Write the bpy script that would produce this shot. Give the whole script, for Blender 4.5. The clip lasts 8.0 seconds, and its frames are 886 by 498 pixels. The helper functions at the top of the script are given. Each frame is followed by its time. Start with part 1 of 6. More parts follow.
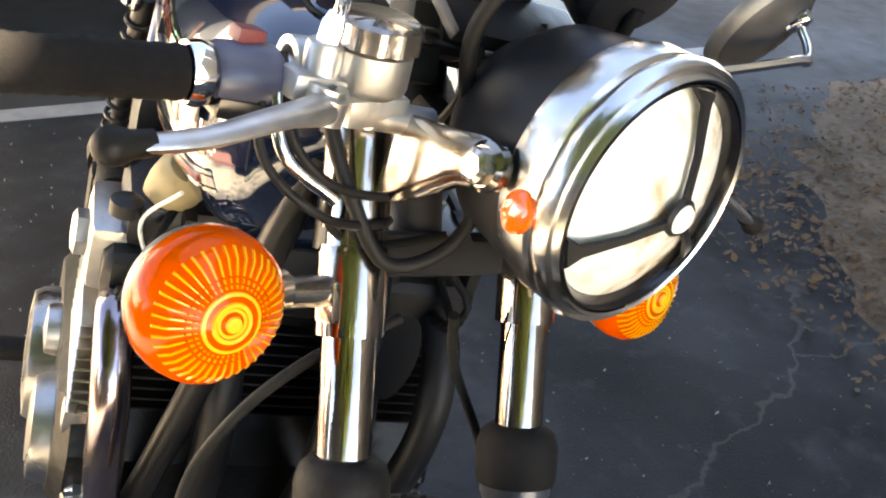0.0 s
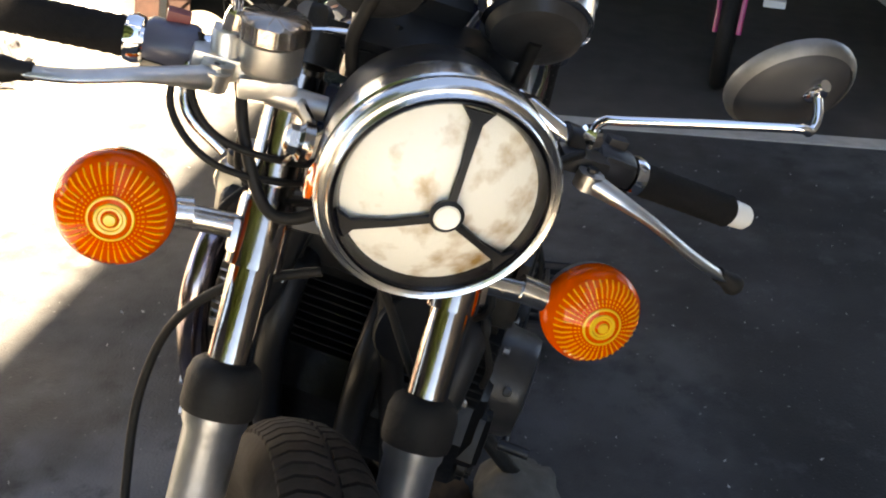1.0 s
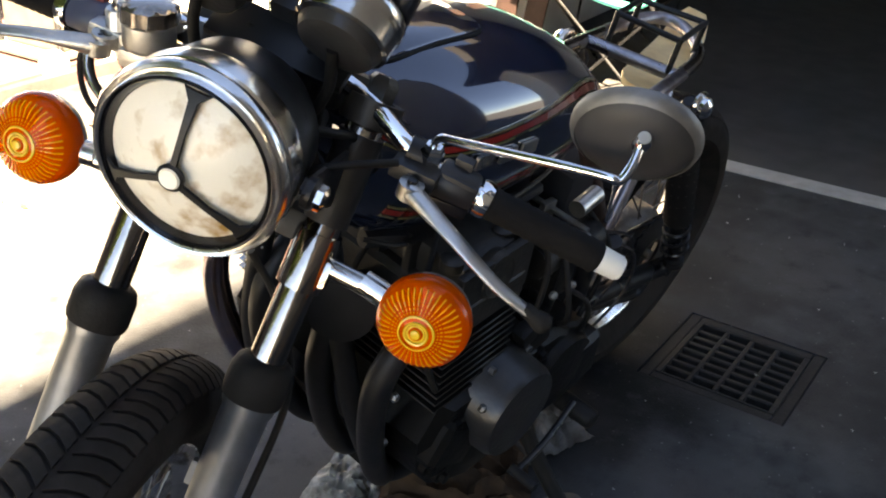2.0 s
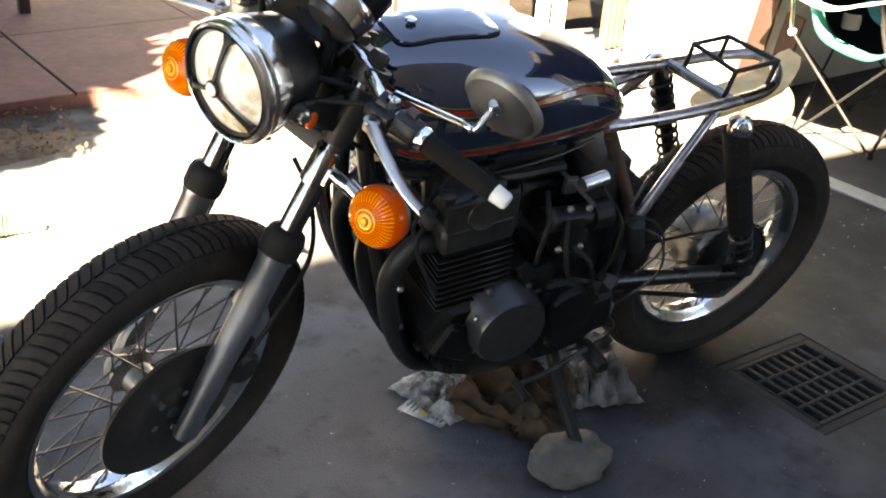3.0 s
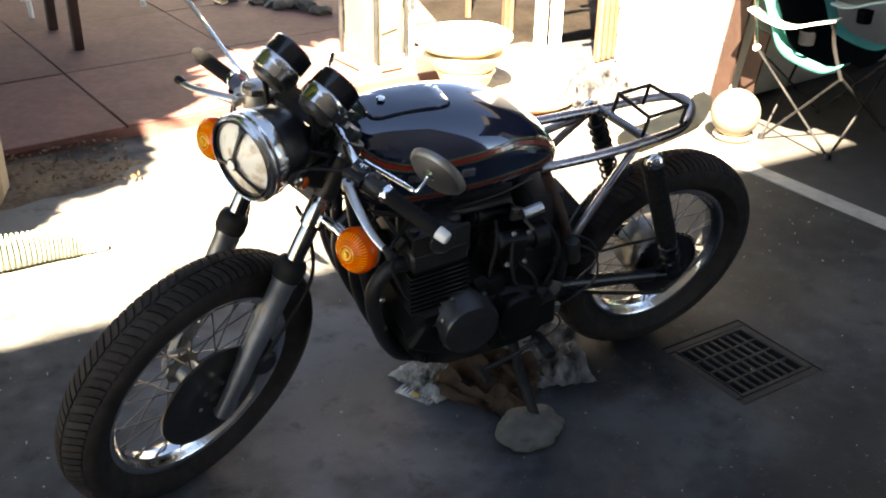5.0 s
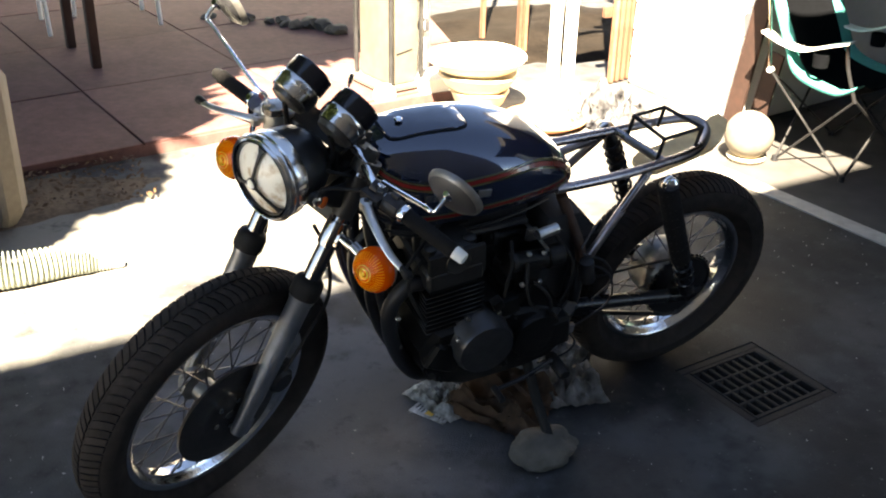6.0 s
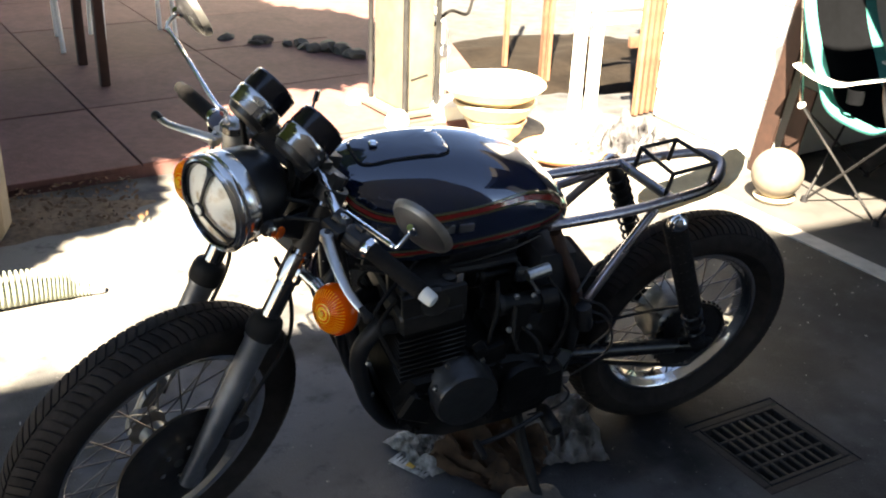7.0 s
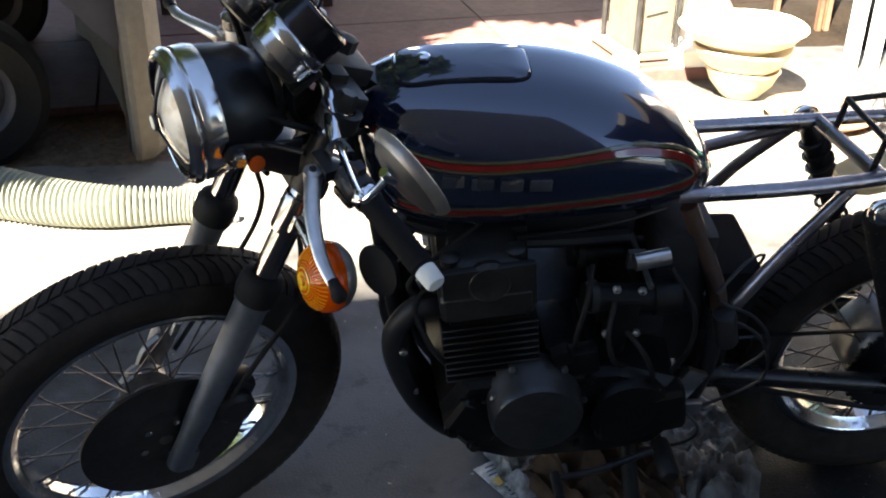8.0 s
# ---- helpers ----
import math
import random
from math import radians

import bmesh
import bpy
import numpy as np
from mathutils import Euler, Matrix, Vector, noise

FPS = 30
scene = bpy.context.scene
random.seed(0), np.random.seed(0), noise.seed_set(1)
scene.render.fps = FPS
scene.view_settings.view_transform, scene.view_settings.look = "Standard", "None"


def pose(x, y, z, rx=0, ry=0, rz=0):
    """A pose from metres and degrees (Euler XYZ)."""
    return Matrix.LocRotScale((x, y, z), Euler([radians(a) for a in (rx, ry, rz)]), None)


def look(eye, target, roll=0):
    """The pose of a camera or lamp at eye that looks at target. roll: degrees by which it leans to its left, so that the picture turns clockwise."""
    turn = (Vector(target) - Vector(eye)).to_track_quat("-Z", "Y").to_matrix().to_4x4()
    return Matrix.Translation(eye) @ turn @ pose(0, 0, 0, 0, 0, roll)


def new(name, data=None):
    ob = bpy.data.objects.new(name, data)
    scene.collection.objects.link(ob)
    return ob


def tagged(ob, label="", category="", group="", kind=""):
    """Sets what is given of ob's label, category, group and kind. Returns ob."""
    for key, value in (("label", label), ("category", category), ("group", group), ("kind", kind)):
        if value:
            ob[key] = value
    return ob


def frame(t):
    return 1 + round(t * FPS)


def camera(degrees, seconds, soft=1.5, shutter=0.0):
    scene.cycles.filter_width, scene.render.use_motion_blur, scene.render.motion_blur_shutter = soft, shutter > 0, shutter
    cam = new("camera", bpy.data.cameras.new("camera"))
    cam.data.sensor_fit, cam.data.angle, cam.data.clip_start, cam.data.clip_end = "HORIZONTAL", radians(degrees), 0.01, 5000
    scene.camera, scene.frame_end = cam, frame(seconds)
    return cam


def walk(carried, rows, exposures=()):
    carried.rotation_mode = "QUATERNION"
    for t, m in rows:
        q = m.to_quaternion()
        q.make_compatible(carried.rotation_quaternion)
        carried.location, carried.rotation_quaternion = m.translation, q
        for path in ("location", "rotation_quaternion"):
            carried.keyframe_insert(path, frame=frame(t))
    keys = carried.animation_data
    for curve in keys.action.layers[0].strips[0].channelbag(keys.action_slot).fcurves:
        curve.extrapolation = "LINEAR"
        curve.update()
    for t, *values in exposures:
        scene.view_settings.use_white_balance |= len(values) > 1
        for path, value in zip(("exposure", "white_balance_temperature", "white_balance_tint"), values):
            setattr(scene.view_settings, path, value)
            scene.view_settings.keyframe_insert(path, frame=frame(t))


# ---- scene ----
cam = camera(46.7, 8.0, soft=2.0)
PATH = [
    (0, (1.139, -0.071, 1.21), (-0.53, 0.498, 0.266), 4.2),
    (0.5, (1.23, 0.148, 1.234), (-0.508, 0.341, 0.263), 5.1),
    (1, (1.293, 0.393, 1.257), (-0.444, 0.049, 0.328), 3.4),
    (1.5, (1.203, 0.638, 1.262), (-0.424, -0.06, 0.332), 2.7),
    (2, (1.109, 0.955, 1.282), (-0.284, -0.163, 0.382), 3.2),
    (3.5, (1.029, 1.928, 1.497), (0.226, 0.329, 0.604), 3.8),
    (4, (1.069, 2.077, 1.61), (0.273, 0.466, 0.731), 3.5),
    (4.5, (1.1, 2.135, 1.714), (0.285, 0.566, 0.78), 1.3),
    (6, (1.135, 2.151, 1.746), (0.333, 0.551, 0.853), 1.3),
    (6.5, (1.094, 2.151, 1.725), (0.371, 0.523, 0.817), 0.7),
    (7, (0.93, 2.008, 1.662), (0.179, 0.356, 0.821), 2.2),
    (7.5, (0.675, 1.826, 1.558), (0.169, 0.111, 0.662), 2.3),
    (8, (0.382, 1.61, 1.433), (0.182, -0.146, 0.497), 0.8),
]
LEAN, STEER_AT = 12.4, (-0.697, -0.071, 0.010)
S_ROT = Matrix(((0.9189, -0.3946, -0.0022, 0.0914), (0.3929, 0.9144, 0.0973, -0.4988), (-0.0364, -0.0903, 0.9953, 0.0441), (0, 0, 0, 1)))
EXPOSURE = [(0.0, 5.23, 9900, 12), (0.5, 4.72, 9900, 12), (1.0, 4.45, 9600, 12), (2.0, 4.35, 9500, 12), (3.5, 5.2, 10000, 11), (4.0, 4.76, 9900, 11), (4.5, 4.57, 9600, 11), (6.0, 4.02, 8500, 10), (6.5, 4.0, 8400, 10), (7.2, 3.85, 8400, 10), (8.0, 3.98, 8000, 10)]
walk(cam, [(t, look(eye, target, roll)) for t, eye, target, roll in PATH], EXPOSURE)

# ---- world and sun ----
SUN = Vector((0.35, 0.55, 0.81)).normalized()
world = bpy.data.worlds.new("sky")
scene.world = world
world.use_nodes = True
sky = world.node_tree.nodes.new("ShaderNodeTexSky")
sky.sky_type, sky.sun_disc = "NISHITA", False
sky.air_density, sky.dust_density, sky.ozone_density = 0.42, 0.0, 1.5
sky.sun_elevation = math.asin(SUN.z)
sky.sun_rotation = math.atan2(SUN.x, SUN.y)
world.node_tree.links.new(sky.outputs[0], world.node_tree.nodes["Background"].inputs[0])
world.node_tree.nodes["Background"].inputs[1].default_value = 0.05
sun = new("sun", bpy.data.lights.new("sun", "SUN"))
sun.data.energy, sun.data.angle, sun.data.color = 5.0, radians(0.53), (1.0, 0.95, 0.87)
sun.matrix_world = look((6, 9, 14), (6 - SUN.x, 9 - SUN.y, 14 - SUN.z))


# ---- materials ----
def mat(name, color, rough=0.6, metal=0.0, var=0.25, scale=30.0, bump=0.1, bscale=None, color2=None, coat=0.0, coat_ior=1.5, stain=0.0, trans=0.0, ior=1.45, rand=0.0, spec=0.5, span=(0.35, 0.66)):
    m = bpy.data.materials.new(name)
    m.use_nodes = True
    nt = m.node_tree
    N, L = nt.nodes, nt.links
    b = N["Principled BSDF"]
    b.inputs["Roughness"].default_value = rough
    b.inputs["Metallic"].default_value = metal
    b.inputs["Coat Weight"].default_value = coat
    b.inputs["Coat Roughness"].default_value = 0.04
    b.inputs["Coat IOR"].default_value = coat_ior
    b.inputs["Transmission Weight"].default_value = trans
    b.inputs["IOR"].default_value = ior
    b.inputs["Specular IOR Level"].default_value = spec
    tc = N.new("ShaderNodeTexCoord")
    n1 = N.new("ShaderNodeTexNoise")
    n1.inputs["Scale"].default_value, n1.inputs["Detail"].default_value = scale, 6.0
    L.new(tc.outputs["Object"], n1.inputs["Vector"])
    n2 = N.new("ShaderNodeTexNoise")
    n2.inputs["Scale"].default_value, n2.inputs["Detail"].default_value = scale * 0.13, 4.0
    L.new(tc.outputs["Object"], n2.inputs["Vector"])
    add = N.new("ShaderNodeMath")
    add.operation = "MULTIPLY_ADD"
    L.new(n1.outputs["Fac"], add.inputs[0])
    add.inputs[1].default_value = 0.5
    half = N.new("ShaderNodeMath")
    half.operation = "MULTIPLY"
    half.inputs[1].default_value = 0.5
    L.new(n2.outputs["Fac"], half.inputs[0])
    L.new(half.outputs[0], add.inputs[2])
    ramp = N.new("ShaderNodeValToRGB")
    c = Vector(color)
    dark = tuple(max(0.0, v * (1 - var)) for v in c)
    light = tuple(color2) if color2 else tuple(min(1.0, v * (1 + var)) for v in c)
    ramp.color_ramp.elements[0].position, ramp.color_ramp.elements[0].color = span[0], (*dark, 1)
    ramp.color_ramp.elements[1].position, ramp.color_ramp.elements[1].color = span[1], (*light, 1)
    L.new(add.outputs[0], ramp.inputs[0])
    out = ramp.outputs[0]
    if rand:
        info = N.new("ShaderNodeObjectInfo")
        hsv = N.new("ShaderNodeHueSaturation")
        mr = N.new("ShaderNodeMapRange")
        mr.inputs[3].default_value, mr.inputs[4].default_value = 1 - rand, 1 + rand
        L.new(info.outputs["Random"], mr.inputs[0])
        L.new(mr.outputs[0], hsv.inputs["Value"])
        L.new(out, hsv.inputs["Color"])
        out = hsv.outputs[0]
    L.new(out, b.inputs["Base Color"])
    if stain:
        mr = N.new("ShaderNodeMapRange")
        mr.inputs[1].default_value, mr.inputs[2].default_value = 0.4, 0.65
        mr.inputs[3].default_value, mr.inputs[4].default_value = max(0.0, rough - stain), min(1.0, rough + stain)
        L.new(n2.outputs["Fac"], mr.inputs[0])
        L.new(mr.outputs[0], b.inputs["Roughness"])
    if bump:
        bn = N.new("ShaderNodeTexNoise")
        bn.inputs["Scale"].default_value, bn.inputs["Detail"].default_value = bscale or scale * 3, 5.0
        L.new(tc.outputs["Object"], bn.inputs["Vector"])
        bp = N.new("ShaderNodeBump")
        bp.inputs["Strength"].default_value, bp.inputs["Distance"].default_value = bump, 0.004
        L.new(bn.outputs["Fac"], bp.inputs["Height"])
        L.new(bp.outputs[0], b.inputs["Normal"])
    return m


M = dict(
    asphalt=mat("asphalt", (0.047, 0.0475, 0.049), 0.85, var=0.4, scale=11, bump=0.6, bscale=170, stain=0.15, spec=0.36),
    concrete=mat("concrete", (0.42, 0.4, 0.37), 0.85, var=0.2, scale=20, bump=0.3, bscale=120),
    garage_floor=mat("garage_floor", (0.055, 0.052, 0.05), 0.8, var=0.3, scale=8, bump=0.2),
    mulch=mat("mulch", (0.011, 0.0085, 0.0065), 0.95, var=0.5, scale=45, bump=0.9, spec=0.1),
    fork_chrome=mat("tarnished_chrome", (0.36, 0.32, 0.285), 0.14, 1.0, var=0.2, scale=50, bump=0.03, stain=0.08),
    spoke=mat("tarnished_spoke", (0.16, 0.15, 0.15), 0.35, 0.9, var=0.3, scale=60, bump=0.0),
    lens_white=mat("tan_sleeve", (0.42, 0.32, 0.17), 0.7, var=0.25, scale=30, bump=0.2),
    paver=mat("paver", (0.108, 0.05, 0.045), 0.85, var=0.25, scale=25, bump=0.4, rand=0.15),
    litter=mat("litter", (0.15, 0.105, 0.068), 0.95, var=0.5, scale=40, bump=0.8),
    leaf=mat("dry_leaf", (0.12, 0.07, 0.035), 0.8, var=0.4, scale=30, bump=0.2, rand=0.4),
    green=mat("green_leaf", (0.07, 0.12, 0.03), 0.6, var=0.4, scale=30, bump=0.1, rand=0.4),
    rubber=mat("rubber", (0.010, 0.0095, 0.0092), 0.65, var=0.3, scale=40, bump=0.25, stain=0.12, spec=0.2),
    foam=mat("foam_rubber", (0.010, 0.0095, 0.0097), 0.92, var=0.2, scale=200, bump=0.3, spec=0.15),
    # Blue base and raised coat IOR imitate blue sky reflected in black paint.
    black_paint=mat("black_paint", (0.010, 0.019, 0.046), 0.13, 0.35, var=0.2, scale=10, bump=0.0, coat=1.0, coat_ior=1.7, stain=0.05),
    black_metal=mat("black_metal", (0.012, 0.012, 0.013), 0.42, metal=0.0, var=0.3, scale=30, bump=0.08, stain=0.15, spec=0.35),
    black_plastic=mat("black_plastic", (0.013, 0.013, 0.015), 0.5, var=0.2, scale=60, bump=0.08),
    chrome=mat("chrome", (0.82, 0.82, 0.83), 0.08, 1.0, var=0.05, scale=30, bump=0.01, stain=0.05),
    worn_chrome=mat("worn_chrome", (0.6, 0.57, 0.53), 0.22, 1.0, var=0.2, scale=60, bump=0.05, stain=0.12),
    ring_chrome=mat("aged_chrome", (0.72, 0.7, 0.67), 0.26, 1.0, var=0.15, scale=50, bump=0.05, stain=0.1),
    alloy=mat("cast_alloy", (0.5, 0.49, 0.47), 0.38, 1.0, var=0.2, scale=50, bump=0.12, stain=0.12),
    dull_alloy=mat("dull_alloy", (0.2, 0.195, 0.185), 0.5, 0.8, var=0.35, scale=40, bump=0.2, stain=0.15),
    fork_grey=mat("fork_grey", (0.2, 0.215, 0.24), 0.4, 0.8, var=0.18, scale=45, bump=0.1, stain=0.12),
    engine=mat("engine_black", (0.011, 0.0105, 0.010), 0.5, 0.1, var=0.5, scale=22, bump=0.25, stain=0.15, spec=0.25, color2=(0.042, 0.036, 0.03), span=(0.52, 0.78)),
    steel=mat("bare_steel", (0.33, 0.31, 0.33), 0.36, 1.0, var=0.3, scale=45, bump=0.08, stain=0.15),
    head_alloy=mat("oxidised_alloy", (0.026, 0.025, 0.024), 0.5, 0.5, var=0.35, scale=40, bump=0.2, stain=0.15),
    disc=mat("brake_disc", (0.05, 0.045, 0.042), 0.4, 0.6, var=0.3, scale=60, bump=0.08),
    red=mat("red_stripe", (0.16, 0.009, 0.007), 0.2, var=0.1, scale=40, bump=0.0, coat=1.0),
    gold=mat("gold_line", (0.07, 0.068, 0.03), 0.25, var=0.1, scale=40, bump=0.0, coat=1.0),
    amber=mat("amber_lens", (1.0, 0.122, 0.0015), 0.1, var=0.06, scale=40, bump=0.0, trans=0.42, ior=1.35, spec=0.2),
    # Yellower than the lens: the ribs' glint is put into their colour.
    amber_rib=mat("amber_rib", (1.0, 0.43, 0.022), 0.1, var=0.05, scale=40, bump=0.0, trans=0.15, ior=1.49),
    # Also colours the lens centre, whose yellow glow is painted in.
    amber_dome=mat("amber_bulb_dome", (1.0, 0.62, 0.04), 0.2, var=0.1, scale=40, bump=0.0, trans=0.3, ior=1.49),
    red_lens=mat("orange_reflector", (0.8, 0.12, 0.01), 0.12, var=0.1, scale=60, bump=0.05, coat=1.0),
    # Mostly opaque white with tan blotches, for bright bowl reflections and stains.
    glass=mat("lens_glass", (0.5, 0.3, 0.1), 0.1, var=0.1, scale=38, bump=0.35, bscale=60, trans=0.3, ior=1.35, color2=(1.0, 0.975, 0.88), span=(0.31, 0.45)),
    # Matte pale colour takes the place of a mirror bowl's bright reflections.
    reflector=mat("pale_matte_reflector", (0.95, 0.86, 0.62), 0.45, 0.0, var=0.05, scale=20, bump=0.3, bscale=30, color2=(0.97, 0.96, 0.93)),
    gauge_glass=mat("gauge_face", (0.015, 0.015, 0.017), 0.25, var=0.2, scale=30, bump=0.0),
    siding=mat("white_siding", (0.72, 0.73, 0.72), 0.6, var=0.08, scale=12, bump=0.1),
    plaster=mat("plaster", (0.11, 0.105, 0.1), 0.9, var=0.12, scale=9, bump=0.2),
    wood=mat("tan_wood", (0.9, 0.58, 0.29), 0.55, var=0.25, scale=25, bump=0.15),
    brown_wood=mat("brown_wood", (0.16, 0.075, 0.045), 0.75, var=0.35, scale=30, bump=0.3, rand=0.25),
    white_wood=mat("white_wood", (0.75, 0.74, 0.7), 0.6, var=0.1, scale=25, bump=0.1),
    cream=mat("cream_glaze", (0.68, 0.58, 0.4), 0.45, var=0.15, scale=18, bump=0.1),
    terracotta=mat("terracotta", (0.4, 0.17, 0.08), 0.85, var=0.2, scale=25, bump=0.2),
    white_plastic=mat("white_plastic", (0.74, 0.74, 0.7), 0.5, var=0.08, scale=20, bump=0.05),
    grey_plastic=mat("grey_plastic", (0.33, 0.33, 0.36), 0.5, var=0.15, scale=20, bump=0.05),
    blue_plastic=mat("blue_plastic", (0.05, 0.1, 0.32), 0.5, var=0.2, scale=12, bump=0.08),
    navy=mat("dark_navy_paint", (0.042, 0.038, 0.043), 0.6, var=0.25, scale=12, bump=0.1),
    beige=mat("beige_plastic", (0.13, 0.112, 0.09), 0.9, var=0.15, scale=40, bump=0.3),
    teal=mat("teal_fabric", (0.05, 0.3, 0.27), 0.85, var=0.15, scale=60, bump=0.3),
    dark_fabric=mat("dark_fabric", (0.003, 0.0035, 0.0045), 0.95, var=0.2, scale=60, bump=0.3, spec=0.06),
    stone=mat("stone", (0.078, 0.072, 0.06), 0.9, var=0.3, scale=30, bump=0.6),
    paper=mat("newspaper", (0.5, 0.49, 0.44), 0.9, var=0.7, scale=60, bump=0.3, color2=(0.9, 0.9, 0.9)),
    dirty_paper=mat("dirty_newspaper", (0.12, 0.085, 0.06), 0.9, var=0.6, scale=18, bump=0.4, color2=(0.55, 0.53, 0.5)),
    brown_paper=mat("brown_paper", (0.075, 0.038, 0.02), 0.75, var=0.6, scale=20, bump=0.5, color2=(0.2, 0.115, 0.065)),
    pink=mat("magenta_paint", (0.35, 0.01, 0.12), 0.25, var=0.1, scale=20, bump=0.0, coat=0.8),
    yellow=mat("yellow_reflector", (0.8, 0.5, 0.05), 0.3, var=0.1, scale=20, bump=0.0),
    switch_grey=mat("blue_grey_plastic", (0.052, 0.06, 0.095), 0.35, var=0.15, scale=20, bump=0.05),
    soffit=mat("dark_boards", (0.03, 0.026, 0.022), 0.85, var=0.3, scale=12, bump=0.2),
    tread=mat("dusty_rubber", (0.026, 0.0215, 0.019), 0.85, var=0.4, scale=30, bump=0.3, rand=0.25, spec=0.15),
    cart_paint=mat("weathered_paint", (0.13, 0.117, 0.093), 0.6, var=0.2, scale=16, bump=0.15),
    hose_white=mat("hose_plastic", (0.27, 0.295, 0.25), 0.5, var=0.12, scale=20, bump=0.05),
    mirror_back=mat("mirror_back", (0.03, 0.03, 0.032), 0.4, var=0.3, scale=30, bump=0.05, stain=0.15),
    maroon=mat("maroon_plastic", (0.16, 0.03, 0.03), 0.5, var=0.2, scale=30, bump=0.1),
    cap_grey=mat("stained_metal", (0.4, 0.33, 0.28), 0.3, 0.9, var=0.5, scale=32, bump=0.1, stain=0.2, color2=(0.6, 0.55, 0.5)),
    gloss_black=mat("gloss_black", (0.006, 0.006, 0.008), 0.2, var=0.2, scale=30, bump=0.0),
    dust_grey=mat("dust_grey", (0.3, 0.3, 0.29), 0.9, var=0.2, scale=40, bump=0.0),
    dark_plank=mat("dark_plank", (0.03, 0.013, 0.009), 0.75, var=0.35, scale=30, bump=0.3),
    cover_grey=mat("grey_cover", (0.03, 0.03, 0.031), 0.45, 0.3, var=0.35, scale=40, bump=0.15, stain=0.15),
    rim_chrome=mat("pitted_chrome", (0.7, 0.69, 0.68), 0.12, 1.0, var=0.15, scale=50, bump=0.35, bscale=45, stain=0.08),
    iron=mat("cast_iron", (0.015, 0.0135, 0.0125), 0.85, 0.0, var=0.35, scale=40, bump=0.4),
    brown_sheen=mat("brown_sheen_paint", (0.04, 0.02, 0.014), 0.6, var=0.5, scale=35, bump=0.15),
    copper=mat("blued_pipe", (0.25, 0.24, 0.42), 0.18, 1.0, var=0.3, scale=14, bump=0.0, color2=(0.5, 0.38, 0.25)),
    film=mat("crumpled_film", (0.03, 0.03, 0.035), 0.25, var=0.6, scale=22, bump=0.3, color2=(0.3, 0.3, 0.32), coat=0.4),
    clear=mat("clear_plastic", (0.8, 0.8, 0.78), 0.25, var=0.1, scale=40, bump=0.1),
)


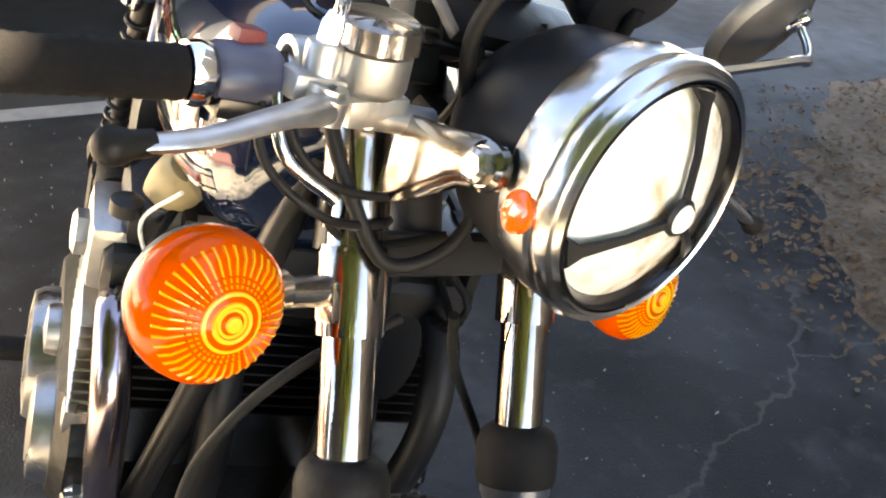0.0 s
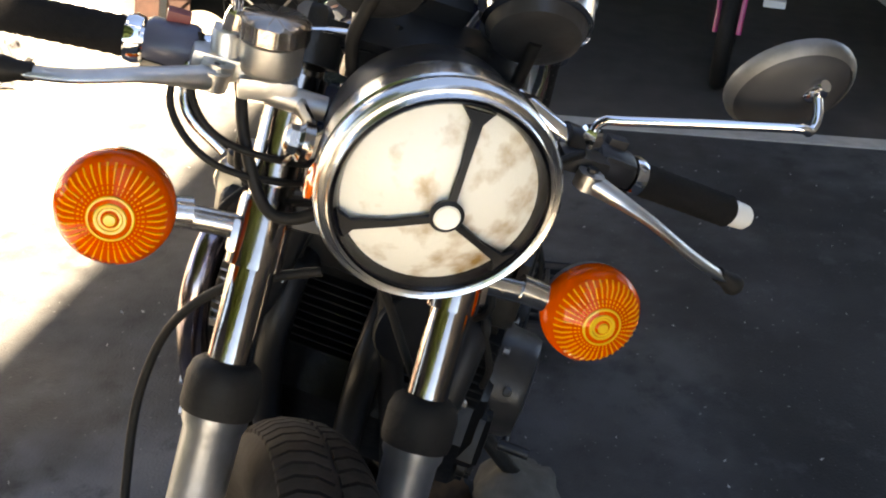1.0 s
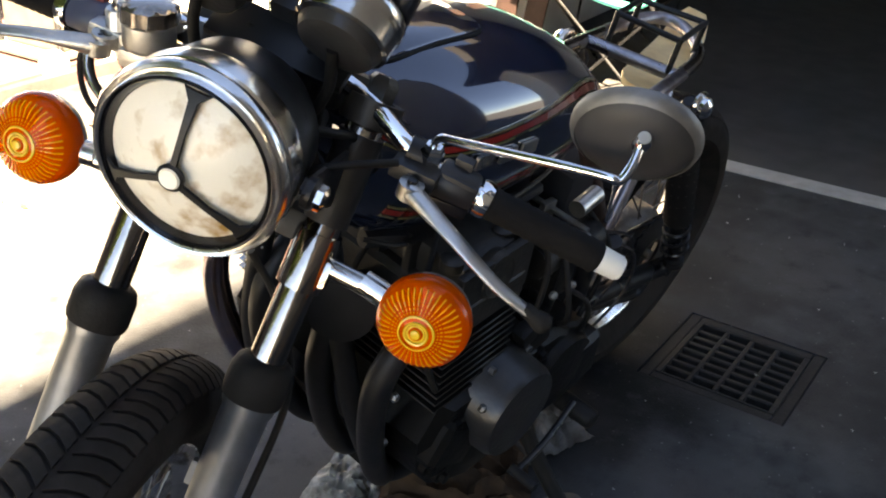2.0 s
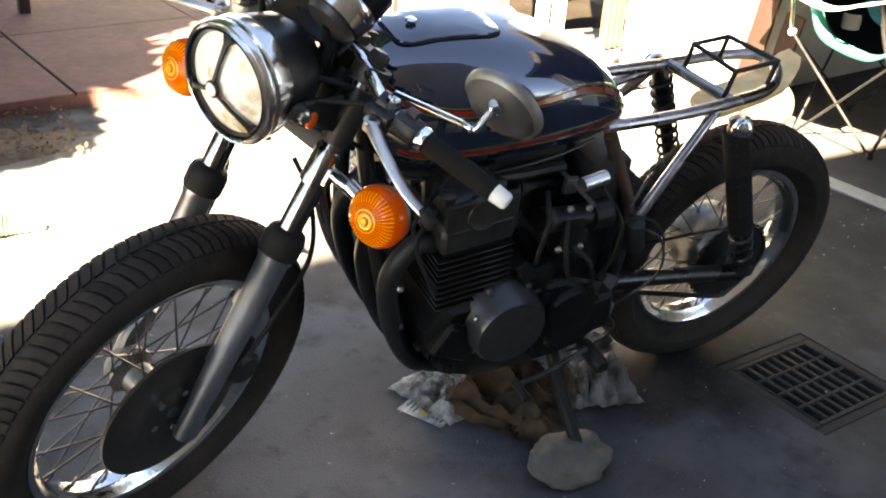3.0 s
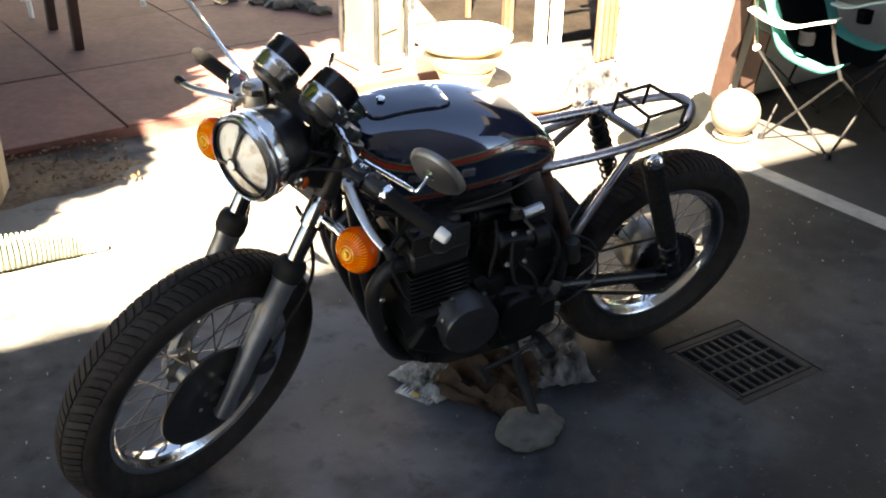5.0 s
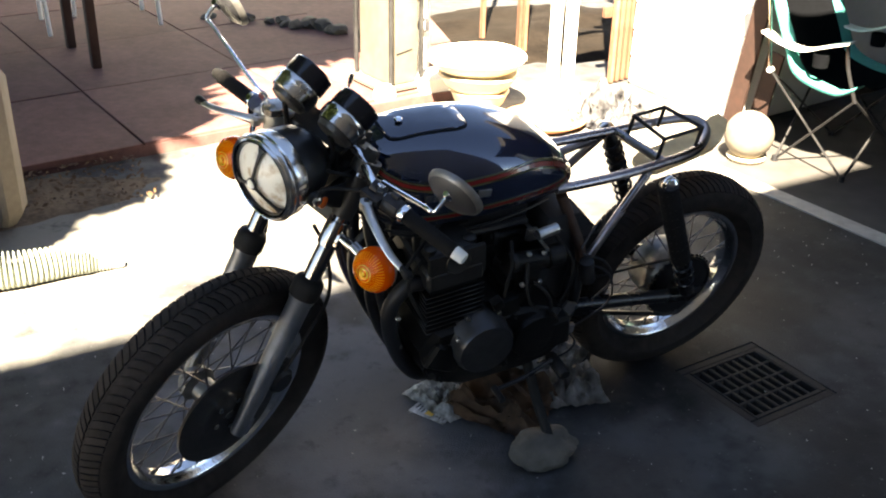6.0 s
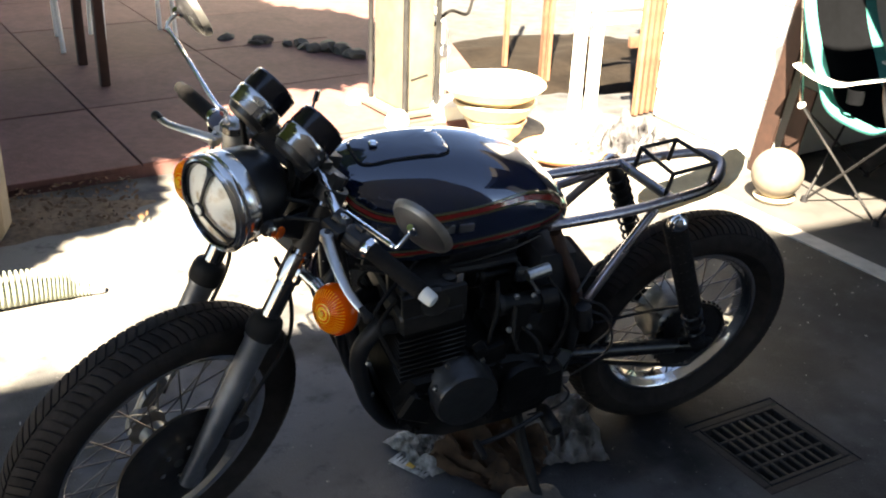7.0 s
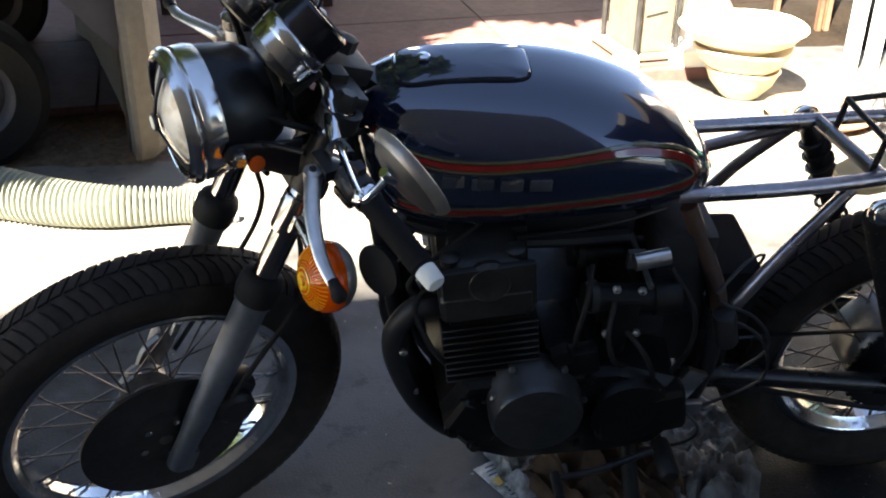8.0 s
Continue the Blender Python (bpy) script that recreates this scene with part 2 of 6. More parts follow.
def weather_and_shading(m, dust_and_shading, oil_and_shade, cracks):
    """Lays dusty and oily patches, fine cracks, and painted sun and shade over the asphalt."""
    nt = m.node_tree
    N, L = nt.nodes, nt.links
    b = N["Principled BSDF"]
    out = b.inputs["Base Color"].links[0].from_socket
    tc = N.new("ShaderNodeTexCoord")
    wob = N.new("ShaderNodeTexNoise")
    wob.inputs["Scale"].default_value, wob.inputs["Detail"].default_value = 6.0, 7.0
    L.new(tc.outputs["Object"], wob.inputs["Vector"])

    def lay(col, fac, color):
        mx = N.new("ShaderNodeMix")
        mx.data_type = "RGBA"
        L.new(fac, mx.inputs[0])
        L.new(col, mx.inputs[6])
        mx.inputs[7].default_value = (*color, 1)
        return mx.outputs[2]

    def ramp(val, a, c, lo, hi):
        mr = N.new("ShaderNodeMapRange")
        mr.interpolation_type = "SMOOTHSTEP"
        mr.inputs[1].default_value, mr.inputs[2].default_value, mr.inputs[3].default_value, mr.inputs[4].default_value = a, c, lo, hi
        L.new(val, mr.inputs[0])
        return mr.outputs[0]

    def math2(op, p, q):
        n = N.new("ShaderNodeMath")
        n.operation = op
        for s, v in zip(n.inputs, (p, q)):
            if isinstance(v, (int, float)):
                s.default_value = v
            else:
                L.new(v, s)
        return n.outputs[0]

    for (x, y, r, amount, color) in oil_and_shade + dust_and_shading:
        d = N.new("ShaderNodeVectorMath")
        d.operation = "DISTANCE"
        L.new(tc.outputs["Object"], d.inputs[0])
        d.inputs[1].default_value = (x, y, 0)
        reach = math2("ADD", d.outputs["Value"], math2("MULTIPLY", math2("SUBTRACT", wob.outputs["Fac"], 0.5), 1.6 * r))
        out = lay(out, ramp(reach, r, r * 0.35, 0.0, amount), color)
    fine = N.new("ShaderNodeTexNoise")
    fine.inputs["Scale"].default_value, fine.inputs["Detail"].default_value = 2.2, 8.0
    L.new(tc.outputs["Object"], fine.inputs["Vector"])
    out = lay(out, ramp(fine.outputs["Fac"], 0.52, 0.68, 0.0, 0.35), (0.056, 0.058, 0.063))
    out = lay(out, ramp(fine.outputs["Fac"], 0.46, 0.34, 0.0, 0.35), (0.026, 0.026, 0.027))
    mott = N.new("ShaderNodeTexNoise")
    mott.inputs["Scale"].default_value, mott.inputs["Detail"].default_value, mott.inputs["Roughness"].default_value = 11.0, 9.0, 0.7
    L.new(tc.outputs["Object"], mott.inputs["Vector"])
    out = lay(out, ramp(mott.outputs["Fac"], 0.53, 0.7, 0.0, 0.4), (0.064, 0.066, 0.071))
    out = lay(out, ramp(mott.outputs["Fac"], 0.47, 0.32, 0.0, 0.55), (0.022, 0.022, 0.023))
    spk = N.new("ShaderNodeTexNoise")
    spk.inputs["Scale"].default_value, spk.inputs["Detail"].default_value = 75.0, 3.0
    L.new(tc.outputs["Object"], spk.inputs["Vector"])
    out = lay(out, ramp(spk.outputs["Fac"], 0.68, 0.74, 0.0, 0.6), (0.2, 0.2, 0.195))
    if cracks:
        mv = N.new("ShaderNodeMix")
        mv.data_type = "VECTOR"
        mv.inputs[0].default_value = 0.16
        L.new(tc.outputs["Object"], mv.inputs[4])
        L.new(wob.outputs["Color"], mv.inputs[5])
        vo = N.new("ShaderNodeTexVoronoi")
        vo.feature = "DISTANCE_TO_EDGE"
        vo.inputs["Scale"].default_value = 1.1
        L.new(mv.outputs[1], vo.inputs["Vector"])
        far = N.new("ShaderNodeVectorMath")
        far.operation = "DISTANCE"
        L.new(tc.outputs["Object"], far.inputs[0])
        far.inputs[1].default_value = (-0.15, 1.35, 0)
        mask = ramp(far.outputs["Value"], 0.75, 0.5, 0.0, 0.8)
        out = lay(out, math2("MULTIPLY", ramp(vo.outputs["Distance"], 0.006, 0.002, 0.0, 0.4), mask), (0.14, 0.12, 0.105))
    L.new(out, b.inputs["Base Color"])


# Pale patches near y -1.7 paint in sun glare; many dark ones paint shade.
weather_and_shading(M["asphalt"], [(1.0, -1.6, 1.0, 0.85, (0.2, 0.19, 0.17)), (0.0, -1.7, 0.9, 0.85, (0.2, 0.19, 0.17)), (-1.0, -1.8, 0.9, 0.85, (0.2, 0.19, 0.17)), (-1.9, -1.9, 0.9, 0.85, (0.2, 0.19, 0.17)), (2.1, -1.6, 1.0, 0.85, (0.2, 0.19, 0.17)), (-0.68, 0.5, 0.3, 0.6, (0.11, 0.11, 0.105)), (-0.45, 0.62, 0.2, 0.45, (0.1, 0.1, 0.1)), (-1.5, 0.1, 0.3, 0.35, (0.11, 0.105, 0.1)), (0.3, 0.15, 0.45, 0.4, (0.085, 0.09, 0.1)), (0.32, -0.22, 0.7, 0.85, (0.115, 0.12, 0.135)), (-0.75, -0.02, 0.5, 0.6, (0.010, 0.010, 0.010)), (-1.05, 0.0, 0.45, 0.25, (0.012, 0.012, 0.012)), (-1.6, -0.2, 0.7, 0.2, (0.013, 0.013, 0.013)), (-0.9, 0.75, 0.7, 0.5, (0.017, 0.017, 0.018)), (-0.5, 0.03, 0.3, 0.9, (0.006, 0.006, 0.006)), (-0.62, -0.02, 0.3, 0.9, (0.006, 0.006, 0.006)), (-0.85, 1.08, 0.7, 0.75, (0.014, 0.014, 0.015)), (-0.35, 1.05, 0.55, 0.7, (0.014, 0.014, 0.015)), (-1.4, 1.4, 0.7, 0.65, (0.016, 0.016, 0.016)), (-1.7, -0.5, 0.6, 0.4, (0.012, 0.011, 0.011)), (0.1, 0.95, 0.5, 0.5, (0.018, 0.018, 0.019))], [(-0.35, -0.05, 0.35, 0.85, (0.012, 0.012, 0.012)), (-0.8, 0.12, 0.4, 0.45, (0.016, 0.016, 0.016)), (-1.15, -0.15, 0.4, 0.7, (0.015, 0.014, 0.014)), (-1.5, 0.9, 0.6, 0.7, (0.018, 0.018, 0.018)), (-0.35, 0.95, 0.5, 0.6, (0.018, 0.018, 0.019)), (0.9, 1.1, 0.5, 0.5, (0.025, 0.026, 0.028)), (-1.0, 1.0, 0.6, 0.7, (0.022, 0.022, 0.022)), (-0.6, -0.25, 0.5, 0.6, (0.018, 0.018, 0.018)), (-0.15, 0.75, 0.55, 0.5, (0.024, 0.024, 0.026)), (0.1, 1.5, 0.7, 0.5, (0.024, 0.024, 0.026)), (-1.3, 1.5, 0.9, 0.6, (0.02, 0.02, 0.021))], True)


# ---- shape helpers ----
def aim(o, d, up=(0, 0, 1)):
    """A pose at o whose z points along d."""
    d = Vector(d).normalized()
    u = Vector(up)
    if abs(d.dot(u)) > 0.98:
        u = Vector((1, 0, 0))
    x = u.cross(d).normalized()
    y = d.cross(x)
    m = Matrix((x, y, d)).transposed().to_4x4()
    m.translation = o
    return m


def smooth_path(pts, n=8):
    p = [Vector(v) for v in pts]
    if len(p) < 3:
        return p
    p = [2 * p[0] - p[1]] + p + [2 * p[-1] - p[-2]]
    out = []
    for i in range(1, len(p) - 2):
        a, b, c, d = p[i - 1], p[i], p[i + 1], p[i + 2]
        for k in range(n):
            t = k / n
            out.append(0.5 * (2 * b + (c - a) * t + (2 * a - 5 * b + 4 * c - d) * t * t + (3 * b - a - 3 * c + d) * t ** 3))
    out.append(p[-2])
    return out


def tube(bm, pts, r, seg=10, closed=False, n=8, flat=1.0):
    """A round rod of radius r (a number, or one for each end) along a smooth line."""
    p = smooth_path(pts, n) if n > 1 else [Vector(v) for v in pts]
    if closed:
        p = p[:-1] if (p[0] - p[-1]).length < 1e-6 else p
    cnt = len(p)
    rings = []
    side = None
    for i in range(cnt):
        if closed:
            d = (p[(i + 1) % cnt] - p[i - 1]).normalized()
        else:
            d = (p[min(i + 1, cnt - 1)] - p[max(i - 1, 0)]).normalized()
        if side is None:
            side = d.orthogonal().normalized()
        side = (side - d * side.dot(d)).normalized()
        other = d.cross(side)
        f = i / max(1, cnt - 1)
        rr = r if not isinstance(r, (tuple, list)) else r[0] + (r[1] - r[0]) * f
        rings.append([bm.verts.new(p[i] + rr * (math.cos(2 * math.pi * k / seg) * side + flat * math.sin(2 * math.pi * k / seg) * other)) for k in range(seg)])
    pairs = list(zip(rings, rings[1:])) + ([(rings[-1], rings[0])] if closed else [])
    for a, b in pairs:
        for k in range(seg):
            bm.faces.new((a[k], a[(k + 1) % seg], b[(k + 1) % seg], b[k]))
    if not closed:
        bm.faces.new(rings[0][::-1])
        bm.faces.new(rings[-1])
    return bm


def lathe(bm, profile, m=None, seg=32, wobble=None):
    """A turned body about z: (radius, height) pairs; radius 0 closes an end."""
    m = m or Matrix()
    rings = []
    for r, h in profile:
        if r < 1e-6:
            rings.append([bm.verts.new(m @ Vector((0, 0, h)))])
        else:
            rings.append([bm.verts.new(m @ Vector((r * math.cos(2 * math.pi * k / seg), r * math.sin(2 * math.pi * k / seg), h))) for k in range(seg)])
    for a, b in zip(rings, rings[1:]):
        if len(a) == 1 and len(b) == 1:
            continue
        for k in range(seg):
            j = (k + 1) % seg
            if len(a) == 1:
                bm.faces.new((a[0], b[j], b[k]))
            elif len(b) == 1:
                bm.faces.new((a[k], a[j], b[0]))
            else:
                bm.faces.new((a[k], a[j], b[j], b[k]))
    return bm


def box(bm, size, m=None, bev=0.0, segs=2, taper=1.0):
    m = m or Matrix()
    made = bmesh.ops.create_cube(bm, size=1.0)["verts"]
    for v in made:
        t = taper if v.co.z > 0 else 1.0
        v.co = Vector((v.co.x * size[0] * t, v.co.y * size[1] * t, v.co.z * size[2]))
    if bev:
        edges = list({e for v in made for e in v.link_edges})
        res = bmesh.ops.bevel(bm, geom=edges, offset=bev, segments=segs, profile=0.7, affect="EDGES")
        made = list({v for f in res["faces"] for v in f.verts} | {v for v in made if v.is_valid})
    for v in made:
        v.co = m @ v.co
    return bm


def loft(bm, sections, cap=True):
    """Skin through rings of equally many points."""
    rings = [[bm.verts.new(Vector(v)) for v in s] for s in sections]
    n = len(rings[0])
    for a, b in zip(rings, rings[1:]):
        for k in range(n):
            bm.faces.new((a[k], a[(k + 1) % n], b[(k + 1) % n], b[k]))
    if cap:
        bm.faces.new(rings[0][::-1])
        bm.faces.new(rings[-1])
    return bm


def finish(name, bm, material, angle=40):
    bmesh.ops.recalc_face_normals(bm, faces=bm.faces)
    me = bpy.data.meshes.new(name)
    bm.to_mesh(me)
    bm.free()
    me.materials.append(M[material])
    me.polygons.foreach_set("use_smooth", [True] * len(me.polygons))
    me.set_sharp_from_angle(angle=radians(angle))
    return me


def part(name, bm, material, parent, label="", m=None, angle=40):
    ob = new(name, bm if isinstance(bm, bpy.types.Mesh) else finish(name, bm, material, angle))
    ob.parent = parent
    if m is not None:
        ob.matrix_basis = m
    if label:
        ob["label"] = label
    return ob


def thing(name, m, label, category, group="", kind=""):
    ob = new(name)
    ob.empty_display_size = 0.1
    ob.matrix_basis = m
    return tagged(ob, label, category, group, kind)


def solid(name, bm, material, label="", category="", group="", kind="", m=None, angle=40):
    ob = new(name, finish(name, bm, material, angle))
    if m is not None:
        ob.matrix_basis = m
    return tagged(ob, label, category, group, kind)


def B():
    return bmesh.new()


# ---- the motorcycle ----
BIKE = pose(0.62, 0.12, 0.4, 0, -1.2, 0) @ Matrix.Translation((-0.62, -0.12, -0.4)) @ Matrix.Translation(STEER_AT) @ pose(0, 0, 0, -LEAN, 0, 0)
bike = thing("motorcycle", BIKE, "black stripped-down vintage motorcycle leaning on its side stand", "motorcycle")
RAKE = Vector((-math.sin(radians(25)), 0, math.cos(radians(25))))
ID = Matrix()


def wheel(name, at, r_out, half, r_rim, m, disc_side, spokes=36, drum=0.0):
    """Hub with tyre, rim, spokes and brake under it; the axle lies along y."""
    rot = pose(0, 0, 0, -90, 0, 0)
    bm = B()
    lathe(bm, [(0, -0.075), (0.012, -0.075), (0.012, -0.055), (0.045, -0.05), (0.045, -0.043), (0.03, -0.03), (0.028, 0.03), (0.045, 0.043), (0.045, 0.05), (0.012, 0.055), (0.012, 0.075), (0, 0.075)], rot, 28)
    hub = part(name, bm, "dull_alloy", bike, "spoked wheel with polished hub", m @ Matrix.Translation(at))
    bm = B()
    prof = [(r_rim - 0.004, -0.031), (r_rim + 0.008, -0.036), (r_rim + (r_out - r_rim) * 0.35, -half * 0.98), (r_rim + (r_out - r_rim) * 0.6, -half), (r_out - 0.02, -half * 0.86), (r_out - 0.007, -half * 0.55), (r_out - 0.001, -half * 0.25), (r_out, 0)]
    prof += [(r, -h) for r, h in prof[:-1][::-1]]
    lathe(bm, prof, rot, 96)
    part("tyre", bm, "tread", hub, "black treaded rubber tyre")
    lugs = 100
    for s in (-1, 1):
        bm = B()
        row = []
        for f, da in ((0.05, 0.0), (0.32, 0.03), (0.6, 0.052), (0.82, 0.06)):
            rr = r_out + 0.0035 - (0.0 if f < 0.1 else 0.0008 if f < 0.5 else 0.007 if f < 0.7 else 0.0175)
            row.append([Vector((rr * math.cos(da + w), s * f * half, rr * math.sin(da + w))) for w in (0, 0.047)])
        low = [[v - Vector((v.x, 0, v.z)).normalized() * 0.008 for v in p] for p in row]
        top = [[bm.verts.new(v) for v in p] for p in row]
        bot = [[bm.verts.new(v) for v in p] for p in low]
        for i in range(3):
            bm.faces.new((top[i][0], top[i][1], top[i + 1][1], top[i + 1][0]))
            bm.faces.new((top[i][0], top[i + 1][0], bot[i + 1][0], bot[i][0]))
            bm.faces.new((top[i][1], bot[i][1], bot[i + 1][1], top[i + 1][1]))
        bm.faces.new((top[0][0], bot[0][0], bot[0][1], top[0][1]))
        bm.faces.new((top[3][0], top[3][1], bot[3][1], bot[3][0]))
        block = finish("tread_block", bm, "tread")
        for k in range(lugs):
            part("tread_block", block, "", hub, "", pose(0, 0, 0, 0, 360 * k / lugs, 0))
    bm = B()
    w = 0.031
    outer = [(r_rim + 0.002, -w - 0.004), (r_rim + 0.002, -w), (r_rim - 0.010, -w + 0.002), (r_rim - 0.014, -w * 0.6), (r_rim - 0.022, -w * 0.35), (r_rim - 0.022, w * 0.35), (r_rim - 0.014, w * 0.6), (r_rim - 0.010, w - 0.002), (r_rim + 0.002, w), (r_rim + 0.002, w + 0.004)]
    inner = [(r_rim - 0.008, w + 0.004), (r_rim - 0.014, w), (r_rim - 0.018, w * 0.62), (r_rim - 0.027, w * 0.4), (r_rim - 0.027, -w * 0.4), (r_rim - 0.018, -w * 0.62), (r_rim - 0.014, -w), (r_rim - 0.008, -w - 0.004)]
    lathe(bm, outer + inner + outer[:1], rot, 96)
    part("rim", bm, "rim_chrome", hub, "pitted chrome wheel rim")
    meshes = {}
    for k in range(spokes):
        side, lean = (1, -1)[k % 2], (1, -1)[(k // 2) % 2]
        if (side, lean) not in meshes:
            bm = B()
            d = radians(42) * lean
            tube(bm, [(0.042 * math.cos(-d), side * 0.046, 0.042 * math.sin(-d)), (r_rim - 0.024, side * 0.006, 0)], 0.0019, 6, n=1)
            tube(bm, [(r_rim - 0.04, side * 0.009, 0), (r_rim - 0.022, side * 0.006, 0)], 0.0032, 6, n=1)
            meshes[(side, lean)] = finish("spoke", bm, "spoke")
        part("spoke", meshes[(side, lean)], "", hub, "", pose(0, 0, 0, 0, 360 * k / spokes, 0))
    return hub


# front wheel with its brake
FW = Vector((1.44, 0, 0.368))
front = wheel("front_wheel", FW, 0.349, 0.057, 0.2535, S_ROT, 1)
bm = B()
rot = pose(0, 0, 0, -90, 0, 0)
lathe(bm, [(0.0, 0.058), (0.05, 0.058), (0.06, 0.062), (0.142, 0.062), (0.142, 0.069), (0.075, 0.069), (0.07, 0.067), (0.05, 0.068), (0.03, 0.074), (0, 0.074)], rot, 64)
part("brake_disc", bm, "disc", front, "dark steel brake disc")
for k in range(5):
    bm = B()
    lathe(bm, [(0, 0.064), (0.007, 0.064), (0.007, 0.075), (0.004, 0.077), (0, 0.077)], rot, 6)
    part("disc_bolt", bm, "worn_chrome", front, "", pose(0, 0, 0, 0, 72 * k + 20, 0) @ pose(0.042, 0, 0))
bm = B()
lathe(bm, [(0, 0.055), (0.04, 0.057), (0.043, 0.065), (0.03, 0.082), (0, 0.084)], pose(0, 0, 0, 90, 0, 0), 28)
tube(bm, [(0, -0.075, 0.02), (-0.02, -0.078, 0.06), (-0.05, -0.08, 0.08)], 0.01, 8)
part("speedometer_drive", bm, "dull_alloy", front, "cast alloy speedometer drive")


def at_fork(z, y, off=0.0):
    """A point on a fork leg's line at height z."""
    return Vector((1.25 - (z - 0.717) * math.tan(radians(25)) + off, y, z))


for s in (1, -1):
    y = 0.097 * s
    lo = at_fork(0.335, y, -0.012)
    bm = B()
    length = (at_fork(0.69, y) - at_fork(0.345, y)).length
    lathe(bm, [(0, -0.03), (0.018, -0.028), (0.019, 0.0), (0.0195, 0.05), (0.0225, 0.08), (0.0255, length * 0.6), (0.0272, length - 0.03), (0.0305, length - 0.022), (0.0305, length - 0.002), (0.0275, length), (0, length)], aim(at_fork(0.345, y), RAKE), 28)
    box(bm, (0.03, 0.028, 0.05), aim(lo, RAKE), 0.008)
    for z in (0.47, 0.58):
        box(bm, (0.018, 0.012, 0.03), aim(at_fork(z, y - 0.024 * s), RAKE), 0.003)
    leg = part("fork_leg", bm, "fork_grey", bike, "grey alloy lower fork leg", S_ROT)
    bm = B()
    lathe(bm, [(0.022, -0.022), (0.0335, -0.02), (0.0352, -0.013), (0.0352, 0.012), (0.0315, 0.024), (0.0235, 0.03), (0.0205, 0.03), (0.0205, -0.022)], aim(at_fork(0.696, y), RAKE), 28)
    part("dust_boot", bm, "rubber", leg, "black rubber fork boot")
    bm = B()
    lathe(bm, [(0, 0), (0.0203, 0), (0.0203, 0.345), (0.0175, 0.35), (0, 0.35)], aim(at_fork(0.68, y), RAKE), 28)
    stan = part("fork_tube", bm, "fork_chrome", bike, "tarnished chrome fork tube", S_ROT)
    # collar that carries the turn signal
    zc = 0.832
    bm = B()
    lathe(bm, [(0.0205, -0.032), (0.0255, -0.032), (0.0255, 0.026), (0.024, 0.032), (0.0205, 0.032), (0.0205, -0.032)], aim(at_fork(zc, y), RAKE), 28)
    box(bm, (0.012, 0.02, 0.03), aim(at_fork(zc - 0.005, y + 0.022 * s, 0.004), RAKE), 0.003)
    part("signal_collar", bm, "fork_chrome", stan, "chrome clamp collar", ID)
    bm = B()
    tube(bm, [at_fork(zc, y + 0.018 * s, 0.0), Vector((1.2, 0.20 * s, zc))], 0.0115, 16, n=1)
    tube(bm, [Vector((1.197, 0.16 * s, zc + 0.003)), Vector((1.2, 0.19 * s, zc))], 0.0145, 16, n=1)
    part("signal_stalk", bm, "worn_chrome", bike, "chrome turn signal stalk", S_ROT)
    # round turn signal
    c = Vector((1.186, 0.236 if s > 0 else -0.222, zc - 0.004))
    m = aim(c, (1, -0.08 if s < 0 else 0.0, 0.2))
    m = m @ Matrix.Scale(1.06, 4)
    bm = B()
    lathe(bm, [(0, -0.016), (0.018, -0.0145), (0.034, -0.007), (0.0435, 0.002), (0.046, 0.009), (0.046, 0.0135), (0.044, 0.014), (0.04, 0.008), (0, 0.003)], m, 40)
    sig = part("turn_signal", bm, "dull_alloy", bike, "round turn signal with amber lens", S_ROT)
    bm = B()
    prof = [(0.0465, 0.0125), (0.0478, 0.016), (0.0478, 0.024), (0.0458, 0.034), (0.036, 0.045), (0.0215, 0.0505), (0.019, 0.0525), (0.0115, 0.0545), (0.0085, 0.0525), (0.0055, 0.056), (0, 0.057)]
    inner = [(0, 0.053), (0.0085, 0.0485), (0.019, 0.0485), (0.0215, 0.0465), (0.034, 0.0415), (0.0425, 0.032), (0.044, 0.022), (0.0445, 0.0125)]
    lathe(bm, prof + inner, m, 44)
    part("lens", bm, "amber", sig, "amber fluted lens").visible_shadow = False
    flute = None
    for k in range(40):
        if flute is None:
            b2 = B()
            for line in (((0.0205, 0.0517), (0.0212, 0.0513), (0.022, 0.0508)), ((0.0234, 0.0503), (0.0245, 0.0499), (0.0257, 0.0495)), ((0.0272, 0.0489), (0.0335, 0.0465), (0.0365, 0.0452), (0.0418, 0.0391))):
                sec = []
                for r, h in line:
                    w = 0.0005 + 0.0007 * (r - 0.02) / 0.025
                    sec.append([Vector((r, a * w, h + c)) for a, c in ((-1, -0.0012), (-0.6, 0.0007), (0.6, 0.0007), (1, -0.0012))])
                loft(b2, sec)
            flute = finish("lens_rib", b2, "amber_rib")
        part("lens_rib", flute, "", sig, "", m @ pose(0, 0, 0, 0, 0, 9 * k))
    bm = B()
    lathe(bm, [(0, 0.058), (0.0045, 0.0575), (0.006, 0.0545), (0, 0.054)], m, 24)
    lathe(bm, [(0, 0.0544), (0.0092, 0.0540), (0.0092, 0.0530), (0, 0.0535)], m, 24)
    lathe(bm, [(0.0095, 0.0535), (0.0100, 0.0550), (0.0122, 0.0552), (0.0130, 0.0540), (0.0095, 0.0535)], m, 32)
    lathe(bm, [(0.0165, 0.0530), (0.0165, 0.0542), (0.0175, 0.0542), (0.0186, 0.0536), (0.0188, 0.0526), (0.0165, 0.0530)], m, 36)
    part("lens_centre", bm, "amber_dome", sig, "lens centre coloured yellow for its glow")
    bm = B()
    lathe(bm, [(0.0, 0.012), (0.012, 0.014), (0.012, 0.03), (0.007, 0.042), (0, 0.045)], m, 16)
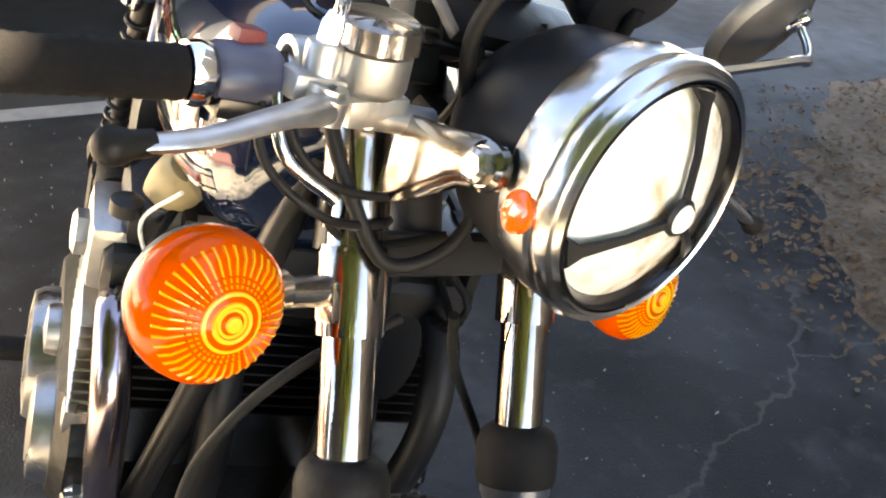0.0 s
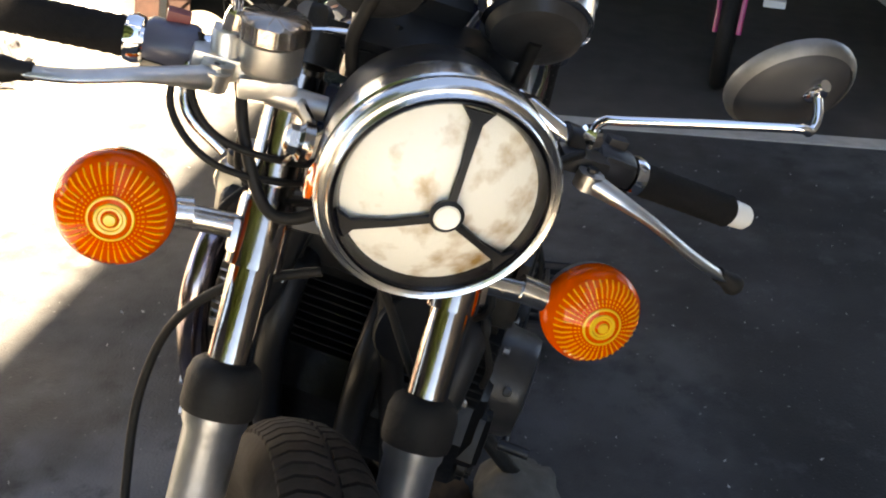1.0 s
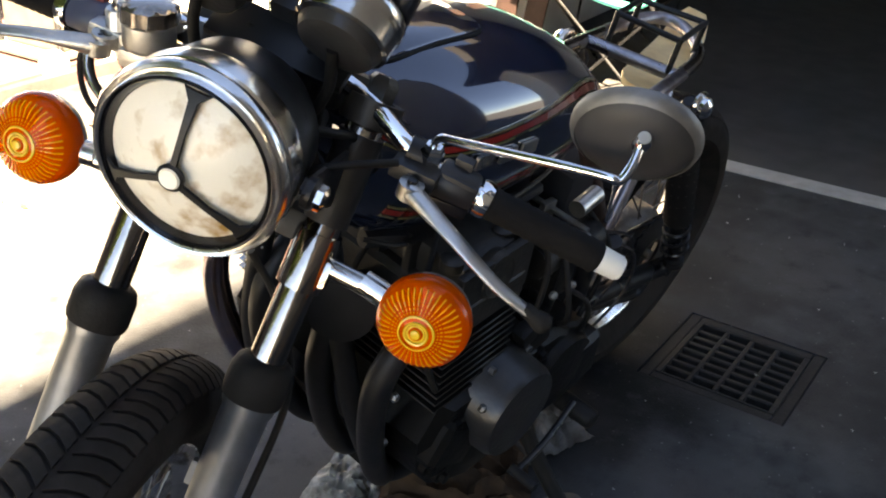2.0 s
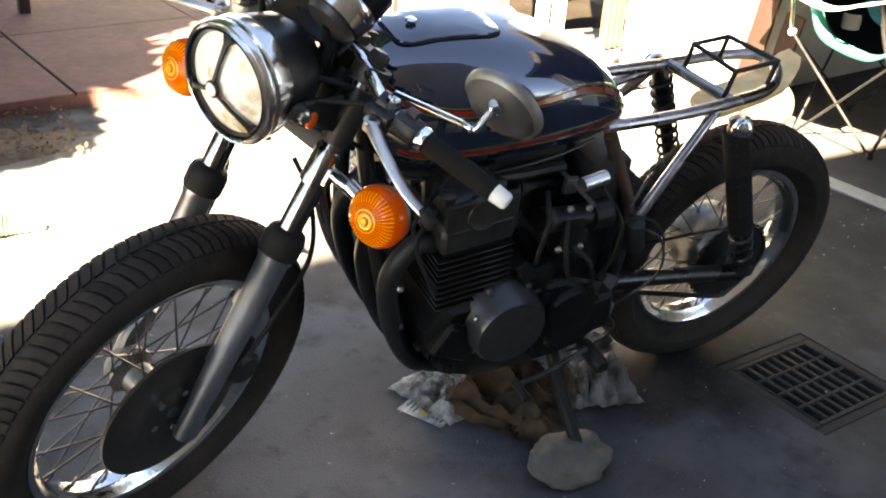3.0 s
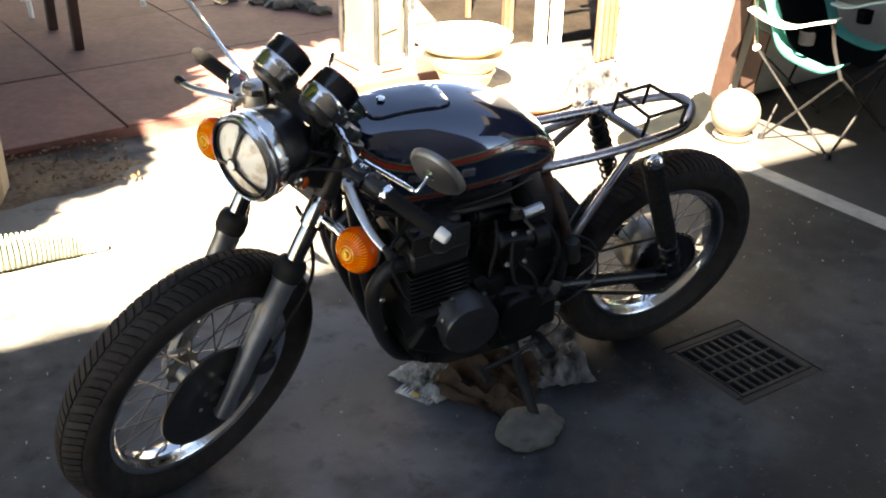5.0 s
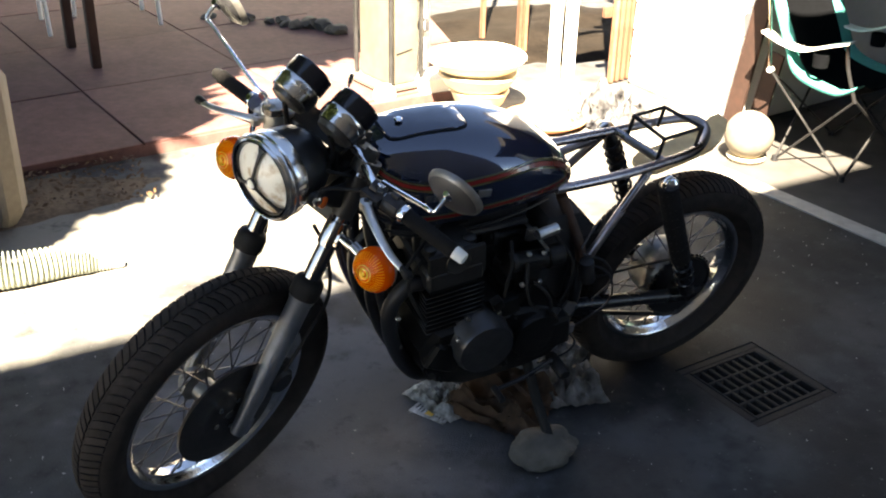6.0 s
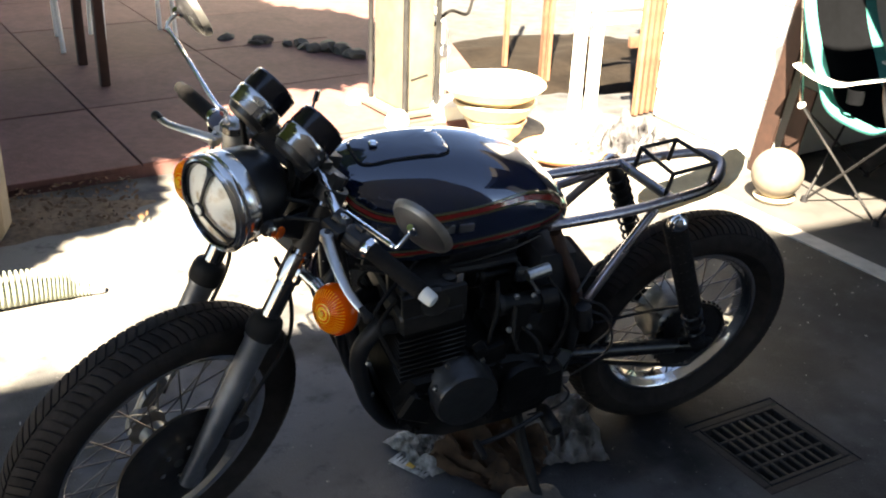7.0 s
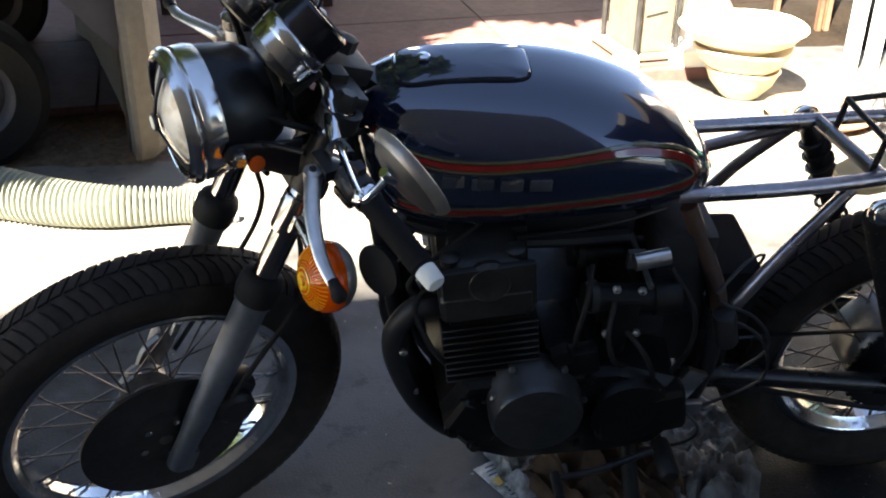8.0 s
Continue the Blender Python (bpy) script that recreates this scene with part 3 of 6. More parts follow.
    part("bulb", bm, "amber_dome", sig, "amber bulb")
    bm = B()
    lathe(bm, [(0.0, 0.0105), (0.02, 0.0125), (0.04, 0.022), (0.0405, 0.0235), (0.02, 0.0140), (0, 0.0115)], m, 32)
    part("signal_reflector", bm, "reflector", sig, "silvered reflector")

# triple clamps and headlight ears
bm = B()
top = at_fork(0.985, 0)
for s in (1, -1):
    lathe(bm, [(0.0208, -0.014), (0.031, -0.014), (0.031, 0.014), (0.0208, 0.014), (0.0208, -0.014)], aim(at_fork(0.985, 0.097 * s), RAKE), 24)
    box(bm, (0.05, 0.09, 0.024), aim(top + Vector((-0.022, 0.05 * s, 0.01)), RAKE) @ pose(0, 0, 0, 0, 0, 90), 0.006)
    lathe(bm, [(0, 0.0), (0.017, 0.0), (0.017, 0.02), (0.012, 0.026), (0, 0.026)], aim(at_fork(0.997, 0.097 * s), RAKE), 6)
box(bm, (0.09, 0.07, 0.03), aim(top + Vector((-0.04, 0, 0.015)), RAKE) @ pose(0, 0, 0, 0, 0, 90), 0.008)
lathe(bm, [(0, 0), (0.018, 0), (0.018, 0.02), (0, 0.024)], aim(top + Vector((-0.05, 0, 0.035)), RAKE), 6)
part("top_clamp", bm, "head_alloy", bike, "dull alloy top fork clamp", S_ROT)
bm = B()
low = at_fork(0.84, 0)
box(bm, (0.05, 0.16, 0.035), Matrix.Translation(low + Vector((-0.035, 0, 0))) @ pose(0, 0, 0, 0, -25, 0), 0.012)
tube(bm, [low + Vector((-0.05, 0, 0.0)), top + Vector((-0.055, 0, 0))], 0.026, 20, n=1)
part("bottom_clamp", bm, "black_metal", bike, "black lower fork clamp", S_ROT)
for s in (1, -1):
    bm = B()
    lathe(bm, [(0.0208, 0.0), (0.0245, 0.0), (0.0245, 0.1), (0.0208, 0.1), (0.0208, 0.0)], aim(at_fork(0.872, 0.097 * s), RAKE), 24)
    e1 = Vector((1.275, 0.101 * s, 0.968))
    outline = [(1.18, 0.965), (1.23, 0.975), (1.262, 0.983), (1.28, 0.984), (1.291, 0.975), (1.291, 0.962), (1.28, 0.954), (1.258, 0.946), (1.236, 0.928), (1.214, 0.912), (1.19, 0.9)]
    loft(bm, [[Vector((1.235 + (x - 1.235) * f, (0.1 + o) * s, 0.953 + (z - 0.953) * f)) for x, z in outline] for o, f in ((-0.003, 1.0), (0.0005, 1.0), (0.003, 0.86), (0.0045, 0.5), (0.005, 0.15))])
    lathe(bm, [(0, -0.004), (0.0165, -0.004), (0.0165, 0.004), (0.013, 0.007), (0, 0.007)], aim(e1, (0, s, 0)), 28)
    ear = part("headlight_ear", bm, "fork_chrome" if s < 0 else "black_metal", bike, "chrome headlight bracket" if s < 0 else "black headlight bracket", S_ROT)
    bm = B()
    lathe(bm, [(0, 0.006), (0.012, 0.006), (0.012, 0.014), (0.008, 0.017), (0, 0.017)], aim(e1, (0, s, 0)), 6)
    part("ear_bolt", bm, "worn_chrome", ear)
    bm = B()
    lathe(bm, [(0, 0), (0.013, 0), (0.0125, 0.004), (0.009, 0.0055), (0, 0.006)], aim((1.25, 0.1025, 0.948) if s > 0 else (1.304, -0.0915, 0.952), (0, s, 0)) @ Matrix.Diagonal((0.95, 1.15, 1.0, 1.0)), 20)
    part("side_reflector", bm, "red_lens", ear, "small orange side reflector")

# headlight
HL = Vector((1.321, 0, 0.977))
hm = aim(HL, (1, 0, 0))
bm = B()
lathe(bm, [(0, -0.15), (0.03, -0.147), (0.06, -0.13), (0.082, -0.095), (0.089, -0.05), (0.089, -0.022), (0.084, -0.022), (0.08, -0.06), (0, -0.12)], hm, 56)
lamp = part("headlight", bm, "black_metal", bike, "round black headlight shell", S_ROT)
bm = B()
lathe(bm, [(0.086, -0.04), (0.0915, -0.04), (0.0945, -0.03), (0.0945, -0.012), (0.0915, -0.009), (0.0955, -0.005), (0.0965, 0.002), (0.0935, 0.008), (0.0895, 0.006), (0.0885, 0.010), (0.0865, 0.0135), (0.0845, 0.012), (0.0835, 0.004), (0.083, -0.003), (0.086, -0.02), (0.086, -0.04)], hm, 80)
part("headlight_ring", bm, "ring_chrome", lamp, "stepped chrome headlight ring")
# Chrome step coloured black for the shadow and dark reflection inside the ring.
bm = B()
lathe(bm, [(0.0845, 0.004), (0.0838, 0.0105), (0.082, 0.0128), (0.08, 0.0105), (0.0775, 0.005), (0.0765, 0.0), (0.0845, 0.0), (0.0845, 0.004)], hm, 72)
part("lamp_bezel", bm, "gloss_black", lamp, "inner bezel blackened for shadow in the ring")
bm = B()
prof = [(0.0765, 0.002), (0.06, 0.012), (0.04, 0.0195), (0.02, 0.024), (0, 0.0255), (0, 0.0225), (0.02, 0.021), (0.04, 0.0165), (0.06, 0.009), (0.0765, -0.001), (0.0765, 0.002)]
lathe(bm, prof, hm, 48)
part("lens", bm, "glass", lamp, "headlight glass with bowl reflections coloured in").visible_shadow = False
bm = B()
lathe(bm, [(0.077, -0.004), (0.07, -0.018), (0.055, -0.034), (0.035, -0.047), (0.015, -0.053), (0, -0.054), (0, -0.057), (0.036, -0.05), (0.057, -0.037), (0.073, -0.02), (0.08, -0.004)], hm, 48)
part("lamp_reflector", bm, "reflector", lamp, "silvered lamp bowl")
bm = B()
lathe(bm, [(0, -0.05), (0.006, -0.05), (0.006, -0.03), (0.010, -0.029), (0.009, -0.022), (0, -0.02)], hm, 14)
part("headlight_bulb", bm, "clear", lamp, "bulb")
bm = B()
for a in (90, 210, 330):
    ca, sa = math.cos(radians(a)), math.sin(radians(a))
    path = [Vector((0.078 * ca, 0.078 * sa, 0.0105)), Vector((0.07 * ca, 0.07 * sa, 0.0155)), Vector((0.04 * ca, 0.04 * sa, 0.026)), Vector((0.008 * ca, 0.008 * sa, 0.033))]
    q = Vector((-sa, ca, 0))
    secs = []
    for i, p in enumerate(path):
        ww = (0.014, 0.0052, 0.0032, 0.0036)[i]
        secs.append([p + q * ww - Vector((0, 0, 0.0016)), p + q * ww * 0.8 + Vector((0, 0, 0.0016)), p - q * ww * 0.8 + Vector((0, 0, 0.0016)), p - q * ww - Vector((0, 0, 0.0016))])
    loft(bm, secs)
lathe(bm, [(0, 0.029), (0.0125, 0.03), (0.0135, 0.034), (0.011, 0.0365), (0.0105, 0.0355), (0, 0.0355)], ID, 32)
for v in bm.verts:
    v.co = hm @ v.co
grille = part("tri_bar_grille", bm, "black_metal", lamp, "three-spoke chrome-edged headlight grille")
bm = B()
lathe(bm, [(0, 0.035), (0.0103, 0.0355), (0.009, 0.0375), (0, 0.038)], hm, 28)
part("grille_badge", bm, "reflector", lamp, "round silver grille badge")

# handlebar, grips, levers, switches
bm = B()
half_bar = [(1.118, 0.0, 1.002), (1.12, 0.05, 1.003), (1.138, 0.10, 0.999), (1.153, 0.15, 0.983), (1.153, 0.2, 0.967), (1.140, 0.30, 0.951), (1.133, 0.365, 0.944)]
tube(bm, [(x, -y, z) for x, y, z in half_bar[:0:-1]] + half_bar, 0.011, 14, n=6)
part("handlebar", bm, "chrome", bike, "low chrome handlebar", S_ROT)
bm = B()
for s in (1, -1):
    box(bm, (0.03, 0.032, 0.06), pose(1.114, 0.045 * s, 0.996, 0, -20, 0), 0.006)
part("bar_clamp", bm, "head_alloy", bike, "dull alloy handlebar clamp", S_ROT)
for s in (1, -1):
    A = Vector((1.148, 0.247 * s, 0.959))
    E = Vector((1.132, 0.372 * s, 0.943))
    d = (E - A).normalized()
    bm = B()
    L_ = (E - A).length
    prof = [(0.0115, 0), (0.0165, 0.0), (0.0175, 0.004)] + [(0.0165 + 0.0008 * (i % 2), 0.01 + i * (L_ - 0.02) / 20) for i in range(21)] + [(0.0175, L_ - 0.004), (0.014, L_), (0, L_)]
    lathe(bm, prof, aim(A, d), 24)
    grip = part("grip", bm, "foam", bike, "black foam handlebar grip", S_ROT)
    bm = B()
    lathe(bm, [(0, 0), (0.0145, 0), (0.0135, 0.022), (0.011, 0.026), (0, 0.026)], aim(E, d), 20)
    part("bar_end", bm, "white_plastic" if s > 0 else "rubber", grip, "white bar end plug" if s > 0 else "black bar end plug")
    bm = B()
    lathe(bm, [(0.011, -0.014), (0.0195, -0.014), (0.021, -0.008), (0.0195, -0.001), (0.011, -0.001)], aim(A, d), 24)
    part("grip_collar", bm, "chrome", grip, "chrome throttle collar")
    # switch housing
    C = A - d * 0.038
    bm = B()
    mm = aim(C, d)
    lathe(bm, [(0.011, -0.022), (0.019, -0.022), (0.0215, -0.018), (0.0215, 0.017), (0.019, 0.021), (0.011, 0.021), (0.011, -0.022)], mm, 20)
    box(bm, (0.028, 0.034, 0.04), mm @ pose(-0.004, 0.0, 0.0), 0.006)
    sw = part("switch_housing", bm, "black_plastic" if s > 0 else "switch_grey", bike, "black switch housing" if s > 0 else "grey switch housing with red button", S_ROT)
    bm = B()
    box(bm, (0.036, 0.041, 0.014), Matrix.Translation(C + Vector((0.004, 0, -0.0165))) @ pose(0, 0, 0, 0, 0, 7 * s), 0.005)
    part("switch_lower_half", bm, "gloss_black", sw, "black lower half of the switch")
    bm = B()
    box(bm, (0.014, 0.02, 0.01), Matrix.Translation(C + Vector((-0.006, 0, 0.025))), 0.003)
    part("switch_button", bm, "maroon" if s < 0 else "black_plastic", sw, "red kill switch" if s < 0 else "")
    # lever
    tip = Vector((1.237, 0.34, 0.918)) if s > 0 else Vector((1.232, -0.322, 0.944))
    base = Vector((1.197, 0.174 * s, 0.965))
    mid = base.lerp(tip, 0.35) + Vector((0.012, 0, 0.006))
    mid2 = base.lerp(tip, 0.7) + Vector((0.012, 0, 0.002))
    bm = B()
    pts = smooth_path([base, mid, mid2, tip], 6)
    secs = []
    for i, p in enumerate(pts):
        f = i / (len(pts) - 1)
        w, h = 0.0135 - 0.0065 * f, 0.006 - 0.0008 * f + 0.005 * max(0.0, 1 - 3.5 * f)
        if f > 0.97:
            w, h = 0.0065, 0.0055
        secs.append([p + Vector((w * math.cos(t), 0, h * math.sin(t))) for t in [2 * math.pi * k / 12 for k in range(12)]])
    loft(bm, secs)
    lathe(bm, [(0, -0.008), (0.013, -0.008), (0.013, 0.008), (0, 0.008)], Matrix.Translation(base), 20)
    lever = part("clutch_lever" if s > 0 else "brake_lever", bm, "alloy", bike, "bare alloy lever with black tip", S_ROT)
    bm = B()
    dv = (tip - mid2).normalized()
    lathe(bm, [(0, -0.018), (0.0075, -0.018), (0.008, -0.006), (0.0098, -0.001), (0.0108, 0.004), (0.0098, 0.009), (0.006, 0.013), (0, 0.0145)], aim(tip, dv), 20)
    part("lever_tip", bm, "rubber", lever, "black rubber lever tip")
    bm = B()
    lathe(bm, [(0, 0.008), (0.0055, 0.008), (0.0055, 0.0125), (0, 0.0135)], Matrix.Translation(base), 6)
    part("pivot_bolt", bm, "black_metal", lever)
    # perch
    bm = B()
    P0 = Vector((1.153, 0.165 * s, 0.979))
    box(bm, (0.05, 0.026, 0.018), aim((P0 + base) / 2, (0, 0, 1)) @ pose(0, 0, 0, 0, 0, 0), 0.005)
    lathe(bm, [(0.0112, -0.014), (0.017, -0.014), (0.017, 0.014), (0.0112, 0.014), (0.0112, -0.014)], aim(P0, d), 20)
    if s < 0:
        lathe(bm, [(0, -0.012), (0.015, -0.012), (0.0155, -0.004), (0.0125, 0.0), (0.0125, 0.026), (0.011, 0.029), (0, 0.029)], pose(1.174, -0.167, 0.972, 9, 0, 0), 24)
        lathe(bm, [(0.006, -0.006), (0.0135, -0.006), (0.0135, 0.006), (0.006, 0.006), (0.006, -0.006)], Matrix.Translation((1.19, -0.172, 0.972)), 20)
    part("lever_perch", bm, "alloy" if s < 0 else "black_metal", bike, "cast lever perch", S_ROT)
    # mirror
    bm = B()
    r0 = Vector((1.158, 0.176, 0.992)) if s > 0 else Vector((1.174, -0.169, 1.012))
    el = Vector((1.207, 0.35, 1.074)) if s > 0 else Vector((1.16, -0.395, 1.088))
    pin = el + Vector((-0.029, 0.005 * s, 0.031))
    tube(bm, [r0, r0 + Vector((0.003, 0.003 * s, 0.018)), r0 + Vector((0.012, 0.028 * s, 0.03)), el - Vector((0, 0.02 * s, 0.002)), el, el.lerp(pin, 0.5) + Vector((0.006, 0.003 * s, -0.002)), pin], 0.0048, 12, n=6)
    lathe(bm, [(0, -0.012), (0.0095, -0.01), (0.0095, 0.006), (0.006, 0.012), (0, 0.012)], aim(pin, (0.6, 0, 0.6)), 16)
    nut = 0.013 if s > 0 else 0.0085
    lathe(bm, [(0, -0.02), (nut, -0.02), (nut, 0.0), (nut * 0.7, 0.008), (0, 0.008)], Matrix.Translation(r0), 6)
    stem = part("mirror_stem", bm, "chrome", bike, "chrome mirror stem", S_ROT)
    MC = pin + Vector((-0.03, -0.006 * s, -0.014 if s > 0 else 0.0))
    mm = aim(MC, (-0.84, -0.12 * s, 0.4)) @ Matrix.Scale(1.07, 4)
    bm = B()
    lathe(bm, [(0, -0.021), (0.02, -0.02), (0.042, -0.014), (0.054, -0.004), (0.0565, 0.005), (0.0545, 0.006), (0.053, 0.003), (0, 0.003)], mm, 40)
    shell = part("mirror", bm, "mirror_back", bike, "round black mirror with metal rim", S_ROT)
    bm = B()
    lathe(bm, [(0.0525, -0.007), (0.0565, -0.003), (0.0585, 0.002), (0.0585, 0.0065), (0.0545, 0.0078), (0.0535, 0.005), (0.0525, -0.007)], mm, 40)
    part("mirror_rim", bm, "dull_alloy", shell, "dull metal mirror rim")
    bm = B()
    lathe(bm, [(0, 0.0042), (0.0535, 0.0042), (0.0535, 0.0055), (0, 0.0055)], mm, 40)
    part("mirror_glass", bm, "chrome", shell, "mirror glass")

# brake fluid reservoir
RC = Vector((1.176, -0.13, 0.973))
LEVEL = Matrix.Translation(RC) @ pose(0, 0, 0, 9, 0, 0) @ Matrix.Translation(-RC)
bm = B()
lathe(bm, [(0, 0), (0.02, 0), (0.0255, 0.004), (0.027, 0.008), (0.027, 0.030), (0.024, 0.032), (0, 0.032)], Matrix.Translation(RC), 36)
box(bm, (0.05, 0.05, 0.02), Matrix.Translation(RC + Vector((-0.004, 0.0, -0.008))), 0.006)
tube(bm, [RC + Vector((0.01, 0.0, -0.012)), RC + Vector((0.014, 0.05, -0.02))], 0.011, 14, n=1)
for v in bm.verts:
    v.co = LEVEL @ v.co
res = part("brake_reservoir", bm, "alloy", bike, "round alloy brake fluid reservoir", S_ROT)
bm = B()
n = 48
prof = [(0, 0.051), (0.026, 0.051), (0.0295, 0.048), (0.03, 0.0335), (0.0, 0.0325)]
rings = []
for r, h in prof:
    rings.append([RC + Vector((r * (1 + 0.03 * math.cos(12 * 2 * math.pi * k / n) * (r > 0.028)) * math.cos(2 * math.pi * k / n), r * (1 + 0.03 * math.cos(12 * 2 * math.pi * k / n) * (r > 0.028)) * math.sin(2 * math.pi * k / n), h)) if r else RC + Vector((0.0001 * math.cos(2 * math.pi * k / n), 0.0001 * math.sin(2 * math.pi * k / n), h)) for k in range(n)])
loft(bm, rings)
for v in bm.verts:
    v.co = LEVEL @ v.co
part("reservoir_cap", bm, "cap_grey", res, "scalloped metal cap")

# gauges
for s in (1, -1):
    c = Vector((1.178, 0.07 * s - 0.004, 1.1))
    m = aim(c, (-0.82, 0, 0.57))
    bm = B()
    lathe(bm, [(0, -0.04), (0.03, -0.0395), (0.038, -0.036), (0.0425, -0.026), (0.045, -0.018), (0.0465, 0.012), (0, 0.013)], m, 40)
    g = part("gauge", bm, "cover_grey", bike, "round instrument with dark cup, chrome band and black hood", S_ROT)
    bm = B()
    lathe(bm, [(0.043, -0.026), (0.0475, -0.024), (0.0488, -0.006), (0.0492, -0.004), (0.0505, -0.002), (0.0502, 0.010), (0.048, 0.013), (0.044, 0.013), (0.043, -0.026)], m, 44)
    part("gauge_band", bm, "worn_chrome", g, "chrome band round the gauge")
    bm = B()
    lathe(bm, [(0, 0.014), (0.048, 0.014), (0.049, 0.018), (0.048, 0.052), (0.044, 0.056), (0.042, 0.053), (0, 0.052)], m, 40)
    part("gauge_hood", bm, "gloss_black", g, "black gauge hood")
    bm = B()
    lathe(bm, [(0, 0.0525), (0.0415, 0.0525), (0.0405, 0.0535), (0, 0.0535)], m, 36)
    part("gauge_face", bm, "gauge_glass", g, "dark gauge glass")
    bm = B()
    tube(bm, [c + m.to_3x3() @ Vector((0, 0, -0.04)), c + Vector((0.02, 0, -0.08)), Vector((1.2, 0.03 * s, 0.94))], 0.006, 10)
    part("gauge_cable", bm, "rubber", g, "black instrument cable")
bm = B()
box(bm, (0.05, 0.15, 0.012), pose(1.16, 0, 1.035, 0, 30, 0), 0.004)
box(bm, (0.03, 0.05, 0.04), pose(1.135, 0, 1.06, 0, 30, 0), 0.006)
lathe(bm, [(0, 0), (0.017, 0), (0.018, 0.008), (0.015, 0.02), (0, 0.021)], aim((1.122, 0, 1.078), (-0.5, 0, 0.87)), 24)
dash = part("gauge_bracket", bm, "black_metal", bike, "black gauge bracket and key switch", S_ROT)
bm = B()
tube(bm, [(1.112, 0.0, 1.095), (1.098, -0.004, 1.125)], 0.0028, 8, n=1)
box(bm, (0.02, 0.005, 0.022), pose(1.094, -0.005, 1.134, 0, -25, 20), 0.002)
part("ignition_key", bm, "gloss_black", dash, "small black ignition key")
for z, y in ((0.935, 0.0), (0.96, 0.022), (0.945, -0.025)):
    bm = B()
    box(bm, (0.04, 0.03, 0.03), pose(1.145, y, z, 0, 20, 12), 0.006)
    part("wiring_plug", bm, "rubber", dash, "black wiring plug")
for y in (-0.035, 0.03, 0.05):
    bm = B()
    tube(bm, [(1.16, y, 1.04), (1.18, y * 1.2, 0.99), (1.15, y, 0.94), (1.08, y * 0.6, 0.91)], 0.005, 8, n=5)
    part("switch_wire", bm, "rubber", dash, "black wire")

# cables and hoses
cables = [
    ("clutch_cable", [(1.2, 0.155, 0.99), (1.24, 0.09, 0.97), (1.23, 0.03, 0.90), (1.13, 0.05, 0.84), (1.05, 0.07, 0.78)], 0.0042),
    ("throttle_cable", [(1.16, -0.19, 0.985), (1.19, -0.185, 0.94), (1.205, -0.15, 0.915), (1.19, -0.08, 0.905), (1.1, -0.05, 0.88)], 0.0033),
    ("throttle_cable", [(1.16, -0.20, 0.98), (1.185, -0.20, 0.925), (1.21, -0.155, 0.895), (1.19, -0.08, 0.885), (1.1, -0.055, 0.86)], 0.0033),
    ("brake_hose", [(1.165, -0.15, 0.958), (1.195, -0.133, 0.912), (1.222, -0.1, 0.868), (1.237, -0.06, 0.893), (1.23, -0.045, 0.95), (1.205, -0.03, 0.985), (1.17, 0.0, 0.98)], 0.0055),
    ("wiring_loom", [(1.15, -0.15, 0.975), (1.185, -0.14, 0.93), (1.185, -0.13, 0.88), (1.19, -0.09, 0.865), (1.22, -0.05, 0.89)], 0.0033),
    ("speedometer_cable", [(1.19, -0.03, 0.80), (1.185, -0.10, 0.765), (1.17, -0.14, 0.705), (1.16, -0.155, 0.63), (1.19, -0.155, 0.55), (1.3, -0.13, 0.43), (1.37, -0.09, 0.39)], 0.0048),
    ("brake_line", [(1.19, 0.03, 0.80), (1.18, 0.07, 0.74), (1.21, 0.12, 0.66), (1.28, 0.13, 0.57), (1.33, 0.125, 0.49)], 0.0046),
    ("wiring_loom", [(1.26, 0.03, 0.95), (1.22, 0.06, 0.93), (1.15, 0.05, 0.92), (1.06, 0.03, 0.92)], 0.007),
    ("wiring_loom", [(1.24, 0.05, 1.0), (1.19, 0.09, 0.985), (1.13, 0.09, 0.95), (1.05, 0.05, 0.90)], 0.005),
]
for name, pts, r in cables:
    bm = B()
    tube(bm, pts, r, 10, n=7)
    part(name, bm, "rubber", bike, "black " + name.replace("_", " "), S_ROT)
bm = B()
tube(bm, [(1.165, -0.195, 0.975), (1.19, -0.188, 0.93), (1.207, -0.15, 0.907)], 0.005, 10)
part("cable_elbow", bm, "worn_chrome", bike, "metal throttle cable elbow", S_ROT)
# caliper
bm = B()
box(bm, (0.07, 0.05, 0.095), Matrix.Translation((1.33, 0.075, 0.44)) @ pose(0, 0, 0, 0, -30, 0), 0.014)
lathe(bm, [(0, -0.03), (0.03, -0.03), (0.034, -0.02), (0.034, 0.03), (0.026, 0.038), (0, 0.04)], aim((1.325, 0.085, 0.44), (0, 1, 0)), 28)
part("brake_caliper", bm, "black_metal", bike, "dark brake caliper behind the fork leg", S_ROT)

# fuel tank: rows of x, half width, bottom, top
TANK = [(1.062, 0.03, 0.875, 0.915), (1.05, 0.065, 0.83, 0.945), (1.03, 0.095, 0.78, 0.965), (0.99, 0.12, 0.745, 0.98), (0.93, 0.138, 0.735, 0.989), (0.85, 0.149, 0.74, 0.99), (0.76, 0.151, 0.75, 0.984),
        (0.68, 0.146, 0.758, 0.968), (0.60, 0.133, 0.77, 0.938), (0.545, 0.114, 0.78, 0.90), (0.51, 0.088, 0.79, 0.862), (0.493, 0.055, 0.80, 0.838), (0.489, 0.02, 0.81, 0.826)]


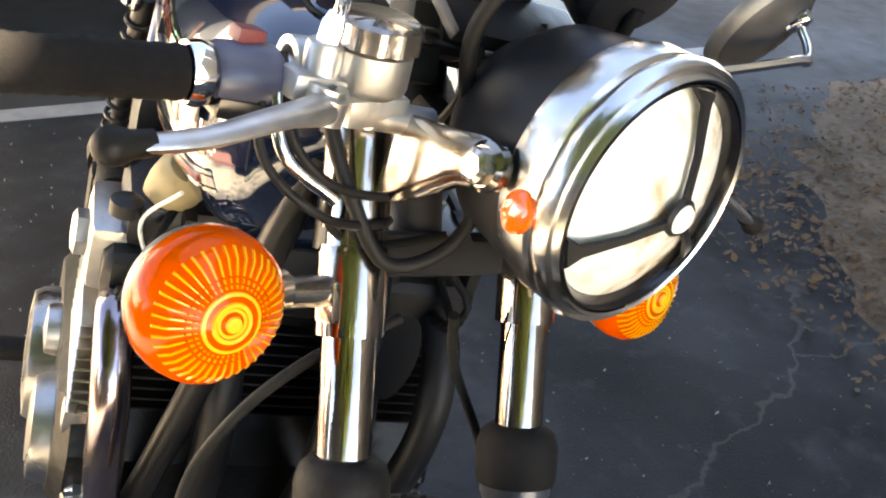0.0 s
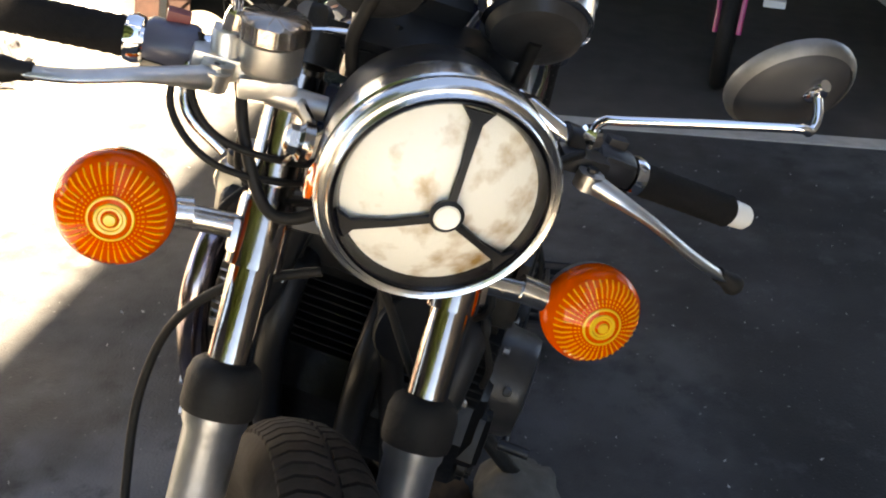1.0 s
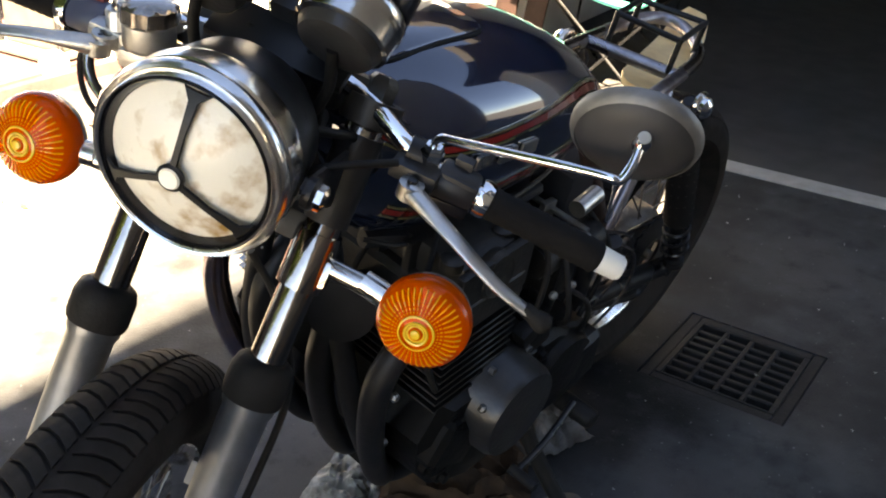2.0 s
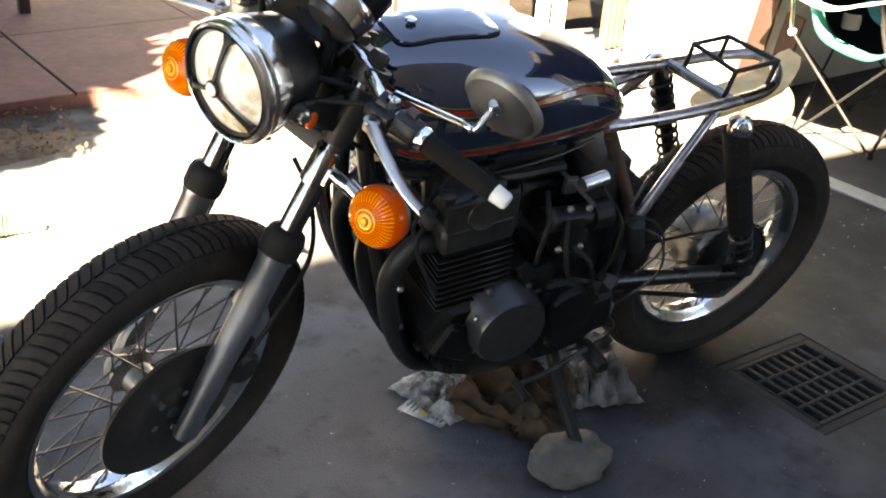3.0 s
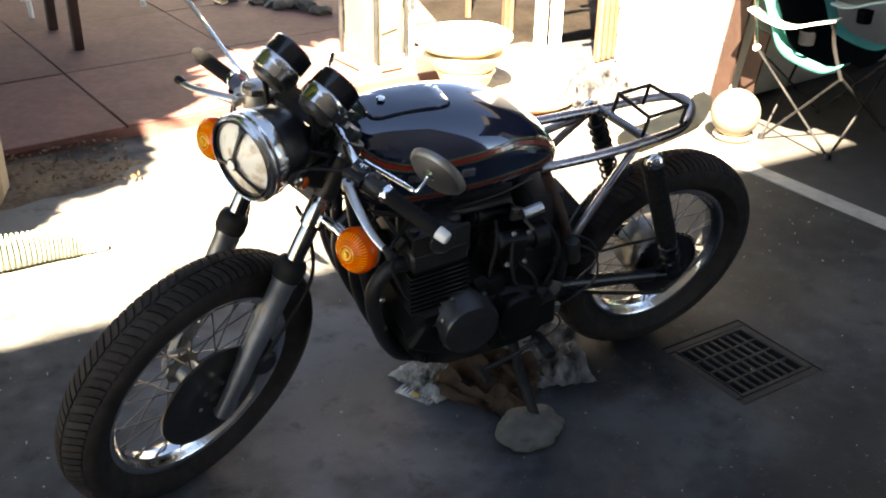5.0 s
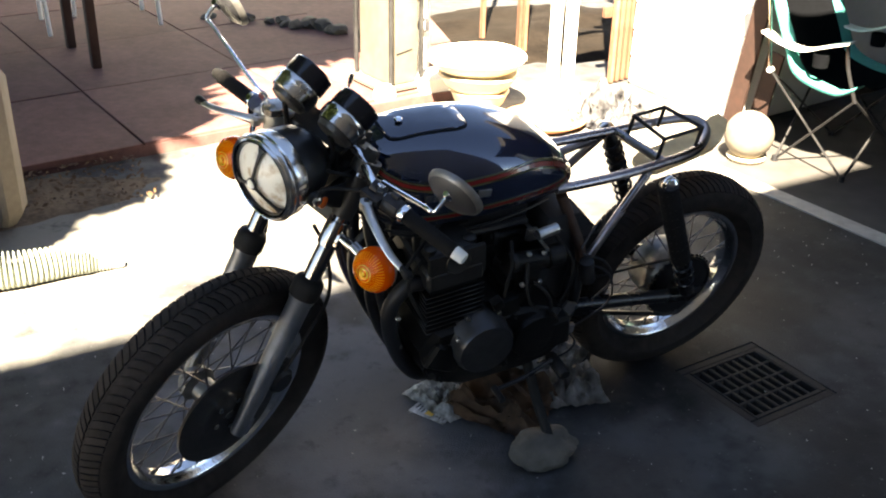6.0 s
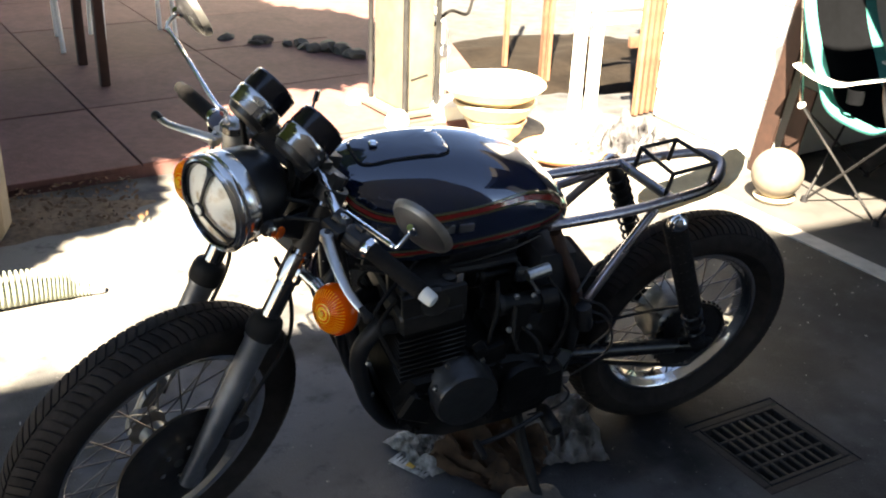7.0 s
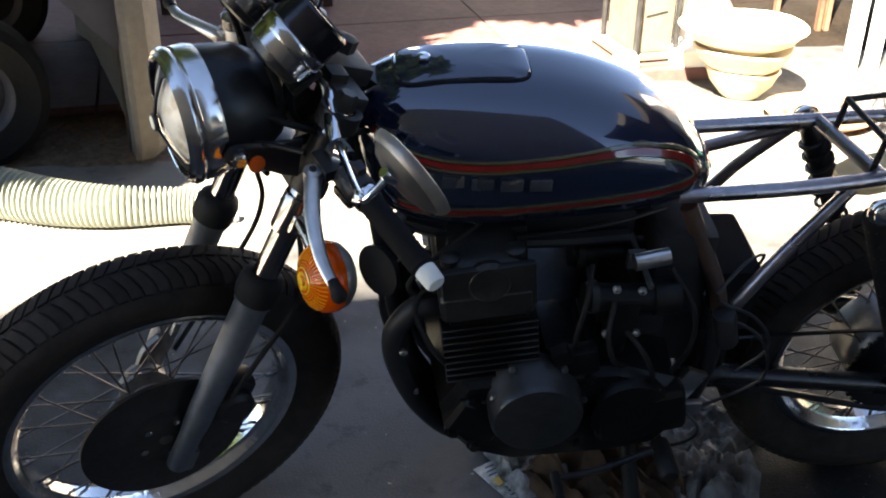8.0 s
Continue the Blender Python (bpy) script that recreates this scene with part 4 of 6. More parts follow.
def tank_row(x):
    for a, b in zip(TANK, TANK[1:]):
        if b[0] <= x <= a[0]:
            f = (a[0] - x) / (a[0] - b[0])
            return [a[i] + (b[i] - a[i]) * f for i in range(4)]
    return list(TANK[0] if x > TANK[0][0] else TANK[-1])


def tank_ring(row, n=40, grow=0.0):
    x, w, zb, zt = row
    zc, h = (zb + zt) / 2, (zt - zb) / 2
    out = []
    for k in range(n):
        t = 2 * math.pi * k / n
        c, s = math.cos(t), math.sin(t)
        e = 0.72
        yy = (w + grow) * math.copysign(abs(c) ** e, c)
        zz = (h + grow) * math.copysign(abs(s) ** e, s)
        yy *= 1.0 - 0.13 * max(0.0, zz / h) ** 2
        out.append(Vector((x, yy, zc + zz)))
    return out


def tank_side(x, z, s, grow=0.0012):
    """The point of the tank's skin at x and z on the side s, moved out a little."""
    ring = [v for v in tank_ring(tank_row(x), 160) if v.y * s > 0]
    v = min(ring, key=lambda q: abs(q.z - z) + (0.0 if q.y * s > 0.02 else 1.0))
    return Vector((x, v.y + s * grow, z))


def tank_top(x, y):
    ring = [v for v in tank_ring(tank_row(x), 240) if v.z > 0.85]
    return min(ring, key=lambda q: abs(q.y - y)).z if ring else 0.9


rows = []
for a, b in zip(TANK, TANK[1:]):
    for k in range(3):
        rows.append([a[i] + (b[i] - a[i]) * k / 3 for i in range(4)])
rows.append(list(TANK[-1]))
for _ in range(2):
    rows = [rows[0]] + [[(rows[i - 1][j] + 2 * rows[i][j] + rows[i + 1][j]) / 4 if j else rows[i][0] for j in range(4)] for i in range(1, len(rows) - 1)] + [rows[-1]]
bm = B()
loft(bm, [tank_ring(r, 56) for r in rows])
tank = part("fuel_tank", bm, "black_paint", bike, "glossy black fuel tank with red and gold stripes", None, 60)
upper = [(1.035, 0.925), (1.015, 0.912), (0.97, 0.897), (0.90, 0.893), (0.82, 0.899), (0.74, 0.907), (0.67, 0.912), (0.61, 0.903), (0.565, 0.884), (0.54, 0.862), (0.55, 0.845), (0.60, 0.838), (0.68, 0.832), (0.78, 0.822), (0.88, 0.81), (0.96, 0.805), (1.0, 0.812)]
for s in (1, -1):
    for name, material, w, off, g in (("red_stripe", "red", 0.0042, 0.0, 0.0022), ("gold_line", "gold", 0.0016, 0.0078, 0.0020), ("gold_line", "gold", 0.0016, -0.0078, 0.0020)):
        bm = B()
        pts = smooth_path([Vector((x, 0, z)) for x, z in upper], 6)
        rings = []
        for i, p in enumerate(pts):
            d = (pts[min(i + 1, len(pts) - 1)] - pts[max(i - 1, 0)]).normalized()
            q = Vector((d.z, 0, -d.x))
            ring = []
            for f, gg in ((off - w, g - 0.003), (off - w, g), (off + w, g), (off + w, g - 0.003)):
                c = p + q * f
                ring.append(tank_side(c.x, c.z, s, gg))
            rings.append(ring)
        loft(bm, rings)
        part(name, bm, material, tank, "painted red stripe" if w > 0.004 else "thin gold line")
    for k in range(5):
        x0 = 0.978 - 0.043 * k
        bm = B()
        a, b = tank_side(x0, 0.868, s, 0.002), tank_side(x0 - 0.03, 0.868, s, 0.002)
        box(bm, (0.033, 0.005, 0.019), Matrix.Translation((a + b) / 2), 0.0025)
        part("emblem_bar", bm, "alloy", tank, "plain chrome emblem bar")
bm = B()
ring0 = []
for k in range(48):
    t = 2 * math.pi * k / 48
    c, s_ = math.cos(t), math.sin(t)
    ring0.append((0.9 + 0.1 * math.copysign(abs(c) ** 0.35, c), 0.052 * math.copysign(abs(s_) ** 0.35, s_)))
loft(bm, [[Vector((0.9 + (x - 0.9) * f, y * f, tank_top(0.9 + (x - 0.9) * f, y * f) + h)) for x, y in ring0] for f, h in ((1.0, -0.004), (1.0, 0.003), (0.975, 0.0045), (0.7, 0.005), (0.3, 0.005), (0.02, 0.005))])
lid = part("filler_lid", bm, "black_paint", tank, "rectangular black filler lid", None, 30)
bm = B()
tube(bm, [Vector((x, y * 1.04, tank_top(x, y) + 0.0008)) for x, y in ring0], 0.0022, 6, closed=True, n=1)
part("lid_seal", bm, "rubber", tank, "black lid seal")
bm = B()
lathe(bm, [(0, 0.0), (0.0095, 0), (0.0095, 0.004), (0.007, 0.006), (0, 0.006)], Matrix.Translation((0.957, 0.0, 0.9935)), 24)
part("lid_lock", bm, "chrome", tank, "chrome lid lock")

for s in (1, -1):
    bm = B()
    tube(bm, [(x, s * (tank_row(x)[1] - 0.028), tank_row(x)[2] + 0.003) for x in (1.0, 0.95, 0.88, 0.8, 0.72, 0.64, 0.57)], 0.0035, 8, n=5)
    part("tank_seam", bm, "black_metal", tank, "rolled black tank seam")


# tubes of the bike
def frame_tube(name, pts, r, material, label, n=7):
    bm = B()
    tube(bm, pts, r, 14, n=n)
    return part(name, bm, material, bike, label)


for s in (1, -1):
    frame_tube("down_tube", [(1.045, 0.03 * s, 0.87), (1.02, 0.06 * s, 0.72), (0.98, 0.10 * s, 0.52), (0.93, 0.12 * s, 0.385), (0.87, 0.125 * s, 0.295), (0.75, 0.125 * s, 0.265), (0.52, 0.125 * s, 0.27)], 0.016, "black_metal", "black frame down tube")
    # The upper half's brown is a reflection put into the tube's colour.
    frame_tube("rear_upright", [(0.448, 0.135 * s, 0.585), (0.47, 0.13 * s, 0.65), (0.535, 0.10 * s, 0.785)], 0.0145, "brown_sheen", "frame upright with a brown reflection painted on")
    frame_tube("lower_upright", [(0.52, 0.125 * s, 0.27), (0.465, 0.13 * s, 0.33), (0.442, 0.135 * s, 0.45), (0.45, 0.135 * s, 0.59)], 0.016, "black_metal", "black lower frame upright")
frame_tube("backbone", [(1.07, 0, 0.88), (0.85, 0, 0.79), (0.6, 0, 0.775), (0.5, 0, 0.8)], 0.022, "black_metal", "black frame backbone")
bm = B()
tube(bm, [(1.085, 0, 0.80), (1.015, 0, 0.96)], 0.03, 20, n=1)
part("steering_head", bm, "black_metal", bike, "black steering head")
loop_pts = [(0.56, 0.105, 0.81), (0.496, 0.103, 0.81), (0.356, 0.091, 0.81), (0.203, 0.066, 0.81), (0.089, 0.04, 0.812), (0.02, -0.005, 0.815), (-0.02, -0.06, 0.816), (-0.005, -0.106, 0.815), (0.09, -0.118, 0.812), (0.25, -0.106, 0.81), (0.381, -0.095, 0.81), (0.5, -0.085, 0.81)]
frame_tube("rear_loop", loop_pts, 0.0125, "steel", "bare steel rear frame loop")
frame_tube("cross_tube", [(0.205, 0.066, 0.81), (0.25, -0.106, 0.81)], 0.0125, "steel", "bare steel cross tube", 1)
frame_tube("rear_strut", [(0.425, 0.135, 0.60), (0.36, 0.12, 0.70), (0.26, 0.08, 0.80)], 0.0115, "steel", "bare steel strut", 3)
frame_tube("rear_strut", [(0.44, -0.13, 0.58), (0.37, -0.12, 0.70), (0.29, -0.105, 0.80)], 0.0115, "steel", "bare steel strut", 3)
frame_tube("rear_strut", [(0.50, -0.11, 0.735), (0.27, -0.106, 0.805)], 0.0115, "steel", "bare steel strut", 1)
rack = [(0.226, -0.073), (0.11, -0.095), (0.07, 0.023), (0.213, 0.05)]
for (a, b), (c, d) in zip(rack, rack[1:] + rack[:1]):
    frame_tube("rack_rod", [(a, b, 0.872), (c, d, 0.872)], 0.0055, "black_metal", "black rod of the seat rack", 1)
    frame_tube("rack_rod", [(a, b, 0.876), (a + 0.004, b, 0.812)], 0.0055, "black_metal", "black rod of the seat rack", 1)
bm = B()
secs = []
for x, y, z, w in ((0.25, 0.02, 0.772, 0.02), (0.24, 0.018, 0.772, 0.035), (0.21, 0.01, 0.772, 0.046), (0.05, -0.03, 0.772, 0.047), (-0.02, -0.048, 0.778, 0.045), (-0.05, -0.056, 0.796, 0.042), (-0.068, -0.06, 0.816, 0.035), (-0.079, -0.062, 0.832, 0.02)):
    secs.append([Vector((x, y + w * a, z + 0.006 * b)) for a, b in ((1, 1), (0.3, 1), (-0.3, 1), (-1, 1), (-1, -1), (-0.3, -1), (0.3, -1), (1, -1))])
loft(bm, secs)
part("seat_board", bm, "wood", bike, "tan wooden board with upturned tail")

# rear wheel, swing arm, shocks
RWC = Vector((0.012, 0, 0.354))
rear = wheel("rear_wheel", RWC, 0.333, 0.066, 0.236, ID, -1)
bm = B()
lathe(bm, [(0.0, -0.075), (0.05, -0.075), (0.088, -0.06), (0.092, -0.05), (0.092, 0.03), (0.08, 0.045), (0, 0.05)], rot, 40)
part("brake_drum", bm, "dull_alloy", rear, "rear drum brake hub")
bm = B()
lathe(bm, [(0.04, 0.066), (0.098, 0.066), (0.106, 0.0665), (0.106, 0.0715), (0.098, 0.072), (0.04, 0.072), (0.04, 0.066)], rot, 48)
for k in range(36):
    box(bm, (0.008, 0.005, 0.008), pose(0, 0, 0, 0, 10 * k, 0) @ Matrix.Translation((0.108, 0.069, 0)))
part("sprocket", bm, "black_metal", rear, "dark rear sprocket")
bm = B()
tube(bm, [(0.55, 0.07, 0.43), (0.3, 0.07, 0.455), (0.015, 0.07, 0.458), (-0.08, 0.07, 0.40), (-0.09, 0.07, 0.33), (-0.04, 0.07, 0.255), (0.02, 0.07, 0.242), (0.3, 0.07, 0.315), (0.55, 0.07, 0.36)], 0.0075, 6, n=5, flat=0.6)
part("drive_chain", bm, "black_metal", bike, "dark drive chain")
for s in (1, -1):
    bm = B()
    tube(bm, [(0.475, 0.10 * s, 0.40), (0.3, 0.105 * s, 0.385), (0.02, 0.108 * s, 0.35)], 0.02, 14, n=4)
    box(bm, (0.07, 0.02, 0.035), Matrix.Translation((0.0, 0.108 * s, 0.35)), 0.006)
    lathe(bm, [(0, 0), (0.014, 0), (0.014, 0.012), (0, 0.014)], aim((0.015, 0.118 * s, 0.35), (0, s, 0)), 6)
    part("swing_arm", bm, "black_metal", bike, "black swing arm")
    T, U = Vector((0.225, 0.112 * s, 0.79)) if s > 0 else Vector((0.25, -0.125, 0.79)), Vector((0.03, 0.135 * s, 0.375))
    d = (U - T).normalized()
    L_ = (U - T).length
    bm = B()
    lathe(bm, [(0, 0), (0.012, 0), (0.02, 0.015), (0.021, 0.13), (0.026, 0.135), (0.026, 0.16), (0.016, 0.165), (0.014, L_ - 0.03), (0.022, L_ - 0.03), (0.022, L_ - 0.01), (0.012, L_), (0, L_)], aim(T, d), 22)
    shock = part("shock_absorber", bm, "black_metal", bike, "black rear shock absorber")
    bm = B()
    mm = aim(T, d)
    turns = 13
    tube(bm, [mm @ Vector((0.025 * math.cos(2 * math.pi * i / 12), 0.025 * math.sin(2 * math.pi * i / 12), 0.02 + (L_ - 0.07) * i / (12 * turns))) for i in range(12 * turns + 1)], 0.0042, 6, n=1)
    part("spring", bm, "black_metal", shock, "black coil spring")
    if s > 0:
        bm = B()
        lathe(bm, [(0.021, 0.02), (0.0275, 0.022), (0.0285, 0.03), (0.0285, L_ - 0.15), (0.0265, L_ - 0.145), (0.021, L_ - 0.145), (0.021, 0.02)], aim(T, d), 26)
        part("spring_cover", bm, "foam", shock, "plain black spring cover")
    bm = B()
    lathe(bm, [(0, -0.004), (0.018, -0.004), (0.02, 0.0), (0.02, 0.012), (0.012, 0.02), (0, 0.022)], aim(T + Vector((0, 0.02 * s, 0)), (0, s, 0)), 20)
    part("shock_nut", bm, "chrome", shock, "chrome acorn nut")
    bm = B()
    tube(bm, [T + Vector((0.02 * math.cos(a), 0.018 * s, 0.02 * math.sin(a))) for a in [2 * math.pi * k / 20 for k in range(20)]], 0.006, 8, closed=True, n=1)
    part("shock_eye", bm, "worn_chrome", shock, "metal shock eye")

# engine
bm = B()
secs = []
for y, f in ((-0.205, 0.86), (-0.19, 0.97), (-0.1, 1.0), (0.1, 1.0), (0.2, 0.97), (0.215, 0.88)):
    prof = [(0.50, 0.37), (0.52, 0.34), (0.60, 0.32), (0.80, 0.305), (0.87, 0.33), (0.915, 0.385), (0.93, 0.45), (0.90, 0.51), (0.74, 0.53), (0.62, 0.535), (0.52, 0.50), (0.49, 0.42)]
    secs.append([Vector((0.71 + (x - 0.71) * f, y, 0.42 + (z - 0.42) * f)) for x, z in prof])
loft(bm, secs)
box(bm, (0.26, 0.2, 0.09), Matrix.Translation((0.72, -0.02, 0.285)), 0.012)
# ribs, bosses and bolt heads cast into the left side
for x, z, r in ((0.87, 0.47, 0.018), (0.9, 0.40, 0.014), (0.86, 0.36, 0.014), (0.68, 0.36, 0.014), (0.62, 0.49, 0.016), (0.54, 0.46, 0.013), (0.54, 0.39, 0.013), (0.68, 0.51, 0.013)):
    lathe(bm, [(0, 0), (r, 0), (r, 0.012), (r * 0.6, 0.013), (r * 0.6, 0.021), (0, 0.022)], aim((x, 0.205, z), (0, 1, 0)), 12)
box(bm, (0.16, 0.05, 0.1), Matrix.Translation((0.58, 0.21, 0.43)) @ pose(0, 0, 0, 0, 12, 0), 0.025, 3)
box(bm, (0.10, 0.06, 0.08), Matrix.Translation((0.86, 0.2, 0.43)) @ pose(0, 0, 0, 0, -25, 0), 0.022, 3)
for x, z in ((0.79, 0.535), (0.73, 0.54), (0.66, 0.545)):
    box(bm, (0.05, 0.12, 0.045), Matrix.Translation((x, 0.13, z)), 0.012)
crank = part("crankcase", bm, "engine", bike, "dark oil-stained crankcase", None, 30)
EM = Matrix.Translation((0.835, 0, 0.50)) @ pose(0, 0, 0, 0, 8, 0)
bm = B()
box(bm, (0.125, 0.365, 0.15), EM @ Matrix.Translation((0, 0.0125, 0.075)), 0.006)
part("cylinder_block", bm, "engine", bike, "dark cylinder block")
fin = None
for k in range(9):
    if fin is None:
        b2 = B()
        box(b2, (0.155, 0.385, 0.0035), Matrix.Translation((0, 0.0125, 0)), 0.0015, 1)
        fin = finish("cooling_fin", b2, "engine")
    part("cooling_fin", fin, "", crank, "", EM @ Matrix.Translation((0, 0, 0.018 + 0.0145 * k)))
bm = B()
box(bm, (0.15, 0.395, 0.06), EM @ Matrix.Translation((0, 0.0125, 0.18)), 0.022, 3)
box(bm, (0.115, 0.365, 0.07), EM @ Matrix.Translation((-0.004, 0.0125, 0.222)), 0.03, 4)
for y in (-0.11, 0.0, 0.11, 0.2):
    box(bm, (0.145, 0.014, 0.085), EM @ Matrix.Translation((-0.004, y, 0.214)), 0.006)
lathe(bm, [(0, 0), (0.034, 0), (0.036, 0.012), (0.03, 0.02), (0.026, 0.018), (0, 0.018)], aim(EM @ Vector((-0.004, 0.19, 0.225)), (0, 1, 0.1)), 28)
for y in (-0.17, -0.06, 0.06, 0.17):
    for x in (-0.05, 0.05):
        lathe(bm, [(0, 0), (0.016, 0), (0.016, 0.014), (0.010, 0.018), (0, 0.018)], EM @ Matrix.Translation((x, y, 0.246)), 14)
head = part("cylinder_head", bm, "head_alloy", bike, "dark cylinder head and rocker cover")
for y in (-0.165, -0.06, 0.06, 0.165):
    bm = B()
    tube(bm, [EM @ Vector((0.075, y, 0.17)), EM @ Vector((0.105, y, 0.185)), EM @ Vector((0.11, y + 0.01, 0.23)), Vector((0.86, y * 0.6, 0.765))], 0.0045, 8, n=5)
    lathe(bm, [(0, 0), (0.009, 0), (0.009, 0.03), (0.006, 0.036), (0, 0.036)], aim(EM @ Vector((0.07, y, 0.165)), (0.8, 0, 0.3)), 12)
    part("spark_plug_lead", bm, "rubber", head, "black spark plug cap and lead")
# Right-hand alloy parts are coloured paler than the left, for light bounced there.
bm = B()
box(bm, (0.1, 0.05, 0.075), EM @ Matrix.Translation((0.0, -0.174, 0.185)), 0.016)
lathe(bm, [(0, 0), (0.024, 0), (0.024, 0.012), (0.018, 0.016), (0, 0.017)], aim(EM @ Vector((0.0, -0.198, 0.185)), (0, -1, 0)), 6)
part("rocker_end_cover", bm, "alloy", head, "polished alloy rocker end cover")
bm = B()
for k in range(9):
    box(bm, (0.176, 0.05, 0.0042), EM @ Matrix.Translation((0, -0.172, 0.018 + 0.0145 * k)), 0.0015, 1)
part("fin_edge", bm, "alloy", crank, "alloy fin edges on the right, paler for bounced light")
bm = B()
box(bm, (0.06, 0.03, 0.1), Matrix.Translation((0.86, -0.17, 0.44)), 0.01)
lathe(bm, [(0, 0), (0.03, 0), (0.034, 0.01), (0.03, 0.03), (0, 0.034)], aim((0.70, -0.19, 0.47), (0, -1, 0)), 24)
box(bm, (0.15, 0.06, 0.035), EM @ Matrix.Translation((0, -0.17, -0.01)), 0.01)
box(bm, (0.13, 0.045, 0.09), Matrix.Translation((0.865, -0.165, 0.37)) @ pose(0, 0, 0, 0, 10, 0), 0.02, 3)
for x, z in ((0.9, 0.47), (0.93, 0.4), (0.91, 0.33)):
    lathe(bm, [(0, 0), (0.008, 0), (0.008, 0.01), (0, 0.011)], aim((x, -0.18, z), (0.3, -1, 0)), 6)
part("side_casing", bm, "alloy", crank, "scuffed alloy side casing, paler for bounced light")
bm = B()
blob_at = Vector((0.9, -0.125, 0.765))
lathe(bm, [(0, -0.03), (0.018, -0.03), (0.026, -0.022), (0.028, 0.0), (0.026, 0.022), (0.018, 0.03), (0, 0.03)], aim(blob_at, (0.5, 0.2, 0.8)), 20)
part("ignition_coil", bm, "lens_white", bike, "tan sleeved ignition coil")
bm = B()
tube(bm, [(0.98, -0.13, 0.79), (0.93, -0.155, 0.735), (0.93, -0.14, 0.69), (0.97, -0.1, 0.67), (1.02, -0.06, 0.66)], 0.0022, 8)
part("loose_wire", bm, "white_plastic", bike, "loose white wire")
covers = [("alternator_cover", (0.768, 0.205, 0.468), 0.08, 1, "cover_grey", "round grey alternator cover"), ("points_cover", (0.80, -0.17, 0.397), 0.066, -1, "alloy", "round polished ignition cover"), ("clutch_cover", (0.63, -0.18, 0.39), 0.09, -1, "alloy", "round clutch cover"), ("sprocket_cover", (0.60, 0.175, 0.44), 0.075, 1, "engine", "dark sprocket cover")]
for name, c, r, s, material, label in covers:
    bm = B()
    mm = aim(c, (0, s, 0))
    lathe(bm, [(0, -0.02), (r * 1.05, -0.02), (r * 1.05, 0.006), (r, 0.012), (r * 0.97, 0.045), (r * 0.9, 0.056), (r * 0.55, 0.060), (0, 0.061)], mm, 44)
    cov = part(name, bm, material, crank, label)
for k in range(6):
    bm = B()
    lathe(bm, [(0, 0.0), (0.006, 0.0), (0.006, 0.008), (0, 0.009)], aim((0.768 + 0.086 * math.cos(k * 1.05), 0.212, 0.468 + 0.086 * math.sin(k * 1.05)), (0, 1, 0)), 6)
    part("cover_screw", bm, "dull_alloy", crank)
for y in (-0.165, -0.055, 0.055, 0.165):
    bm = B()
    tube(bm, [(0.70, y, 0.655), (0.63, y, 0.65), (0.585, y, 0.65)], 0.024, 16, n=2)
    box(bm, (0.05, 0.055, 0.075), Matrix.Translation((0.635, y, 0.625)), 0.01)
    lathe(bm, [(0, 0), (0.02, 0), (0.022, 0.01), (0.02, 0.045), (0, 0.05)], aim((0.635, y, 0.585), (0, 0, -1)), 18)
    lathe(bm, [(0.022, 0), (0.03, 0), (0.031, 0.04), (0.026, 0.045), (0.022, 0.04), (0.022, 0)], aim((0.585, y, 0.65), (-1, 0, 0.05)), 20)
    part("carburettor", bm, "engine", bike, "dark carburettor with open bell mouth")
for y, material in ((-0.165, "copper"), (-0.06, "black_metal"), (0.06, "black_metal"), (0.165, "black_metal")):
    bm = B()
    tube(bm, [EM @ Vector((0.07, y, 0.155)), (0.965, y * 1.02, 0.645), (1.0, y, 0.585), (0.99, y * 0.97, 0.50), (0.945, y * 0.9, 0.39), (0.875, y * 0.75, 0.295), (0.78, y * 0.5 - 0.02, 0.245), (0.6, y * 0.3 - 0.05, 0.225)], 0.0195, 16, n=6)
    part("exhaust_header", bm, material, bike, "heat-blued exhaust header pipe" if material == "copper" else "black exhaust header pipe")
bm = B()
tube(bm, [(0.62, -0.05, 0.225), (0.5, -0.08, 0.22), (0.42, -0.12, 0.225)], (0.042, 0.03), 18, n=4)
part("exhaust_collector", bm, "black_metal", bike, "black exhaust collector")
bm = B()
lathe(bm, [(0, 0), (0.04, 0), (0.044, 0.008), (0.044, 0.014), (0, 0.02)], aim((1.015, 0.09, 0.66), (0.7, 0.6, 0.1)), 24)
part("horn", bm, "black_metal", bike, "small black horn")
# hoses, screws and clamps on the left side
for pts in ([(0.655, 0.19, 0.665), (0.665, 0.22, 0.62), (0.65, 0.225, 0.57), (0.62, 0.2, 0.53)], [(0.625, 0.19, 0.60), (0.60, 0.225, 0.58), (0.575, 0.22, 0.52), (0.58, 0.19, 0.47)], [(0.69, 0.15, 0.71), (0.70, 0.19, 0.67), (0.71, 0.2, 0.60), (0.70, 0.19, 0.55)], [(0.56, 0.15, 0.70), (0.52, 0.19, 0.64), (0.51, 0.19, 0.56), (0.53, 0.19, 0.50)], [(0.93, 0.16, 0.71), (0.97, 0.18, 0.66), (0.95, 0.2, 0.60), (0.92, 0.2, 0.55)]):
    bm = B()
    tube(bm, pts, 0.0048, 8, n=6)
    part("breather_hose", bm, "rubber", bike, "black rubber breather hose")
